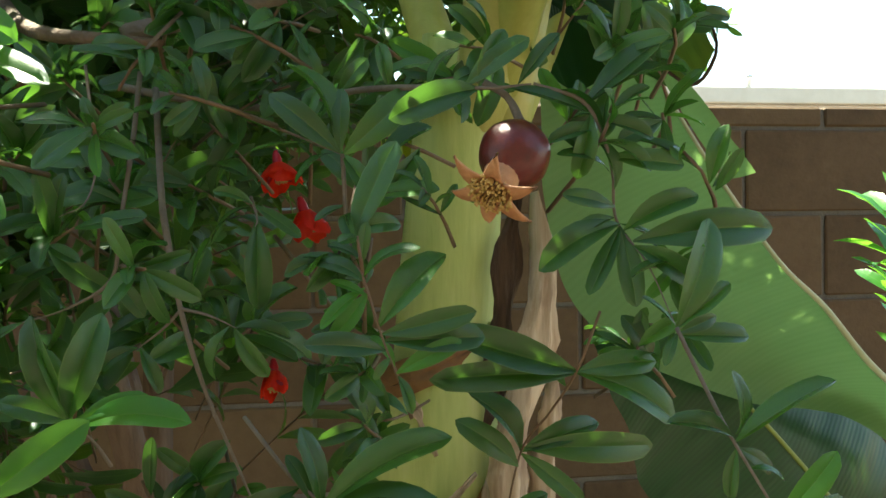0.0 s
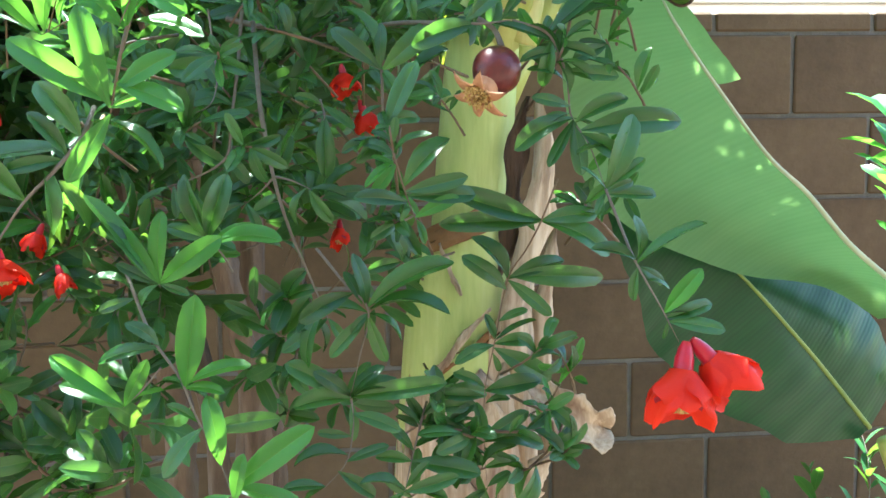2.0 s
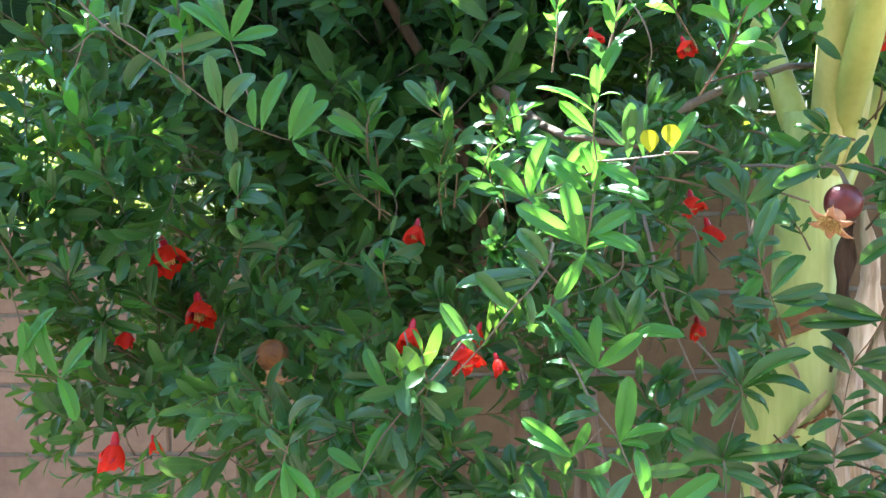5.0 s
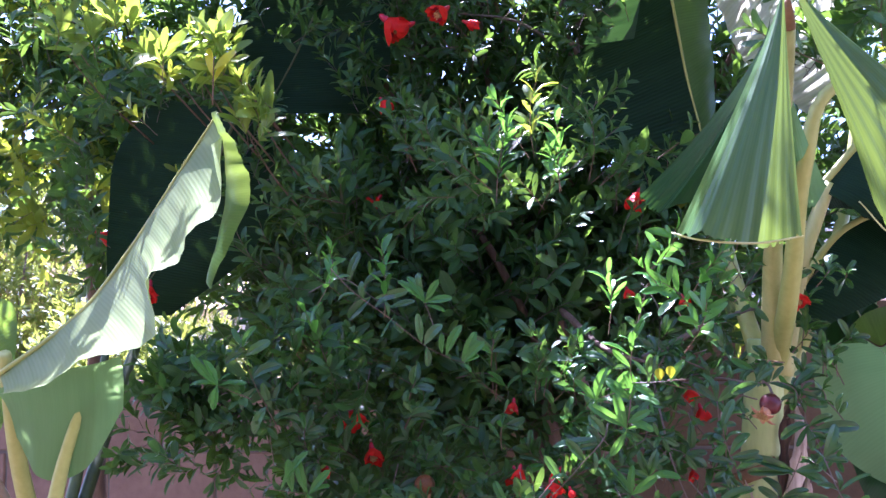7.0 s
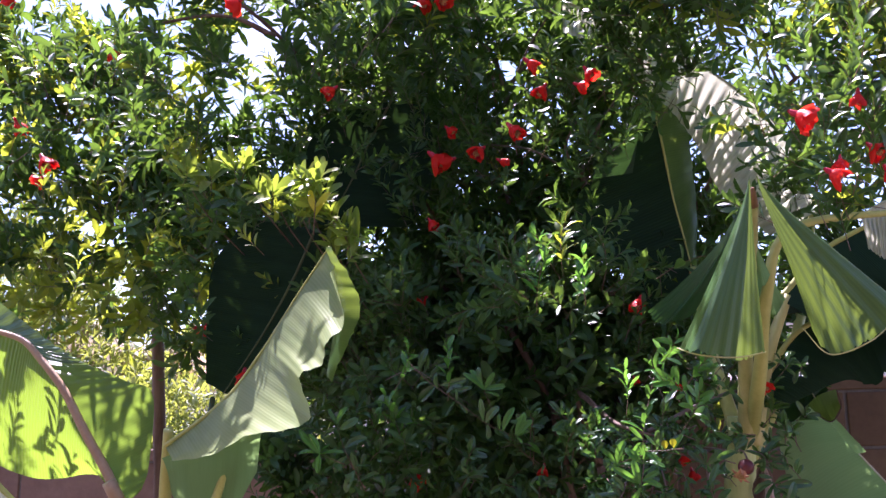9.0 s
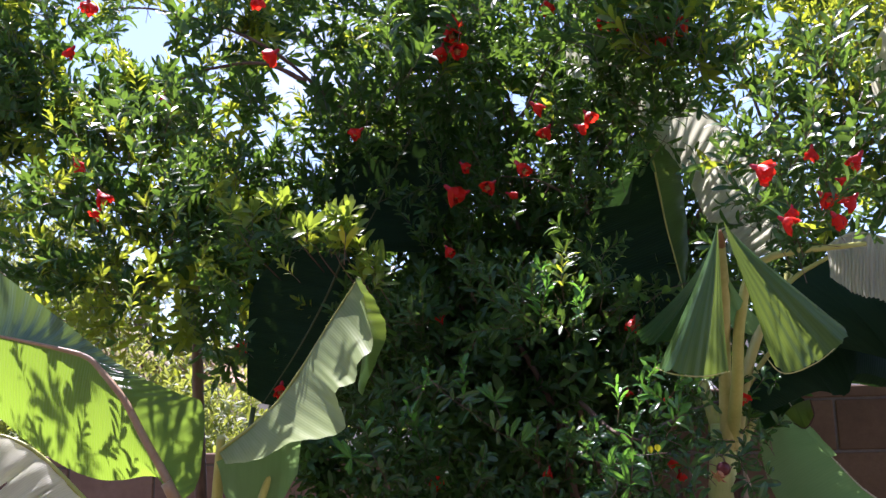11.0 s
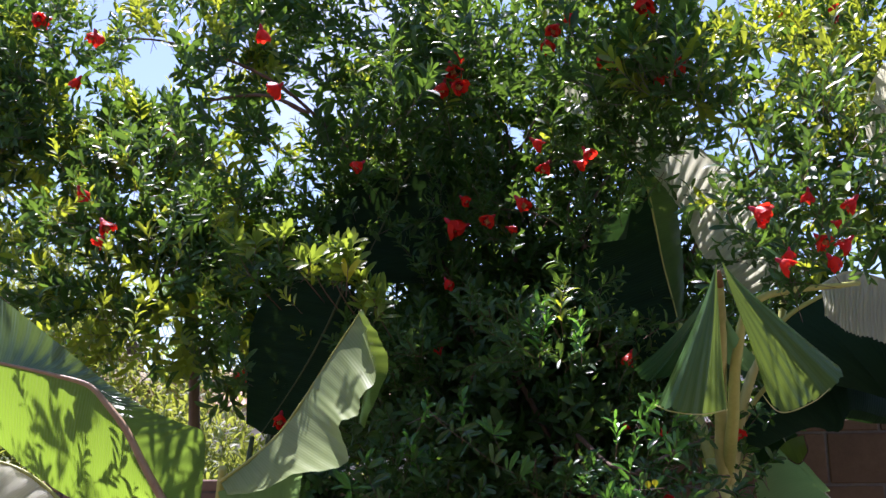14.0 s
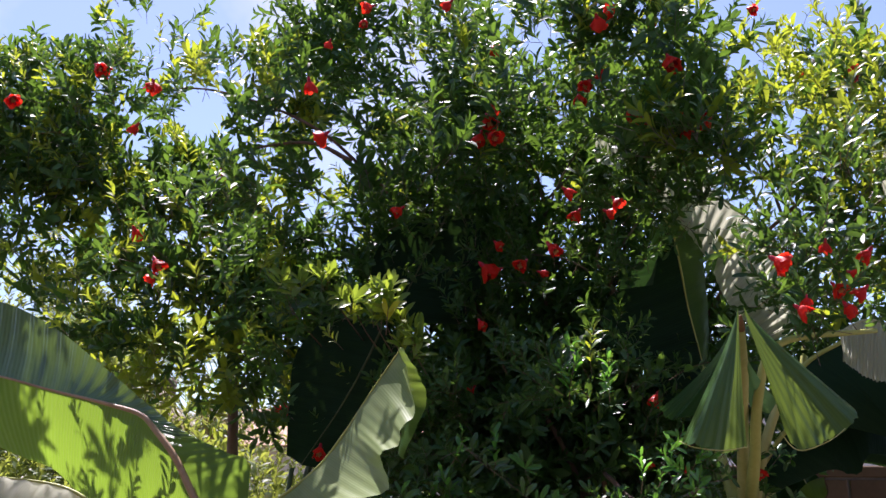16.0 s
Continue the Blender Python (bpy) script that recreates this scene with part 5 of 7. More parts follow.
FILL = [((-0.32, 0.52, 1.45), (0.02, 0.7, 1.68), 62, 0.04), ((-0.1, 0.5, 1.4), (0.06, 0.6, 1.58), 18, 0.036), ((-0.05, 0.58, 1.6), (0.3, 0.66, 1.8), 24, 0.038),
        ((-0.06, 0.49, 1.585), (0.22, 0.56, 1.69), 20, 0.036), ((-0.3, 0.5, 1.28), (-0.12, 0.62, 1.43), 9, 0.038), ((0.145, 0.42, 1.47), (0.205, 0.46, 1.63), 10, 0.026),
        ((-0.05, 0.47, 1.29), (0.05, 0.54, 1.45), 10, 0.034)]
SMALL_FILL = [((-0.7, 0.5, 1.3), (-0.36, 0.7, 1.72), 46, 0.042), ((-0.4, 0.42, 1.3), (-0.28, 0.52, 1.42), 8, 0.04), ((0.06, 0.46, 1.24), (0.14, 0.5, 1.33), 8, 0.032),
        ((0.005, 0.42, 1.455), (0.085, 0.48, 1.565), 20, 0.024), ((0.12, 0.44, 1.3), (0.17, 0.47, 1.45), 8, 0.024), ((-0.16, 0.4, 1.5), (-0.02, 0.48, 1.6), 14, 0.026),
        ((-0.36, 0.42, 1.24), (-0.14, 0.54, 1.42), 26, 0.038)]
for lo, hi, many, size in FILL + SMALL_FILL:
    for _ in range(many):
        at = Vector([wrng.uniform(a, b) for a, b in zip(lo, hi)])
        grow = Vector((wrng.uniform(-.7, .7), wrng.uniform(-.9, .1), wrng.uniform(-.3, 1.0))).normalized()
        if before_fruit(at, 0.05) or before_bloom(at) or before_bloom(at + grow * 0.03) or before_stem(at + grow * 0.02) or any(off_line(at, g) < r for g, r in LIT):
            continue
        stalk = on_tree(tube("twig", [at - grow * 0.05 + Vector((0, 0.03, 0)), at - grow * 0.02, at], [0.0013, 0.0011, 0.0008], M_RED_TWIG, sides=4, count=4))
        rows = []
        for j in range(wrng.randint(5, 8)):
            m = leaf_pose(wrng, at, grow, j * 2.4 + wrng.uniform(-.3, .3), radians(wrng.uniform(25, 80)))
            d = (m.to_3x3() @ Vector((0, 1, 0))) * size * wrng.uniform(0.65, 1.2)
            foot = at - grow * wrng.uniform(0, 0.025)
            if before_fruit(foot + d, 0.03) or before_fruit(foot + d * 0.5, 0.03) or before_stem(foot + d):
                continue
            rows.append((*foot, *d, wrng.uniform(-50, 50), wrng.random() < 0.06))
        add_leaves(stalk, rows)
# two round yellow leaves
ytw = on_tree(tube("twig", [(-0.02, 0.30, 1.60), (-0.045, 0.275, 1.60)], [0.0012, 0.0008], M_RED_TWIG, sides=5))
for yx, yz in ((-0.040, 1.603), (-0.055, 1.600)):
    lv, lf = leaf_geo(0.017, 0.014, 6, 0.05, 0.1, 7)
    yl = part("leaf", mesh_of("yellow_leaf", lv.tolist(), lf, M_YELLOW), ytw, "small round yellow leaf")
    yl.matrix_basis = pose(yx, 0.268, yz, 78, 0, 8)

# mid-distance sprigs of the same bush, kept sparse towards the foot
near_templates = [sprig_geo(300 + k, trng.uniform(0.08, 0.13), trng.choice((8, 10, 12)), 4, 0.042) for k in range(10)]
near_placed = []
nrng = random.Random(5)
ZONES = [((-0.52, 1.1, 1.6), (0.36, 0.2, 0.3), 340), ((-0.34, 1.12, 1.76), (0.42, 0.2, 0.24), 260), ((-0.08, 0.66, 1.67), (0.16, 0.1, 0.1), 90),
         ((-0.6, 0.85, 1.36), (0.2, 0.18, 0.22), 90), ((-0.06, 0.62, 1.38), (0.13, 0.06, 0.08), 6), ((0.08, 0.56, 1.73), (0.08, 0.08, 0.06), 12),
         ((0.36, 0.18, 2.26), (0.26, 0.2, 0.2), 120), ((-0.22, 0.48, 1.92), (0.24, 0.12, 0.1), 34), ((-1.25, 0.25, 2.32), (0.36, 0.18, 0.16), 80),
         ((-0.78, 0.42, 2.16), (0.14, 0.12, 0.1), 24), ((-0.08, 0.66, 1.8), (0.18, 0.12, 0.12), 50), ((-0.34, 0.72, 1.98), (0.3, 0.18, 0.09), 85)]
MORE_ZONES = [((-0.62, 0.8, 1.96), (0.18, 0.14, 0.08), 50), ((-0.36, 0.58, 1.44), (0.16, 0.1, 0.09), 22), ((-0.22, 0.58, 1.52), (0.18, 0.08, 0.12), 74),
         ((0.05, 0.5, 1.64), (0.08, 0.04, 0.03), 12), ((-0.16, 0.58, 1.45), (0.14, 0.06, 0.06), 14), ((-0.66, 0.76, 1.74), (0.26, 0.14, 0.16), 44),
         ((-0.7, 0.72, 1.4), (0.1, 0.1, 0.12), 14), ((-0.58, 0.68, 1.4), (0.2, 0.07, 0.13), 80), ((-0.32, 0.5, 1.36), (0.15, 0.06, 0.06), 22),
         ((-0.77, 0.64, 1.6), (0.1, 0.1, 0.13), 34), ((0.06, 0.84, 2.56), (0.13, 0.1, 0.16), 130), ((0.08, 0.86, 2.76), (0.2, 0.1, 0.1), 110),
         ((0.22, 0.84, 2.62), (0.08, 0.08, 0.1), 30)]
for c, r, count in ZONES + MORE_ZONES:
    for _ in range(count):
        d = Vector((nrng.gauss(0, 1), nrng.gauss(0, 1), nrng.gauss(0, 1))).normalized()
        q = nrng.random() ** 0.4
        p = Vector((c[0] + d.x * r[0] * q, c[1] + d.y * r[1] * q, c[2] + d.z * r[2] * q))
        out = (d * 0.8 + Vector((nrng.uniform(-.7, .7), nrng.uniform(-1.0, .2), nrng.uniform(-.1, 1.1)))).normalized()
        if p.z > 1.66 and off_line(p, (-0.08, 0.28, 1.58)) < 0.12:
            continue
        if before_bloom(p) or before_bloom(p + out * 0.05) or before_fruit(p + out * 0.05, 0.045) or before_fruit(p, 0.04) or before_stem(p + out * 0.04):
            continue
        if p.z > 1.5 and (off_line(p, (-0.08, 0.33, 1.36)) < 0.06 or (p.z > 1.58 and off_line(p, (0.03, 0.42, 1.48)) < 0.06)):
            continue
        if p.z > 1.95 and in_sun_gap(p):
            continue
        if p.z > 1.45 and (noise.noise(p * 5.0) < -0.14 or in_shaft(p)):
            continue
        if ((p.x + 0.28) / 0.15) ** 2 + ((p.y - 0.80) / 0.34) ** 2 + ((p.z - 1.73) / 0.17) ** 2 < 1:
            continue
        near_placed.append((nrng.randrange(10), turn_to(out, nrng.uniform(0, 6.28), p, nrng.uniform(0.75, 1.1))))
low = on_tree(part("foliage", scatter_mesh("foliage", near_templates, [M_LEAF, M_RED_TWIG], near_placed)))
tagged(low, "glossy green pomegranate leaves on thin twigs", kind="stuff")
# yellow-green shoots: fresh ones, and sunlit ones with the light in their colour
shoot_placed, fresh_placed = [], []
for c, many, spread in (((-0.22, 0.45, 1.94), 6, 0.05), ((-0.03, 0.28, 1.66), 6, 0.05), ((-1.2, 0.5, 2.1), 7, 0.12), ((0.45, 0.55, 2.70), 70, 0.17), ((0.62, 0.50, 2.50), 50, 0.14), ((0.30, 0.9, 3.05), 22, 0.2), ((-0.62, 0.55, 1.62), 2, 0.03), ((-0.50, 0.50, 1.72), 2, 0.04), ((-1.75, 0.8, 2.2), 30, 0.3), ((-1.9, 0.9, 3.0), 16, 0.25)):
    for _ in range(many):
        p = Vector(c) + Vector((nrng.gauss(0, spread), nrng.gauss(0, spread * .6), nrng.gauss(0, spread * .7)))
        (fresh_placed if p.z < 1.98 else shoot_placed).append((nrng.randrange(10), turn_to((nrng.uniform(-.7, .7), nrng.uniform(-.8, .1), nrng.uniform(.2, 1)), nrng.uniform(0, 6), p, nrng.uniform(.7, 1.0))))
# the tuft of large young whorls before the shaded banana leaves
SHOOTS = [(-0.795, 0.50, 2.208), (-1.099, 0.50, 2.213), (-0.895, 0.50, 2.180), (-0.806, 0.50, 2.143), (-0.729, 0.50, 2.085), (-0.740, 0.50, 2.032), (-0.839, 0.50, 2.155), (-0.963, 0.50, 2.232), (-0.773, 0.50, 2.185)]
whorl_templates = [sprig_geo(520 + k, 0.040, 8, 4, 0.064) for k in range(4)]
whorls = []
for k, c in enumerate(SHOOTS):
    for _ in range(3):
        p = Vector(c) + Vector((nrng.gauss(0, .018), nrng.gauss(0, .02), nrng.gauss(0, .014)))
        whorls.append((nrng.randrange(4), turn_to((nrng.uniform(-.7, .7), nrng.uniform(-.9, .0), nrng.uniform(.2, 1)), nrng.uniform(0, 6), p, nrng.uniform(.75, 1.05))))
    on_tree(tube("twig", [(c[0] * 0.97 - 0.02, 0.82, c[2] - 0.10), (c[0] - 0.01, 0.64, c[2] - 0.04), c], [0.0022, 0.0017, 0.0010], M_RED_TWIG, sides=5, count=8))
tagged(on_tree(part("young_shoot", scatter_mesh("whorl", whorl_templates, [M_WHORL, M_RED_TWIG], whorls))), "large yellow-green whorls of young leaves", kind="stuff")
# leaves that hang over the rims of the shaded banana leaves
over = []
RIMS = [((-1.16, 0.74, 2.24), (-0.86, 0.76, 2.2), 22), ((-1.19, 0.74, 2.16), (-1.2, 0.74, 1.8), 14), ((-0.86, 0.78, 2.12), (-0.84, 0.8, 1.92), 10),
        ((-1.0, 0.98, 2.58), (-0.66, 1.0, 2.62), 22), ((-1.02, 0.98, 2.5), (-0.98, 0.98, 2.25), 16), ((-0.62, 1.02, 2.58), (-0.66, 1.02, 2.24), 18),
        ((-0.9, 0.98, 2.45), (-0.74, 0.98, 2.32), 6), ((-0.1, 0.92, 2.46), (-0.21, 0.92, 2.26), 14), ((-0.2, 0.9, 2.16), (-0.05, 0.9, 2.02), 12)]
GAPS = [((-0.95, 0.6, 1.6), (-0.6, 0.6, 1.62), 26), ((-0.92, 0.62, 1.54), (-0.64, 0.62, 1.52), 20), ((-0.98, 0.62, 1.585), (-0.811, 0.62, 1.521), 24),
        ((-0.978, 0.62, 1.486), (-0.811, 0.62, 1.485), 20), ((-0.21, 0.9, 2.78), (0.06, 0.9, 2.6), 34), ((0.1, 0.9, 2.54), (-0.05, 0.9, 2.5), 16),
        ((0.29, 0.92, 2.2), (0.5, 0.92, 2.2), 26), ((0.36, 0.92, 2.09), (0.49, 0.92, 2.06), 18), ((0.27, 0.86, 2.66), (0.42, 0.86, 2.56), 20)]
for a, b, many in RIMS + GAPS:
    for _ in range(many):
        p = Vector(a).lerp(Vector(b), nrng.random()) + Vector((nrng.gauss(0, .035), nrng.gauss(0, .03), nrng.gauss(0, .03)))
        over.append((nrng.randrange(14), turn_to((nrng.uniform(-.8, .8), nrng.uniform(-.9, .2), nrng.uniform(-.3, 1)), nrng.uniform(0, 6), p, nrng.uniform(.6, .95))))
tagged(on_tree(part("foliage", scatter_mesh("rim_foliage", templates, [M_LEAF, M_TWIG], over))), "dark green pomegranate leaves on thin twigs", kind="stuff")
tagged(on_tree(part("young_shoot", scatter_mesh("young_shoot", near_templates, [M_YOUNG_LIT, M_RED_TWIG], shoot_placed))), "pomegranate shoots, fresh and with sunlight painted yellow-green", kind="stuff")
tagged(on_tree(part("young_shoot", scatter_mesh("fresh_lit_shoot", near_templates, [M_FRESH_LIT, M_RED_TWIG], fresh_placed))), "pomegranate shoots, fresh and with sunlight painted bright green", kind="stuff")


ysh = on_tree(tube("twig", [(-0.785, 0.44, 2.08), (-0.78, 0.43, 2.12), (-0.775, 0.42, 2.16)], [0.0016, 0.0012, 0.0008], M_RED_TWIG, sides=5))
for yk, (tilt, turn) in enumerate(((62, 12), (80, -14), (70, 40))):
    lv, lf = leaf_geo(0.06, 0.016, 6, 0.06, 0.3, 60 + yk)
    yl = part("leaf", mesh_of("yellow_leaf", lv.tolist(), lf, M_YELLOW), ysh, "narrow orange-yellow leaf")
    yl.matrix_basis = pose(-0.78, 0.43, 2.115 + 0.012 * yk, tilt, turn, 20 * yk - 20)

# ---- blossoms ----
def calyx_mesh(seed):
    """A fleshy funnel that opens into six pointed lobes, hanging along -z; 0.026 long."""
    sides, v, f = 24, [], []
    prof = [(0.0, 0.0018), (-0.003, 0.0032), (-0.008, 0.0044), (-0.013, 0.0046), (-0.018, 0.0060), (-0.022, 0.0082)]
    for z, r in prof:
        for k in range(sides):
            a = 2 * math.pi * k / sides
            v.append((r * math.cos(a), r * math.sin(a), z))
    for k in range(sides):
        a = 2 * math.pi * k / sides
        lobe = abs(math.cos(3 * a)) ** 0.8
        v.append(((0.009 + 0.004 * lobe) * math.cos(a), (0.009 + 0.004 * lobe) * math.sin(a), -0.022 - 0.008 * lobe))
    rows = len(prof) + 1
    for i in range(rows - 1):
        for k in range(sides):
            k2 = (k + 1) % sides
            f.append((i * sides + k, i * sides + k2, (i + 1) * sides + k2, (i + 1) * sides + k))
    f.append(tuple(range(sides)))
    return mesh_of("calyx", v, f, M_CALYX)


def petals_mesh(seed, petals=6):
    """Broad, round-ended, crumpled petals that overlap round the funnel's mouth."""
    rp = random.Random(seed)
    v, f = [], []
    nu, nw = 9, 9
    for p in range(petals):
        a0 = 2 * math.pi * p / petals + rp.uniform(-.25, .25)
        flare = (0.72, 1.05, 1.30, 0.90)[seed % 4] * rp.uniform(0.7, 1.25)
        long = rp.uniform(0.016, 0.029)
        ph, lift = rp.uniform(0, 6), 0.0008 * (p % 2)
        b = len(v)
        for i in range(nu):
            t = i / (nu - 1)
            wide = 0.55 + 0.62 * math.sin(math.pi * min(0.80, 0.12 + 0.62 * t))
            for j in range(nw):
                s = 2 * j / (nw - 1) - 1
                a = a0 + s * wide * (1 - 0.25 * t * t)
                r = 0.0052 + lift + 0.0125 * flare * t ** 0.8 - 0.0035 * t ** 5 + 0.0024 * math.sin(4 * s + 3 * t + ph) * t + 0.0010 * math.sin(9 * s + 8 * t + 2 * ph) * t
                z = -0.013 - long * t * (1 - 0.24 * s * s * t) + 0.0012 * math.sin(6 * s + ph) * t * t
                v.append((r * math.cos(a), r * math.sin(a), z))
        for i in range(nu - 1):
            for j in range(nw - 1):
                q = b + i * nw + j
                f.append((q, q + 1, q + nw + 1, q + nw))
    return mesh_of("petals", v, f, M_PETAL)


def stamens_mesh(seed):
    rs = random.Random(seed)
    geos = []
    for _ in range(26):
        a, r = rs.uniform(0, 6.28), rs.uniform(0.001, 0.0055)
        p = Vector((r * math.cos(a), r * math.sin(a), -0.018))
        q = p + Vector((rs.uniform(-.002, .002), rs.uniform(-.002, .002), -0.011 - rs.uniform(0, .004)))
        geos.append(tube_geo([p, p.lerp(q, .6), q], [0.0003, 0.0003, 0.0009], 4, 4))
    v, f = joined(geos)
    return mesh_of("stamens", v, f, M_STAMEN)


CALYX_ME, STAMEN_ME = calyx_mesh(1), stamens_mesh(2)
PETAL_ME = [petals_mesh(10 + k) for k in range(4)]
frng = random.Random(21)


def blossom(at, direction, size=1.0, kind=0, label=""):
    """A pomegranate blossom at a twig's end, its mouth towards the direction."""
    at = Vector(at)
    c = new("flower", CALYX_ME)
    if label:
        c["label"] = label
    q = (-Vector(direction)).normalized().to_track_quat("Z", "Y")
    on_tree(c)
    c.matrix_basis = Matrix.LocRotScale(Vector(at), q @ Euler((0, 0, frng.uniform(0, 6))).to_quaternion(), Vector((size,) * 3))
    p = new("corolla", PETAL_ME[kind % 4])
    p.parent = c
    s = new("stamen_tuft", STAMEN_ME)
    s.parent = c
    return c


# the pair that hangs in front of the big banana leaf
blossom((0.214, 0.360, 1.392), (-0.20, -0.25, -1), 1.34, 1, "vivid red hanging pomegranate blossom")
blossom((0.218, 0.362, 1.393), (0.66, -0.10, -0.75), 1.2, 1, "vivid red hanging pomegranate blossom")
for k, (fx, fy, fz, size) in enumerate(LOW_BLOOMS):
    blossom((fx, fy, fz), (frng.uniform(-.5, .5), frng.uniform(-.6, .0), -1.0), size, k)
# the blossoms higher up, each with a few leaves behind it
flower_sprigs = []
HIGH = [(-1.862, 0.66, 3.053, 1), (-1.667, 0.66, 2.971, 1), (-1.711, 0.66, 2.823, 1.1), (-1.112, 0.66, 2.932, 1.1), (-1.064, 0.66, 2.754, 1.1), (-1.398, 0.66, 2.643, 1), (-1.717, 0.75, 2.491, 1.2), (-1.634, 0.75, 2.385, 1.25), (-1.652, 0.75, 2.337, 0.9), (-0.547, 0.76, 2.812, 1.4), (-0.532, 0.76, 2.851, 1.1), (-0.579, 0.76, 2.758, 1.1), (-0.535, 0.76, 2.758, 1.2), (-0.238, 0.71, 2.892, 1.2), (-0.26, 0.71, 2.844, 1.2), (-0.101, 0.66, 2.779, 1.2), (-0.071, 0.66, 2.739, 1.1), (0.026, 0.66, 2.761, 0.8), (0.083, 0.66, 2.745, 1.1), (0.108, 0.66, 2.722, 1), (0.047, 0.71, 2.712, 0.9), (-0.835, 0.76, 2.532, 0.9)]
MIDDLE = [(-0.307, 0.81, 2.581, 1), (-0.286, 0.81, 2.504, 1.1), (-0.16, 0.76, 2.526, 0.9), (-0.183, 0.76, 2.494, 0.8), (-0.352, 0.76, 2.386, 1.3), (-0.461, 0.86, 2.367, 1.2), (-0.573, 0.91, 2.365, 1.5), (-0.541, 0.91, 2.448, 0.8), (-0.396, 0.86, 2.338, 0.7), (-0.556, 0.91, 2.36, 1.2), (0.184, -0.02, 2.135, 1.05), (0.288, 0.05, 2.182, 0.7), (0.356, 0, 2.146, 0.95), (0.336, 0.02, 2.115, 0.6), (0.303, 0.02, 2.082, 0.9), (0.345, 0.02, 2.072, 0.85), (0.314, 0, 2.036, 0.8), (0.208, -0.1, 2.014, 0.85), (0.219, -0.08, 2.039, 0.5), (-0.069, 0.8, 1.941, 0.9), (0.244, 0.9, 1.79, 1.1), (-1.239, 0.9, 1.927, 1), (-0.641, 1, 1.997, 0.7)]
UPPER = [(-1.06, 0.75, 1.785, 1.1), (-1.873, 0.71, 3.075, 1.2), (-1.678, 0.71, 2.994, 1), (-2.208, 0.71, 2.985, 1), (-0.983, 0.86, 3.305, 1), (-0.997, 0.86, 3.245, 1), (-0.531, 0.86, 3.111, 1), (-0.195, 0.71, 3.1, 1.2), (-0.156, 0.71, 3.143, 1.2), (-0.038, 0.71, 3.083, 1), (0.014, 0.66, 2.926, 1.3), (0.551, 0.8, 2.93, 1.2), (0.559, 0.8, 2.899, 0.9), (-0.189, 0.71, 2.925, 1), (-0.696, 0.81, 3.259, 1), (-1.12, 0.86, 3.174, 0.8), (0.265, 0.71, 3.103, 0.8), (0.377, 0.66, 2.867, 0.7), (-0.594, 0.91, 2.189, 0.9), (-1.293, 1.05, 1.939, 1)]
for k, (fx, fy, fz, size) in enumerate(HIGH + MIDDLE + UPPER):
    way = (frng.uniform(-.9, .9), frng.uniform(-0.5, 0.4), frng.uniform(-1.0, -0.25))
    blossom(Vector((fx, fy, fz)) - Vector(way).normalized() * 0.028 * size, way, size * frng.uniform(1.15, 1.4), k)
    for _ in range(5):
        p = Vector((fx, fy + 0.10, fz + 0.03)) + Vector((frng.gauss(0, .05), abs(frng.gauss(0, .06)), frng.gauss(0, .05)))
        if in_sun_gap(p) or off_line(p, (-0.08, 0.28, 1.58)) < 0.14:
            continue
        flower_sprigs.append((frng.randrange(10), turn_to((frng.uniform(-.8, .8), frng.uniform(-.6, .3), frng.uniform(0, 1)), frng.uniform(0, 6), p, frng.uniform(.8, 1.1))))
tagged(on_tree(part("foliage", scatter_mesh("flower_foliage", near_templates, [M_LEAF, M_RED_TWIG], flower_sprigs))), "green pomegranate leaves beside the blossoms", kind="stuff")


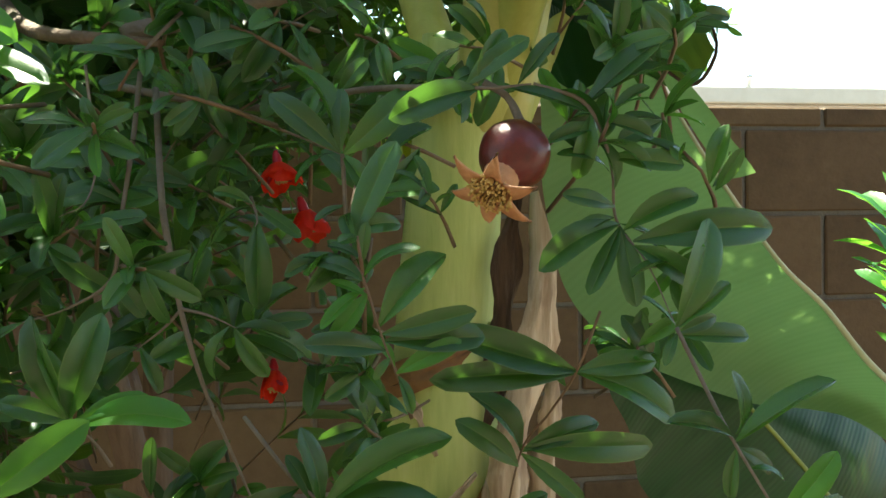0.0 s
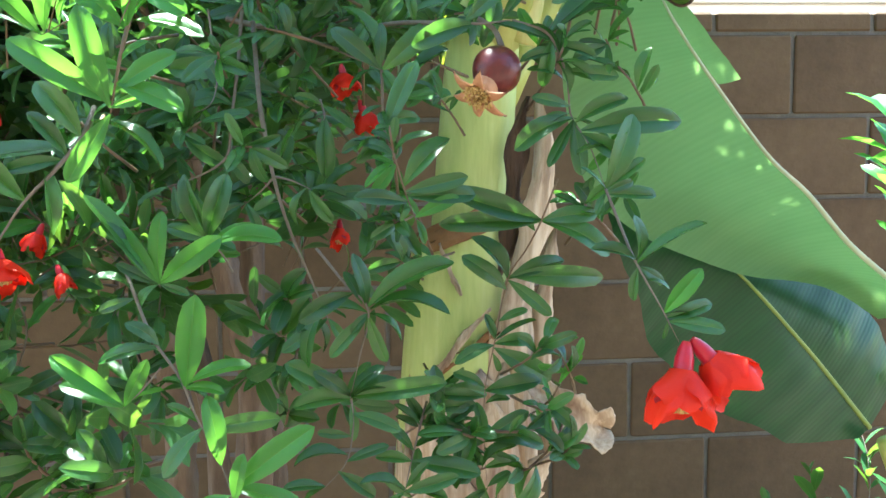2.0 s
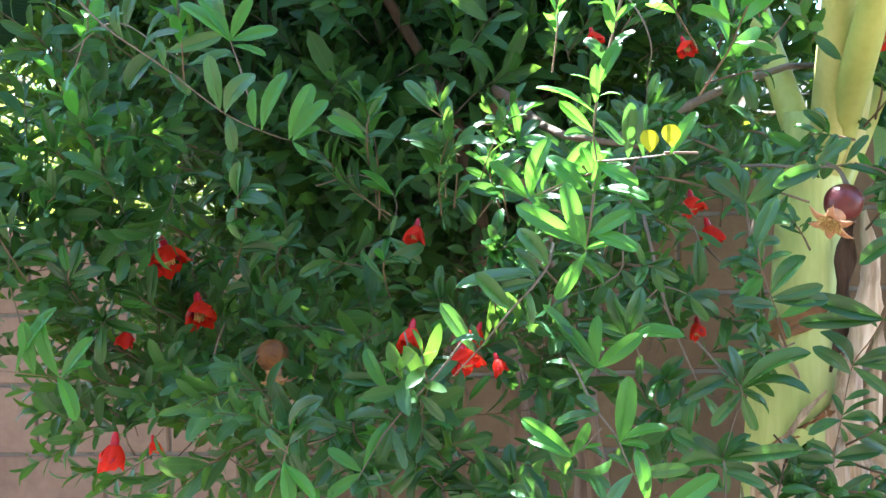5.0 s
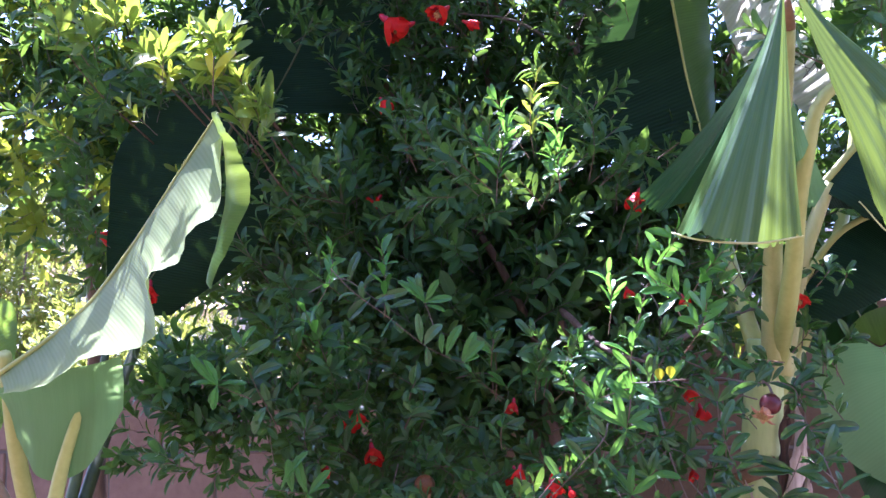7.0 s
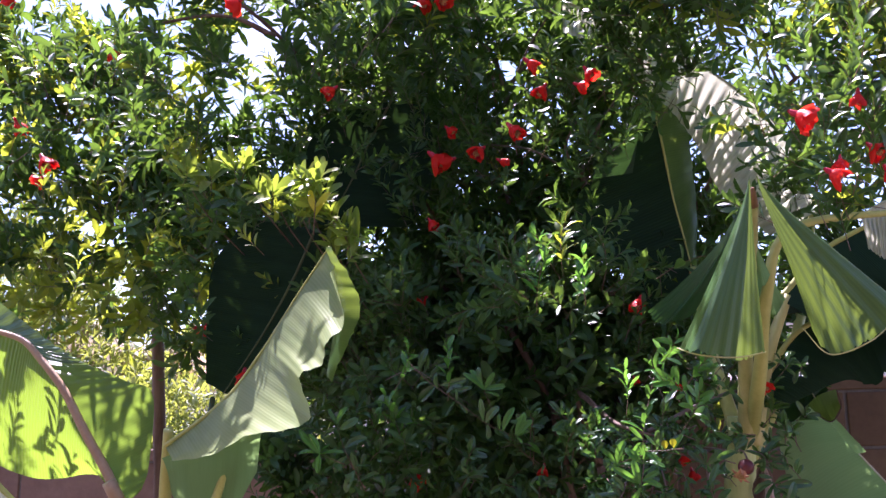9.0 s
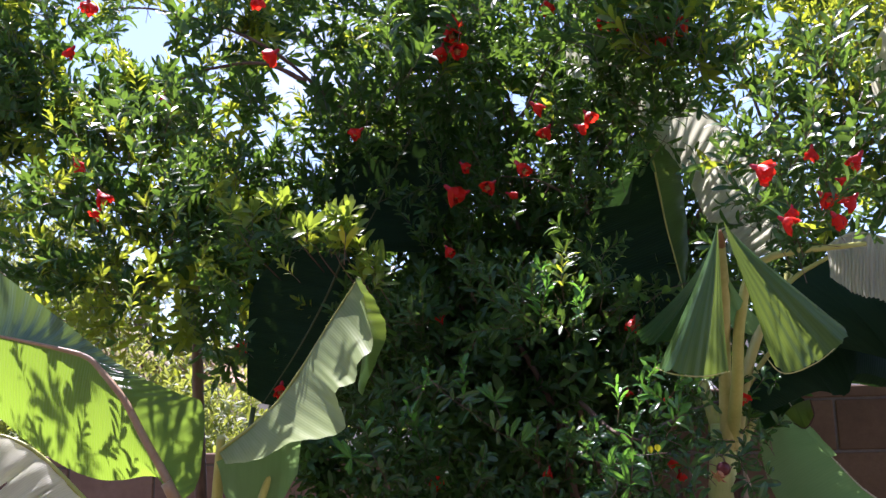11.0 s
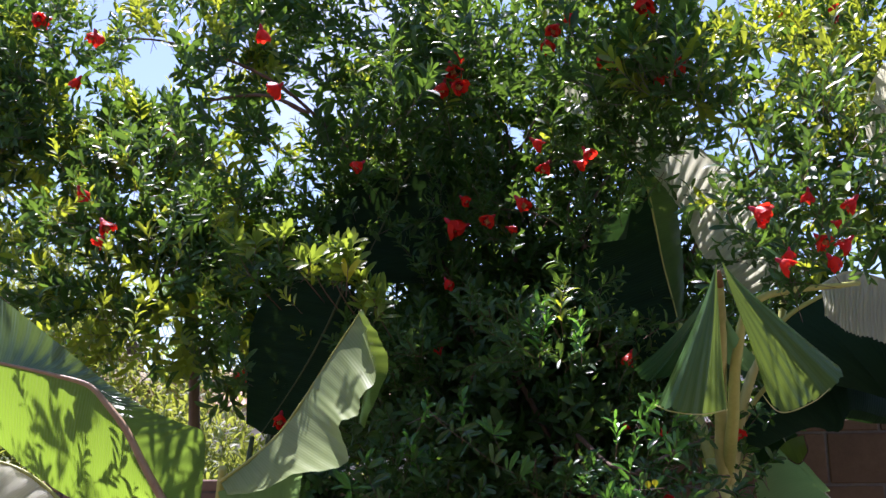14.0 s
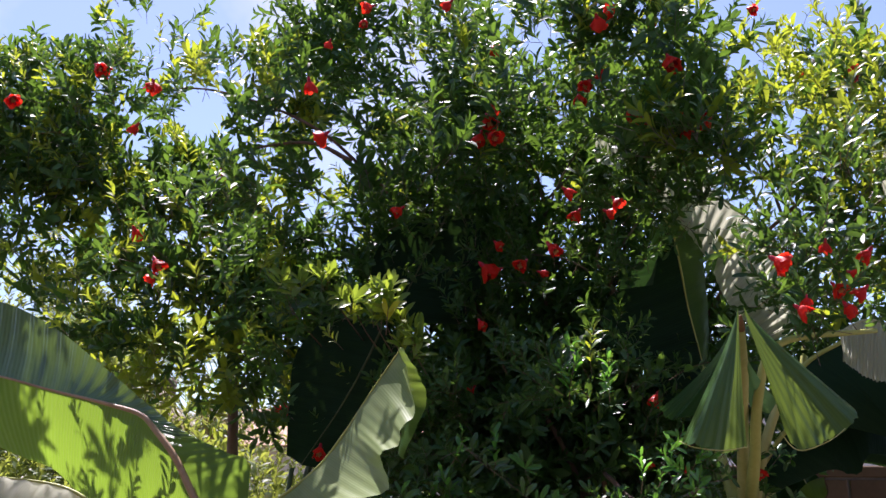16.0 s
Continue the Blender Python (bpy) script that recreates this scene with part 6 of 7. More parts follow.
# ---- fruit ----
def fruit(at, toward, radius, skin, crown_mat, label):
    """A round pomegranate with the open star of its calyx and the dried stamens in it."""
    bm = bmesh.new()
    bmesh.ops.create_uvsphere(bm, u_segments=28, v_segments=18, radius=radius)
    for vtx in bm.verts:
        a = math.atan2(vtx.co.y, vtx.co.x)
        k = 1 + 0.025 * math.cos(6 * a) * (1 - abs(vtx.co.z) / radius) + 0.02 * noise.noise(vtx.co * 60)
        vtx.co.x *= k
        vtx.co.y *= k
        if vtx.co.z > radius * 0.82:
            vtx.co.z += (vtx.co.z - radius * 0.82) * 1.2
    ob = on_tree(part("fruit", from_bm("fruit", bm, skin), label=label))
    q = Vector(toward).normalized().to_track_quat("Z", "Y")
    ob.matrix_basis = Matrix.LocRotScale(Vector(at), q, None)
    v, f = [], []
    r0 = radius * 0.52
    for p in range(6):
        a0 = p * math.pi / 3
        b = len(v)
        for i in range(6):
            t = i / 5
            half = (0.50 * (1 - t) ** 0.7) if i < 5 else 0.0
            rr = r0 + radius * 0.86 * t
            z = radius * (1.48 + 0.35 * t - 0.45 * t * t)
            for s in (-1, 0, 1):
                a = a0 + s * half * (r0 / rr) * 1.25
                rad = rr * (1 if s == 0 else 0.97)
                v.append((rad * math.cos(a), rad * math.sin(a), z + (0 if s == 0 else 0.05 * radius)))
        for i in range(5):
            for s in range(2):
                q2 = b + i * 3 + s
                f.append((q2, q2 + 1, q2 + 4, q2 + 3))
    # the tube below the star
    b = len(v)
    for i in range(3):
        for k in range(18):
            a = 2 * math.pi * k / 18
            rr = (radius * 0.55, r0 * 0.86, r0 * 1.05)[i]
            v.append((rr * math.cos(a), rr * math.sin(a), radius * (0.80, 1.15, 1.51)[i]))
    for i in range(2):
        for k in range(18):
            k2 = (k + 1) % 18
            f.append((b + i * 18 + k, b + i * 18 + k2, b + (i + 1) * 18 + k2, b + (i + 1) * 18 + k))
    cr = part("crown", mesh_of("fruit_crown", v, f, crown_mat), ob, "pointed orange-tan calyx lobes")
    mod = cr.modifiers.new("thick", "SOLIDIFY")
    mod.thickness = radius * 0.07
    rs, geos = random.Random(3), []
    for _ in range(130):
        a, r = rs.uniform(0, 6.28), r0 * math.sqrt(rs.random()) * 1.05
        p = Vector((r * math.cos(a), r * math.sin(a), radius * 1.32))
        q3 = p + Vector((math.cos(a) * .12, math.sin(a) * .12, rs.uniform(.25, .5))) * radius
        geos.append(tube_geo([p, p.lerp(q3, .7), q3], [radius * .018, radius * .018, radius * .05], 4, 4))
    sv, sf = joined(geos)
    part("stamen_tuft", mesh_of("dry_stamens", sv, sf, M_STAMEN), ob, "dry beige stamens")
    return ob


fruit((0.108, 0.426, 1.560), (-0.54, -0.50, -0.67), 0.0160, M_FRUIT, M_CROWN, "small glossy maroon pomegranate fruit")
on_tree(tube("twig", [(0.112, 0.43, 1.575), (0.108, 0.44, 1.588), (0.095, 0.45, 1.598)], [0.0022, 0.0018, 0.0018], M_TWIG, sides=6))
fruit((-0.455, 0.60, 1.42), (0.1, -0.2, -1), 0.018, M_BROWNFRUIT, M_CROWN, "withered brown pomegranate fruit")


# ---- banana plants ----
def banana_leaf(parent, rib, width, blade_mat, rib_mat=None, left=(20, 40), right=(20, 40), up=(0, 0, 1), rib_r=0.008, shape=None, label="", pleat=0.0007, tears=(), seed=1, n=80, m=12, shape_right=None):
    """A banana leaf: the midrib through the points rib, blades at both sides. left, right: the angle in degrees by which a
    half droops at the midrib, and by how much more it does at its edge. width: the half's full width."""
    rng = random.Random(seed)
    c = spline(rib, n)
    shape = shape or [0.25, 0.75, 0.95, 1.0, 0.97, 0.85, 0.6, 0.12]
    w_left, w_right = lerp_list(shape, n) * width, lerp_list(shape_right or shape, n) * width
    upv = Vector(up).normalized()
    geos_v, geos_f, uvs = [], [], []
    length = sum((c[i + 1] - c[i]).length for i in range(n - 1))
    for side, (a0, a1) in ((1, left), (-1, right)):
        b = len(geos_v)
        ph = rng.uniform(0, 6)
        w = w_left if side > 0 else w_right
        for i in range(n):
            t = (c[min(i + 1, n - 1)] - c[max(i - 1, 0)]).normalized()
            lat = upv.cross(t)
            if lat.length < 1e-3:
                lat = t.orthogonal()
            lat.normalize()
            nrm = t.cross(lat).normalized()
            lat = lat * side
            s = i / (n - 1)
            p = c[i].copy()
            ww = w[i] * (1 + 0.05 * math.sin(9 * s + ph) + 0.03 * math.sin(23 * s + ph * 2))
            for td in tears:
                if abs(s - td) < 0.008:
                    ww *= 0.35
            for j in range(m + 1):
                u = j / m
                ang = radians(a0 + a1 * u + 7 * math.sin(7 * s + ph + 2 * u))
                if j:
                    p = p + (lat * math.cos(ang) - nrm * math.sin(ang) + t * 0.18 * (1 - u)) * (ww / m)
                q = p + nrm * (pleat * (math.sin(i * 0.9 + ph) + 0.5 * math.sin(i * 0.37)) * (0.2 + u))
                geos_v.append(q)
                uvs.append((s * length / 0.5, 0.5 + side * u * 0.5))
        for i in range(n - 1):
            for j in range(m):
                q = b + i * (m + 1) + j
                quad = (q, q + 1, q + m + 2, q + m + 1)
                geos_f.append(quad if side < 0 else quad[::-1])
    blade = part("leaf", mesh_of("banana_leaf", geos_v, geos_f, blade_mat, uv=uvs), parent, label)
    rr = [rib_r, rib_r * 0.85, rib_r * 0.6, rib_r * 0.25]
    rv, rf = tube_geo(rib, rr, 8, n // 2)
    part("midrib", mesh_of("midrib", rv, rf, rib_mat or M_RIB), blade)
    return blade


def fan_flap(parent, apex, edge, mat, label="", folds=7, depth=0.012, n=56, m=20, seed=1, flare=1.75):
    """A torn half blade that hangs from its apex and flares to the edge points, with soft pleats."""
    rng = random.Random(seed)
    e = spline(edge, n)
    a = Vector(apex)
    mid = (Vector(edge[0]) + Vector(edge[-1])) / 2
    nrm = (Vector(edge[-1]) - Vector(edge[0])).cross(a - mid).normalized()
    v, f, uv = [], [], []
    ph = rng.uniform(0, 6)
    for i in range(n):
        s = i / (n - 1)
        for j in range(m + 1):
            u = j / m
            way = e[i] - a
            p = a + Vector((way.x * u ** flare, way.y * u ** flare, way.z * u ** 0.84)) + nrm * (0.012 * math.sin(math.pi * u))
            p = p + nrm * depth * u ** 1.3 * (math.sin(folds * 2.1 * math.pi * s ** 1.3 + ph) + 0.45 * math.sin(folds * 9.4 * s + 2 * ph) * u + 0.10 * math.sin(60 * s + ph)) * 0.6
            if j == m:
                p = p + (e[i] - a).normalized() * rng.uniform(-0.004, 0.004)
            v.append(p)
            uv.append((s * 0.5, u))
    for i in range(n - 1):
        for j in range(m):
            q = i * (m + 1) + j
            f.append((q, q + 1, q + m + 2, q + m + 1))
    return part("leaf", mesh_of("hanging_leaf", v, f, mat, uv=uv), parent, label)


def drape(parent, top, bottom, mat, label="", bulge=0.015, pleat=0.004, seed=1, n=90, m=18, rib_mat=None, ridge=0.0):
    """A half blade that hangs from its midrib, between the rib's line and the free edge."""
    rng = random.Random(seed)
    a, b = spline(top, n), spline(bottom, n)
    v, f, uv = [], [], []
    ph = rng.uniform(0, 6)
    for i in range(n):
        s = i / (n - 1)
        way = b[i] - a[i]
        nrm = (a[min(i + 1, n - 1)] - a[max(i - 1, 0)]).cross(way).normalized()
        for j in range(m + 1):
            u = j / m
            fold = pleat * (math.sin(15 * s + ph) + 0.45 * math.sin(41 * s + 2 * ph) + 0.22 * math.sin(110 * s)) * (0.25 + 0.75 * u)
            v.append(a[i] + way * u + nrm * (bulge * math.sin(math.pi * u) + fold + ridge * math.sin(math.pi * n / 4 * s) * min(1.0, 4 * u)))
            uv.append((s * 1.1, 0.5 + 0.5 * u))
    for i in range(n - 1):
        for j in range(m):
            q = i * (m + 1) + j
            f.append((q, q + 1, q + m + 2, q + m + 1))
    blade = part("leaf", mesh_of("hanging_leaf", v, f, mat, uv=uv), parent, label)
    if rib_mat:
        rv, rf = tube_geo(top, [0.012, 0.010, 0.007, 0.004, 0.003], 8, 60) if rib_mat is M_RIB_RED else tube_geo(top, [0.0045, 0.003, 0.0015], 8, 40)
        part("midrib", mesh_of("midrib", rv, rf, rib_mat), blade)
    return blade


def plant_parts(root):
    """Parts were modelled in world places: undo the root's own place."""
    for o in root.children:
        o.matrix_parent_inverse = Matrix.Translation(-root.location)


# the plant behind the fruit
B1 = thing("banana_plant", "banana plant with yellow-green stem, dry sheaths and drooping leaves", "banana plant", (0.10, 0.72, 0), "banana plants")
tube("pseudostem", [(0.09, 0.74, -0.02), (0.105, 0.72, 0.7), (0.114, 0.70, 1.2), (0.123, 0.693, 1.45), (0.138, 0.675, 1.66)], [0.075, 0.062, 0.048, 0.036, 0.031], M_STEM, B1, 24, "smooth yellow-green stem of leaf sheaths", 40)


def sheath(name, parent, axis, radii, a0, a1, z_tilt, mat, label="", seed=1, power=3, ragged=0.01):
    """A piece of leaf sheath that wraps part of the stem, with a slanting, ragged top."""
    rng = random.Random(seed)
    n, m = 22, 14
    c = spline(axis, n)
    r = lerp_list(radii, n)
    v, f = [], []
    for i in range(n):
        for j in range(m + 1):
            s = j / m
            a = radians(a0 + (a1 - a0) * s)
            lift = (z_tilt * (s - 0.5) + rng.uniform(-ragged, ragged)) * (i / (n - 1)) ** power
            rr = r[i] * (1 + 0.03 * math.sin(11 * s + i * .2))
            v.append((c[i].x + rr * math.cos(a), c[i].y + rr * math.sin(a), c[i].z + lift))
    for i in range(n - 1):
        for j in range(m):
            q = i * (m + 1) + j
            f.append((q, q + 1, q + m + 2, q + m + 1))
    ob = part(name, mesh_of(name, v, f, mat), parent, label)
    mod = ob.modifiers.new("thick", "SOLIDIFY")
    mod.thickness, mod.offset = 0.003, 1.0
    return ob


sheath("leaf_sheath", B1, [(0.10, 0.72, 0.5), (0.107, 0.71, 1.1), (0.112, 0.70, 1.30), (0.115, 0.697, 1.432)], [0.072, 0.060, 0.055, 0.045], 150, 318, 0.05, M_STEM, "yellow-green outer sheath with brown rim", 3)
sheath("leaf_sheath", B1, [(0.1145, 0.697, 1.412), (0.1152, 0.697, 1.425), (0.116, 0.697, 1.436)], [0.0475, 0.0466, 0.0455], 150, 300, 0.05, M_PETIOLE_END, "withered brown rim", 4, power=0, ragged=0.0012)
sheath("leaf_sheath", B1, [(0.108, 0.708, 0.6), (0.114, 0.70, 1.20), (0.116, 0.697, 1.345)], [0.072, 0.061, 0.0555], 228, 350, 0.075, M_STEM, "yellow-green outer sheath with brown rim", 8)
sheath("leaf_sheath", B1, [(0.1155, 0.697, 1.335), (0.1165, 0.697, 1.347)], [0.0568, 0.0560], 228, 350, 0.075, M_PETIOLE_END, "withered brown rim", 9, power=0, ragged=0.0012)
sheath("leaf_sheath", B1, [(0.112, 0.705, 0.8), (0.117, 0.70, 1.22), (0.121, 0.697, 1.38)], [0.074, 0.064, 0.0570], 280, 372, 0.060, M_SHEATH, "tan dry sheath", 12, ragged=0.010)
sheath("leaf_sheath", B1, [(0.10, 0.72, 0.3), (0.11, 0.71, 0.9), (0.117, 0.70, 1.24), (0.119, 0.697, 1.305)], [0.080, 0.070, 0.0645, 0.0625], 205, 360, 0.03, M_SHEATH, "peeling tan sheath", 5, ragged=0.014)
sheath("leaf_sheath", B1, [(0.10, 0.72, 0.3), (0.11, 0.71, 0.8), (0.117, 0.70, 1.10), (0.119, 0.697, 1.215)], [0.084, 0.076, 0.070, 0.067], 175, 300, -0.06, M_SHEATH, "peeling tan sheath", 6, ragged=0.014)
# dry strips along the stem; the second one paints the dark gap beside it
HIGH_STRIPS = [
    ([(0.178, 0.640, 1.553), (0.186, 0.636, 1.512), (0.180, 0.634, 1.470), (0.173, 0.632, 1.427), (0.160, 0.630, 1.384), (0.156, 0.628, 1.333), (0.165, 0.63, 1.20)], 0.014, 0.010),
    ([(0.170, 0.650, 1.552), (0.161, 0.650, 1.519), (0.157, 0.650, 1.470), (0.152, 0.648, 1.427), (0.140, 0.645, 1.384)], 0.010, 0.003),
    ([(0.196, 0.655, 1.44), (0.190, 0.650, 1.39), (0.184, 0.645, 1.33), (0.190, 0.65, 1.22)], 0.009, 0.010),
    ([(0.160, 0.625, 1.305), (0.178, 0.612, 1.292), (0.194, 0.602, 1.278), (0.208, 0.600, 1.270), (0.220, 0.605, 1.265), (0.228, 0.612, 1.262)], 0.017, -0.012)]
LOW_STRIPS = [
    ([(0.132, 0.632, 1.367), (0.110, 0.634, 1.342), (0.088, 0.640, 1.312), (0.076, 0.648, 1.298)], 0.0035, 0.003),
    ([(0.190, 0.628, 1.242), (0.172, 0.622, 1.213), (0.164, 0.620, 1.183), (0.160, 0.625, 1.05)], 0.012, 0.008),
    ([(0.089, 0.648, 1.424), (0.096, 0.646, 1.405), (0.107, 0.642, 1.378)], 0.0022, 0.001),
    ([(0.082, 0.636, 1.290), (0.078, 0.630, 1.25), (0.084, 0.628, 1.17), (0.088, 0.635, 1.05)], 0.009, 0.007),
    ([(0.128, 0.628, 1.300), (0.136, 0.622, 1.26), (0.130, 0.620, 1.20), (0.132, 0.622, 1.12)], 0.010, 0.008)]
for k, (pts, wd, curl) in enumerate(HIGH_STRIPS + LOW_STRIPS):
    n, mm = 34, 8
    cc = spline(pts, n)
    v, f = [], []
    srng = random.Random(60 + k)
    for i in range(n):
        t = (cc[min(i + 1, n - 1)] - cc[max(i - 1, 0)]).normalized()
        lat = t.cross(Vector((0.25, -1, 0.1))).normalized()
        nn = lat.cross(t)
        ww = wd * (0.95 + 0.22 * math.sin(i * .55 + k * 2) + srng.uniform(-.12, .12)) * min(1.0, 0.06 + (n - 1 - i) * 0.12, 0.06 + i * 0.10)
        for j in range(mm + 1):
            s = j / mm * 2 - 1
            v.append(cc[i] + lat * ww * s + nn * (-curl * s * s * (1 + 0.4 * math.sin(i * .4 + k)) + 0.0016 * math.sin(i * .35 + s * 9 + k) + 0.0008 * math.sin(s * 17 + k)))
    for i in range(n - 1):
        for j in range(mm):
            q = i * (mm + 1) + j
            f.append((q, q + 1, q + mm + 2, q + mm + 1))
    # strip 1 is dark in place of the shade in the gap
    o = part("dry_sheath", mesh_of("dry_sheath", v, f, M_SHEATH if k != 1 else M_GAP_RIM_DARK), B1, "papery tan dry sheath strip, the dark one painted as a gap")
    mod = o.modifiers.new("thick", "SOLIDIFY")
    mod.thickness = 0.0012
# petioles
tube("petiole", [(0.145, 0.67, 1.60), (0.135, 0.50, 1.80), (0.12, 0.25, 1.94), (0.10, 0.06, 1.985), (0.0975, 0.020, 2.001)], [0.020, 0.015, 0.013, 0.0115, 0.0095], M_PETIOLE, B1, 10, "yellow petiole", 26)
tube("petiole", [(0.155, 0.67, 1.62), (0.160, 0.50, 1.75), (0.165, 0.36, 1.90), (0.22, 0.34, 2.02), (0.46, 0.42, 2.06)], [0.018, 0.015, 0.012, 0.009, 0.006], M_RIB, B1, 10, "", 24)
tube("petiole", [(0.16, 0.67, 1.60), (0.20, 0.66, 1.78), (0.26, 0.68, 1.93)], [0.020, 0.015, 0.011], M_PETIOLE, B1, 10, "", 20)
tube("petiole", [(0.14, 0.68, 1.58), (0.10, 0.80, 1.80), (0.085, 1.0, 2.05)], [0.018, 0.014, 0.011], M_RIB, B1, 10, "", 20)
# the leaf that is folded like a tent
fan_flap(B1, (0.092, -0.006, 2.046), [(-0.043, -0.02, 1.766), (-0.015, -0.075, 1.750), (0.037, -0.09, 1.743), (0.087, -0.06, 1.752)], M_B_MID, "drooping green banana leaf half with pale edge", 1.1, 0.026, seed=2, flare=1.08)
# back flap in the darker blade: its shade is put into the colour
fan_flap(B1, (0.082, 0.030, 2.022), [(-0.066, 0.31, 1.864), (-0.050, 0.28, 1.834), (0.000, 0.22, 1.842)], M_B_GLOSS, "", 1.5, 0.010, seed=3, flare=1.7)
fan_flap(B1, (0.103, -0.006, 2.046), [(0.150, -0.03, 1.790), (0.182, -0.055, 1.746), (0.239, -0.06, 1.762), (0.290, -0.02, 1.797), (0.312, 0.05, 1.840)], M_B_MID, "drooping green banana leaf half with pale edge", 1.3, 0.030, seed=4, flare=1.08)
fan_flap(B1, (0.106, 0.12, 1.985), [(0.166, 0.58, 1.894), (0.2, 0.58, 1.879), (0.238, 0.58, 1.902)], M_B_PALE, "inner side of the folded leaf", 1.0, 0.010, seed=5, flare=1.1)
tube("leaf_edge", [(-0.043, -0.022, 1.765), (-0.015, -0.077, 1.749), (0.037, -0.092, 1.742), (0.087, -0.062, 1.751)], [0.0010, 0.0014, 0.0010], M_PETIOLE, B1, 5, "thin yellowing edge", 30)
tube("leaf_edge", [(0.150, -0.032, 1.789), (0.182, -0.057, 1.745), (0.239, -0.062, 1.761), (0.290, -0.022, 1.796)], [0.0008, 0.0012, 0.0008], M_PETIOLE, B1, 5, "thin yellowing edge", 30)
tube("petiole_tip", [(0.0975, 0.020, 2.000), (0.097, 0.008, 2.014), (0.097, 0.002, 2.028)], [0.0096, 0.0070, 0.0025], M_PETIOLE_END, B1, 9, "withered brown end of the petiole", 8)
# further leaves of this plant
banana_leaf(B1, [(0.24, 0.68, 1.92), (0.38, 0.69, 2.05), (0.58, 0.67, 2.09), (0.92, 0.62, 1.92)], 0.34, M_B_SHADE, left=(15, 30), right=(50, 35), shape_right=[0.3, 0.9, 1.15, 1.2, 1.15, 1.0, 0.7, 0.2], label="broad banana leaf with shade painted dark green", seed=6)
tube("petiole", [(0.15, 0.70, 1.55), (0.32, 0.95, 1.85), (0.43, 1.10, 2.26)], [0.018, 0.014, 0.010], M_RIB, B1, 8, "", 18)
banana_leaf(B1, [(0.17, 0.69, 1.70), (0.30, 0.76, 1.86), (0.48, 0.82, 1.89), (0.72, 0.86, 1.76)], 0.19, M_B_SHADE, left=(35, 30), right=(40, 35), shape=[0.3, 0.7, 0.9, 1.0, 0.9, 0.7, 0.5, 0.2], label="drooping banana leaf, shade painted dark, with a curled pale tip", seed=18)
drape(B1, [(0.19, 0.80, 1.82), (0.25, 0.86, 1.79), (0.335, 0.87, 1.755), (0.372, 0.87, 1.722)], [(0.215, 0.80, 1.665), (0.250, 0.79, 1.642), (0.290, 0.80, 1.662), (0.312, 0.82, 1.687)], M_B_GLOSS, "drooping dark banana leaf with a curled tip", 0.012, 0.002, 21, 40, 10)
drape(B1, [(0.310, 0.82, 1.687), (0.337, 0.81, 1.709), (0.375, 0.81, 1.721)], [(0.325, 0.785, 1.661), (0.352, 0.78, 1.647), (0.379, 0.795, 1.679)], M_B_MID, "curled pale green leaf tip with a brown rim", 0.008, 0.001, 22, 24, 8)
tube("leaf_edge", [(0.325, 0.783, 1.660), (0.352, 0.778, 1.646), (0.379, 0.793, 1.678), (0.376, 0.808, 1.720)], [0.0014, 0.0018, 0.0012], M_GAP_RIM_DARK, B1, 5, "withered brown rim", 24)
# one half in painted shade, the other in the lighter blade colour
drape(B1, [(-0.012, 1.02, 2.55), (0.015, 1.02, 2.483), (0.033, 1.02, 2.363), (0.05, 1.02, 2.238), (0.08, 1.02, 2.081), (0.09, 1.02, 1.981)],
      [(-0.041, 0.98, 2.487), (-0.105, 0.98, 2.36), (-0.205, 0.98, 2.264), (-0.207, 0.98, 2.135), (-0.086, 0.98, 2.046), (-0.027, 0.98, 1.941)], M_B_SHADE, "upright banana leaf with shade painted into its dark half", 0.012, 0.003, 8, 70, 16, M_RIB)
drape(B1, [(-0.012, 1.02, 2.55), (0.015, 1.02, 2.483), (0.033, 1.02, 2.363), (0.05, 1.02, 2.238), (0.08, 1.02, 2.081), (0.09, 1.02, 1.981)],
      [(0.038, 1.06, 2.576), (0.088, 1.06, 2.507), (0.108, 1.06, 2.384), (0.109, 1.06, 2.287), (0.108, 1.06, 2.149), (0.103, 1.06, 2.014)], M_B_MID, "narrow half of the upright leaf in a lighter, sunlit colour", 0.006, 0.004, 19, 70, 8, None)
# dark glossy blade stands in for the shade on this grey-green flap
drape(B1, [(-0.033, 0.95, 2.451), (-0.043, 0.95, 2.387), (-0.059, 0.95, 2.309)],
      [(-0.09, 0.9, 2.393), (-0.136, 0.9, 2.343), (-0.166, 0.9, 2.288)], M_B_GLOSS, "curled banana leaf flap, its shade painted with the dark blade", 0.008, 0.002, 15, 24, 8, None)
# leaves in full sun, painted cream
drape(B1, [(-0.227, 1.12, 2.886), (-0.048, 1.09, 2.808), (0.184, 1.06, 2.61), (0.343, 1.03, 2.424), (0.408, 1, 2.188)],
      [(-0.229, 1.06, 2.77), (-0.074, 1.03, 2.662), (0.092, 1, 2.433), (0.168, 0.97, 2.247), (0.275, 0.94, 2.118)], M_B_SUN_CREAM, "tall banana leaf with full sun painted cream", 0.012, 0.004, 9, 240, 16, M_RIB_PALE, 0.0030)
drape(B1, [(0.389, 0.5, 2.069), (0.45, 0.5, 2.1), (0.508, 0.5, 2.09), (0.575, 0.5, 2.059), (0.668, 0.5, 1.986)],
      [(0.371, 0.4, 1.986), (0.414, 0.4, 1.947), (0.468, 0.4, 1.929), (0.531, 0.4, 1.887), (0.619, 0.4, 1.82)], M_B_SUN_CREAM, "striped banana leaf with sunlight painted cream", 0.01, 0.004, 7, 200, 12, M_RIB_PALE, 0.0028)
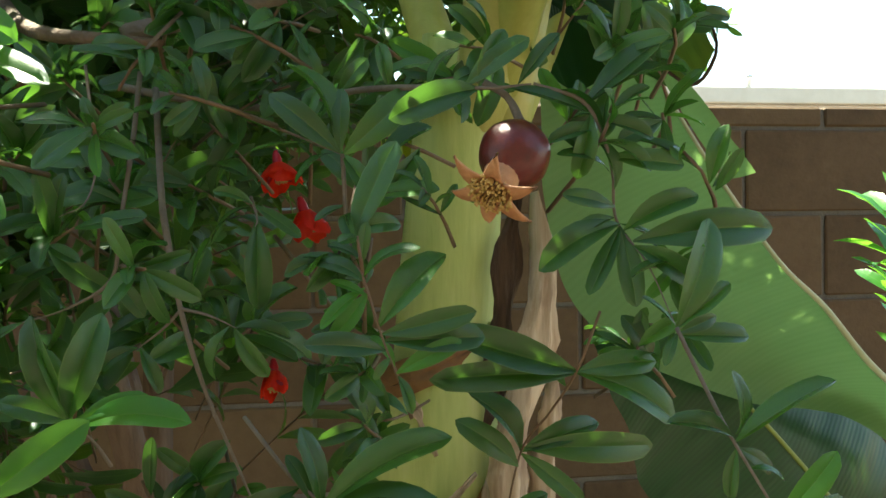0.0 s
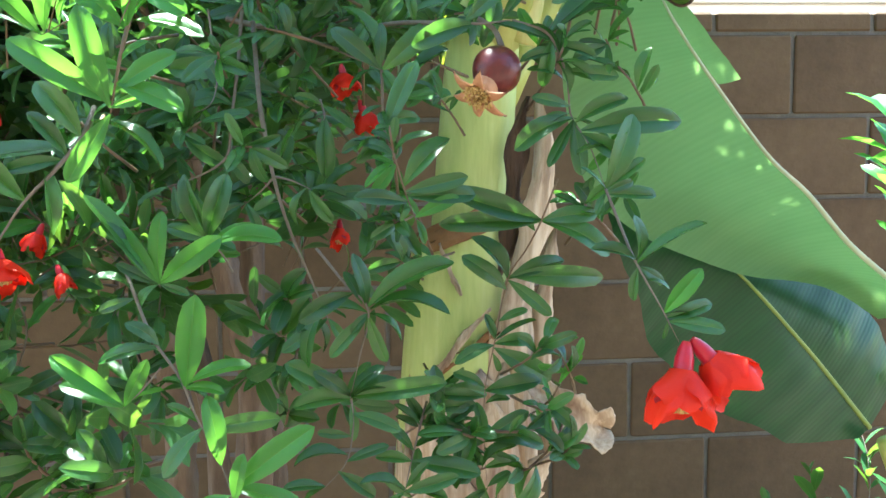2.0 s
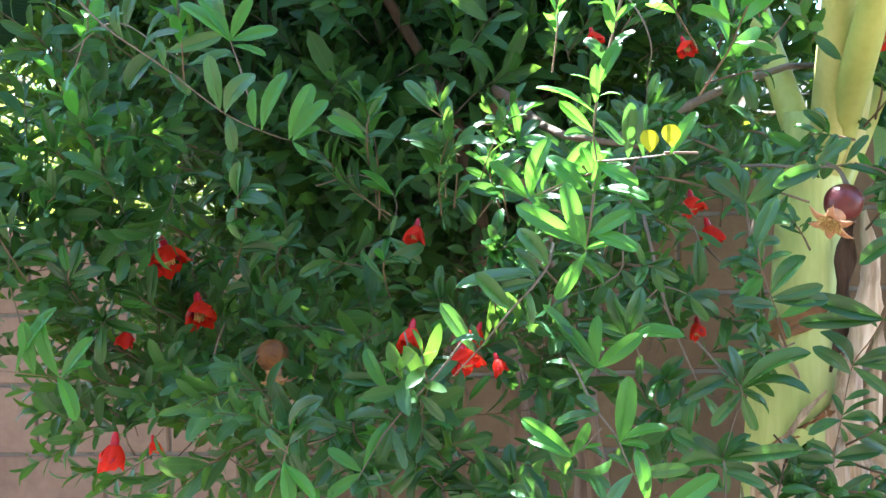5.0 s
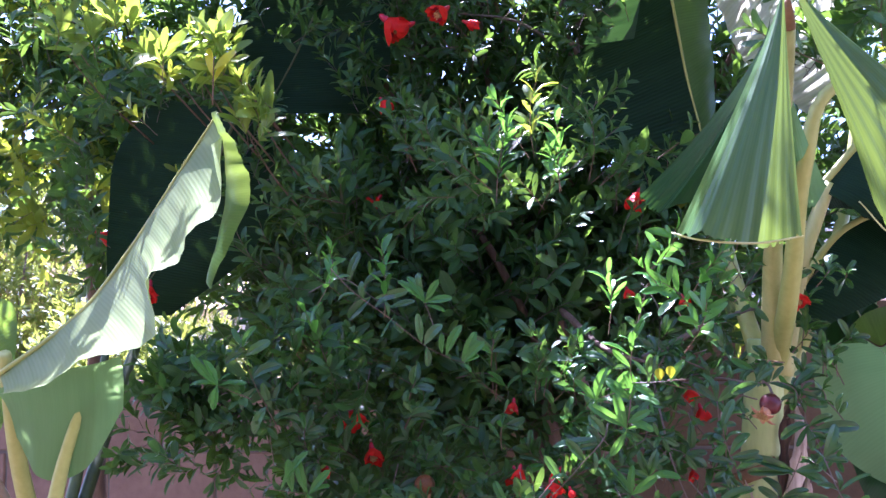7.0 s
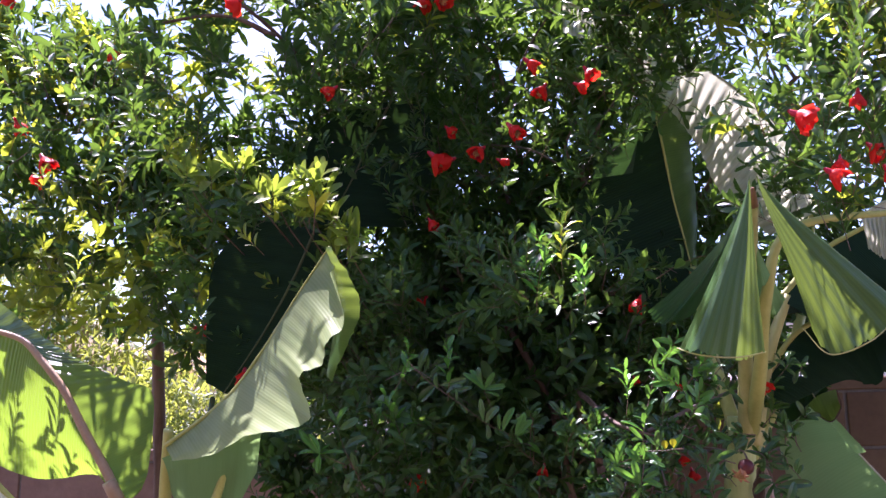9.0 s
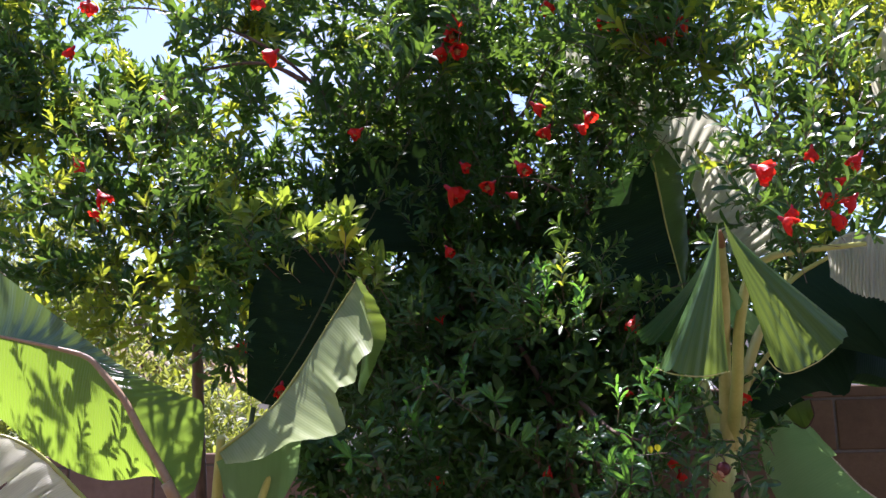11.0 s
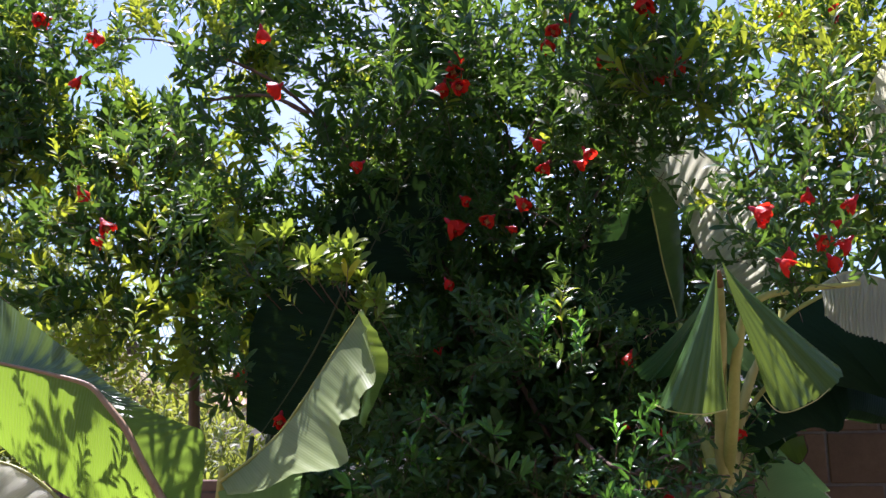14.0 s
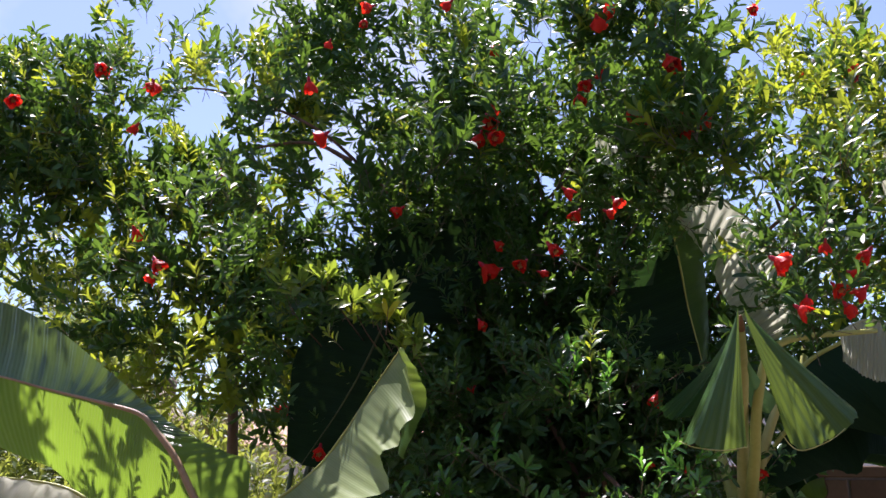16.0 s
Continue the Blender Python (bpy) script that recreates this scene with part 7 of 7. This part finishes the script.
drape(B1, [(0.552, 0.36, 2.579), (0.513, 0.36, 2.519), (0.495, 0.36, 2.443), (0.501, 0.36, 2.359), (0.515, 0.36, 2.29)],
      [(0.671, 0.42, 2.564), (0.665, 0.42, 2.507), (0.657, 0.42, 2.437), (0.649, 0.42, 2.367), (0.629, 0.42, 2.299)], M_B_SUN_CREAM, "pale arching banana leaf", 0.01, 0.003, 10, 50, 12, None)
plant_parts(B1)

# the young plant beside it, with the two broad leaves
B2 = thing("banana_plant", "young banana plant with two broad leaves before the wall", "banana plant", (0.86, 1.08, 0), "banana plants")
tube("pseudostem", [(0.86, 1.08, -0.02), (0.83, 1.06, 0.5), (0.79, 1.04, 0.9)], [0.055, 0.045, 0.028], M_STEM, B2, 14, "", 18)
tube("petiole", [(0.80, 1.04, 0.85), (0.765, 1.02, 0.99), (0.71, 1.0, 1.11)], [0.018, 0.014, 0.011], M_RIB, B2, 10, "", 12)
banana_leaf(B2, [(0.705, 1.03, 1.118), (0.595, 1.01, 1.244), (0.480, 1.00, 1.361), (0.345, 1.00, 1.455)], 0.15, M_B_GLOSS, M_RIB_LEAF, left=(-6, 20), right=(6, 22), up=(-0.1, -0.95, 0.3), rib_r=0.0036, shape=[0.15, 0.72, 0.95, 1.0, 0.95, 0.82, 0.6, 0.2], shape_right=[0.50, 0.82, 0.93, 0.92, 0.85, 0.74, 0.55, 0.2], label="broad glossy dark green banana leaf with yellow midrib", pleat=0.0007, seed=11)
tube("petiole", [(0.80, 1.04, 0.88), (0.95, 1.08, 1.00), (0.92, 1.05, 1.12), (0.80, 1.0, 1.19)], [0.018, 0.014, 0.012, 0.010], M_RIB, B2, 10, "", 18)
drape(B2, [(0.324, 0.85, 1.727), (0.359, 0.866, 1.661), (0.399, 0.882, 1.609), (0.437, 0.899, 1.565), (0.503, 0.915, 1.49), (0.561, 0.931, 1.443), (0.624, 0.948, 1.379), (0.704, 0.964, 1.318), (0.764, 0.98, 1.244)],
      [(0.239, 0.87, 1.712), (0.249, 0.885, 1.639), (0.256, 0.9, 1.556), (0.284, 0.915, 1.463), (0.344, 0.93, 1.405), (0.422, 0.945, 1.368), (0.502, 0.96, 1.34), (0.609, 0.975, 1.321), (0.689, 0.99, 1.276)], M_B_PALE, "pale green banana leaf folded along its midrib", 0.022, 0.002, 12, 120, 24)
tube("leaf_edge", [(0.323, 0.847, 1.727), (0.358, 0.863, 1.661), (0.398, 0.879, 1.608), (0.436, 0.895, 1.565), (0.502, 0.912, 1.49), (0.56, 0.928, 1.443), (0.622, 0.944, 1.38), (0.702, 0.96, 1.318)], [0.0012, 0.0014, 0.0018, 0.0020, 0.0024, 0.0030, 0.0036, 0.0040], M_RIB_PALE, B2, 8, "pale rolled edge of the leaf", 60)
drape(B2, [(0.354, 0.85, 1.661), (0.384, 0.85, 1.614), (0.416, 0.85, 1.571)], [(0.35, 0.83, 1.681), (0.399, 0.83, 1.62), (0.434, 0.83, 1.576)], M_B_PALE, "small flap beside the midrib", 0.003, 0.0008, 23, 24, 6)
plant_parts(B2)

# the plant at the far end
B3 = thing("banana_plant", "banana plant with backlit, torn and folded leaves", "banana plant", (-1.15, 0.62, 0), "banana plants")
tube("pseudostem", [(-1.15, 0.62, -0.02), (-1.14, 0.58, 0.7), (-1.13, 0.52, 1.30)], [0.065, 0.055, 0.034], M_STEM, B3, 16, "", 24)
tube("petiole", [(-1.13, 0.52, 1.25), (-1.18, 0.45, 1.42), (-1.23, 0.40, 1.55)], [0.022, 0.017, 0.015], M_RIB_RED, B3, 10, "", 12)
tube("petiole", [(-1.13, 0.52, 1.28), (-1.08, 0.36, 1.48), (-1.01, 0.21, 1.655)], [0.018, 0.014, 0.010], M_RIB, B3, 10, "", 14)
# this half has the sunlight in its colour, the other halves stay greener
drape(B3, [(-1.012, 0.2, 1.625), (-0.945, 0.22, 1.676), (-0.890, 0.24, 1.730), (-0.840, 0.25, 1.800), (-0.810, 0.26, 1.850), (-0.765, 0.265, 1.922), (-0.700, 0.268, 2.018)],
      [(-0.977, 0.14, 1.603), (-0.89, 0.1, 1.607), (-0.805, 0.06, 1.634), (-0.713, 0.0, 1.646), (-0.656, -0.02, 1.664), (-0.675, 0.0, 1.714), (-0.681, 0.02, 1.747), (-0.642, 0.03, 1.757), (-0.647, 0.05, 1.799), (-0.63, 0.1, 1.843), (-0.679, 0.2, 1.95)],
      M_B_SUNLIT, "pale banana leaf hanging from its midrib, sunlight in its colour", 0.014, 0.005, 14, rib_mat=M_RIB)
tube("petiole", [(-1.12, 0.54, 1.28), (-1.15, 0.68, 1.5), (-1.16, 0.80, 1.74)], [0.014, 0.010, 0.007], M_RIB_SHADE, B3, 10, "", 14)
tube("petiole", [(-1.12, 0.56, 1.28), (-1.14, 0.95, 1.80), (-0.98, 1.13, 2.22)], [0.014, 0.010, 0.007], M_RIB_SHADE, B3, 10, "", 14)
GLOW_RIB = [(-1.207, 0.42, 1.498), (-1.246, 0.428, 1.563), (-1.311, 0.436, 1.659), (-1.372, 0.444, 1.754), (-1.44, 0.452, 1.828), (-1.495, 0.46, 1.874), (-1.591, 0.468, 1.902), (-1.689, 0.476, 1.925), (-1.797, 0.484, 1.949), (-1.997, 0.492, 1.997), (-2.182, 0.5, 2.013)]
# one leaf in three colours: backlight, dim end and sky sheen are painted
drape(B3, GLOW_RIB, [(-1.227, 0.45, 1.51), (-1.272, 0.459, 1.556), (-1.323, 0.468, 1.564), (-1.385, 0.477, 1.556), (-1.453, 0.486, 1.557), (-1.54, 0.495, 1.581), (-1.621, 0.504, 1.62), (-1.704, 0.513, 1.669), (-1.789, 0.522, 1.728), (-1.919, 0.531, 1.77), (-2.126, 0.54, 1.846)], M_B_GLOW, "large banana leaf with backlight painted yellow-green", 0.010, 0.0012, 13, 110, 18, M_RIB_RED)
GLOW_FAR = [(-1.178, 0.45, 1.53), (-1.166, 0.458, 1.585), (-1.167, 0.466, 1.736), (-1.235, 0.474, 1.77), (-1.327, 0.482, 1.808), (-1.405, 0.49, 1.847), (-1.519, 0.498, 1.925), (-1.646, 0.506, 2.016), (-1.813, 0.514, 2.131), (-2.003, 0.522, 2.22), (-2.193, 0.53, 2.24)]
drape(B3, GLOW_RIB[:5], GLOW_FAR[:5], M_B_DIM, "end of the backlit banana leaf, its dimness painted olive", 0.008, 0.0012, 14, 90, 12, ridge=0.0008)
drape(B3, GLOW_RIB[4:], GLOW_FAR[4:], M_B_SHEEN, "upper half of the backlit banana leaf, sky sheen painted grey-green", 0.010, 0.0012, 34, 170, 14, ridge=0.0018)
drape(B3, [(-0.708, 0.272, 2.019), (-0.692, 0.270, 1.962), (-0.686, 0.265, 1.887), (-0.690, 0.22, 1.760)],
      [(-0.685, 0.23, 2.01), (-0.646, 0.21, 1.944), (-0.621, 0.2, 1.882), (-0.668, 0.18, 1.737)], M_B_MID, "green half that hangs behind the pale one", 0.006, 0.003, 31, 40, 8, None)
drape(B3, [(-1.017, 0.2, 1.602), (-0.948, 0.2, 1.624), (-0.869, 0.2, 1.636), (-0.817, 0.2, 1.647)],
      [(-1.026, 0.27, 1.527), (-0.98, 0.27, 1.467), (-0.908, 0.27, 1.482), (-0.849, 0.27, 1.57)], M_B_PALE, "grey-green lower half of the hanging leaf", 0.012, 0.002, 32, 40, 10, None)
tube("petiole", [(-0.956, 0.26, 1.415), (-0.932, 0.253, 1.503), (-0.901, 0.247, 1.582), (-0.876, 0.24, 1.626)], [0.012, 0.010, 0.007, 0.004], M_RIB, B3, 8, "yellow midrib", 16)
# these halves take the near-black blade as painted shade
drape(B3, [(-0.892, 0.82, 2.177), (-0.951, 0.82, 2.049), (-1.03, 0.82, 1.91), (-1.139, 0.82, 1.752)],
      [(-1.073, 0.8, 2.21), (-1.165, 0.8, 2.089), (-1.18, 0.8, 1.939), (-1.18, 0.8, 1.779)], M_B_SHADE, "banana leaf with its shade painted dark", 0.012, 0.002, 15, 50, 12, M_RIB_SHADE)
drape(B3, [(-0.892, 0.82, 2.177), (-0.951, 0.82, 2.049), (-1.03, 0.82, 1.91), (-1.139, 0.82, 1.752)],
      [(-0.837, 0.86, 2.143), (-0.829, 0.86, 2.015), (-0.881, 0.86, 1.875), (-1.062, 0.86, 1.744)], M_B_SHADE, "banana leaf with its shade painted dark", 0.01, 0.002, 16, 50, 10, None)
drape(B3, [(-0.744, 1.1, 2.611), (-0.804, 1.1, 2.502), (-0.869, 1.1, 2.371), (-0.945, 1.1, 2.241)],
      [(-0.861, 1.06, 2.59), (-0.974, 1.06, 2.503), (-1, 1.06, 2.385), (-0.98, 1.06, 2.254)], M_B_SHADE, "banana leaf with its shade painted dark", 0.012, 0.002, 17, 50, 12, M_RIB_SHADE)
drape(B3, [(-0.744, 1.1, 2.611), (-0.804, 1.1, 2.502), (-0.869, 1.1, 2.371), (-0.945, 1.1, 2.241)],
      [(-0.637, 1.12, 2.592), (-0.623, 1.12, 2.47), (-0.636, 1.12, 2.336), (-0.697, 1.12, 2.23)], M_B_SHADE, "banana leaf with its shade painted dark", 0.01, 0.003, 18, 50, 12, None)
banana_leaf(B3, [(-1.25, 0.40, 1.30), (-1.42, 0.34, 1.52), (-1.58, 0.30, 1.66), (-1.80, 0.26, 1.70)], 0.16, M_B_SUN_CREAM, left=(30, 40), right=(35, 45), label="torn pale banana leaf", pleat=0.007, tears=(0.3, 0.42, 0.55, 0.7, 0.8), seed=17)
plant_parts(B3)

# ---- beyond the wall ----
house = thing("house", "cream stucco neighbour house with a tiled roof beyond the wall", "house", (4.0, 13.0, 0))


def box(name, x0, x1, y0, y1, z0, z1, mat, parent, label="", bevel=0.01):
    bm = bmesh.new()
    bmesh.ops.create_cube(bm, size=1)
    bmesh.ops.scale(bm, vec=(x1 - x0, y1 - y0, z1 - z0), verts=bm.verts)
    bmesh.ops.translate(bm, vec=((x0 + x1) / 2, (y0 + y1) / 2, (z0 + z1) / 2), verts=bm.verts)
    bmesh.ops.bevel(bm, geom=list(bm.edges), offset=bevel, segments=2, affect="EDGES")
    return part(name, from_bm(name, bm, mat, smooth=False), parent, label)


box("wall", -2.5, 5.0, -3.0, 4.0, -0.05, 2.85, M_PINK, house, "pale pink stucco wall")
box("parapet", -2.6, 5.1, -3.1, 4.1, 2.853, 3.02, M_STUCCO, house)
for k, px in enumerate((-0.55, 0.45, 1.35)):
    tube("vent_pipe", [(px, -2.6, 3.0), (px, -2.6, 3.14), (px, -2.6, 3.22)], [0.03, 0.03, 0.05], M_METAL, house, 10)
plant_parts(house)
for o in house.children:
    o.matrix_parent_inverse = Matrix.Identity(4)

shed = thing("house", "white stucco house far behind the garden wall", "house", (-4.6, 15.0, 0))
box("wall", -2.5, 2.5, -2.0, 3.0, -0.05, 2.55, M_STUCCO, shed, "white stucco wall")
rv = [(-2.8, -2.4, 2.55), (2.8, -2.4, 2.55), (2.8, 3.4, 2.55), (-2.8, 3.4, 2.55), (-2.8, 0.5, 3.4), (2.8, 0.5, 3.4)]
part("roof", mesh_of("roof", [Vector(q) for q in rv], [(0, 1, 5, 4), (2, 3, 4, 5), (0, 4, 3), (1, 2, 5), (3, 2, 1, 0)], M_TILE, smooth=False), shed, "low tiled gable roof")


def palm(at, height, label, seed, dry=True):
    """A fan palm: a trunk, a skirt of dry hanging fronds, green fronds above."""
    rng = random.Random(seed)
    root = thing("palm_tree", label, "palm tree", at)
    tube("trunk", [(0, 0, -0.05), (0.03, 0, height * .5), (0, 0.02, height)], [0.14, 0.11, 0.10], M_BARK, root, 12, "", 16, 0.2, rng)
    for kind, mat, count, lo, hi in (("dry_fronds", M_STRAW, 26, -1.0, -0.35), ("fronds", M_FROND, 26, -0.25, 0.95)):
        v, f = [], []
        for _ in range(count):
            a, el = rng.uniform(0, 6.28), rng.uniform(lo, hi)
            d = Vector((math.cos(a), math.sin(a), el)).normalized()
            hub = Vector((0, 0, height)) + d * 0.45
            for k in range(22):
                spread = (k / 21 - 0.5) * 2.3
                side = d.cross(Vector((0, 0, 1))).normalized()
                dd = (d * math.cos(spread) + side * math.sin(spread)).normalized()
                ln = rng.uniform(0.45, 0.75)
                mid = hub + dd * ln * 0.55
                tip = hub + dd * ln + Vector((0, 0, -0.28 * ln))
                w = side.cross(dd).cross(dd).normalized() * 0.012
                b = len(v)
                v += [hub, mid + w, mid - w, tip]
                f += [(b, b + 1, b + 2), (b + 1, b + 3, b + 2)]
        tagged(part(kind, mesh_of(kind, v, f, mat), root), kind="stuff")
    return root


palm((-4.3, 6.2, 0), 2.75, "fan palm with a shaggy skirt of dry fronds", 2)
palm((-6.4, 8.5, 0), 3.3, "fan palm with dry and green fronds", 3)


def shrub(at, size, mat, label, seed, sprigs=260, low=-1.0):
    rng = random.Random(seed)
    root = thing("shrub", label, "shrub", at)
    for k in range(6):
        e = Vector((rng.uniform(-.6, .6) * size[0], rng.uniform(-.6, .6) * size[1], size[2] * rng.uniform(.9, 1.5)))
        tube("stem", [(rng.uniform(-.05, .05), rng.uniform(-.05, .05), -0.03), e * 0.5 + Vector((0.05, 0, 0)), e], [0.02, 0.013, 0.005], M_BARK, root, 6)
    pl = []
    for _ in range(sprigs):
        d = Vector((rng.gauss(0, 1), rng.gauss(0, 1), rng.gauss(0, 1))).normalized()
        q = rng.random() ** 0.4 * (0.85 + 0.4 * noise.noise(d * 2 + Vector(at)))
        p = Vector((d.x * size[0] * q, d.y * size[1] * q, size[2] * (1 + d.z * q * 0.95)))
        if p.z < low:
            continue
        pl.append((rng.randrange(14), turn_to(d + Vector((0, 0, .5)), rng.uniform(0, 6), p, rng.uniform(1.0, 1.6))))
    tagged(part("crown", scatter_mesh("shrub_crown", templates, [mat, M_TWIG], pl), root), kind="stuff")
    return root


shrub((-3.0, 3.6, 0), (0.7, 0.6, 0.95), M_SHRUB, "yellow-green shrub behind the low wall", 31, 420)
shrub((-4.6, 4.4, 0), (0.9, 0.7, 1.25), M_SHRUB, "olive-green shrub behind the low wall", 32, 500)
shrub((-2.2, 5.6, 0), (0.8, 0.7, 1.0), M_SHRUB, "green shrub behind the low wall", 33, 420)
shrub((-5.6, 6.4, 0), (1.5, 0.9, 1.85), M_SHRUB, "tall olive-green shrub in the next garden", 38, 900)
shrub((-4.6, 5.0, 0), (1.2, 0.8, 2.0), M_SHRUB, "tall olive-green shrub in the next garden", 40, 1300)
shrub((-3.3, 4.7, 0), (0.75, 0.6, 1.28), M_SHRUB, "green shrub behind the low wall", 41, 600)
shrub((-3.7, 7.4, 0), (1.0, 0.7, 1.5), M_SHRUB, "tall green shrub in the next garden", 39, 600)
shrub((-3.6, 3.0, 0), (0.8, 0.4, 1.15), M_SHRUB, "dense olive shrub behind the low wall", 36, 520)
shrub((-2.3, 3.1, 0), (0.6, 0.4, 1.05), M_SHRUB, "green shrub behind the low wall", 37, 420)
shrub((0.845, 1.16, 0), (0.13, 0.12, 0.80), M_FRESH_LIT, "small bright green bush before the wall", 34, 90, 1.28)
shrub((0.98, 1.55, 0), (0.30, 0.22, 0.44), M_LEAF, "low dark weeds at the foot of the wall", 35, 40)

# ---- the blocks of the wall, last ----
FULL, CAP = block_mesh("block", BLOCK - 0.010, COURSE - 0.010), block_mesh("cap_block", BLOCK - 0.010, 0.045)
FULL_LOW, CAP_LOW = block_mesh("block", BLOCK - 0.010, COURSE - 0.010, M_BLOCK_LOW), block_mesh("cap_block", BLOCK - 0.010, 0.045, M_BLOCK_LOW)
HALVES = {}


def lay_course(parent, x0, x1, zc, offset, mesh, height, mat=M_BLOCK):
    """One course: whole blocks, cut ones at the ends."""
    k = math.floor((x0 - offset) / BLOCK)
    while True:
        a, b = max(x0, offset + k * BLOCK), min(x1, offset + (k + 1) * BLOCK)
        k += 1
        if a >= x1 - 0.02:
            break
        if b - a < 0.03:
            continue
        brown = mat is M_BLOCK or (a + b) / 2 > -1.05
        if b - a > BLOCK - 0.001:
            me = mesh if not brown else (FULL if height > 0.1 else CAP)
        else:
            skin = M_BLOCK if brown else mat
            key = (round(b - a, 3), height, skin.name)
            if key not in HALVES:
                HALVES[key] = block_mesh("cut_block", b - a - 0.010, height, skin)
            me = HALVES[key]
        o = part("block", me, parent)
        o.location = ((a + b) / 2, WALL_Y + WALL_T / 2 + grng.uniform(-0.0015, 0.0015), zc)


for parent, x0, x1, top, full, cap, mat in ((wall_right, STEP_X, X_MAX - 1.5, TOP_RIGHT, FULL, CAP, M_BLOCK), (wall_left, X_MIN + 2.5, STEP_X, TOP_LEFT, FULL_LOW, CAP_LOW, M_BLOCK_LOW)):
    lay_course(parent, x0, x1, top - 0.0225, JOINT_X + BLOCK / 2 if parent is wall_right else JOINT_X, cap, 0.045, mat)
    for i in range(9):
        z1 = top - 0.055 - i * COURSE
        if z1 - COURSE < -0.3:
            break
        lay_course(parent, x0, x1, z1 - COURSE / 2 + 0.005, JOINT_X + (BLOCK / 2 if i % 2 else 0), full, COURSE - 0.010, mat)
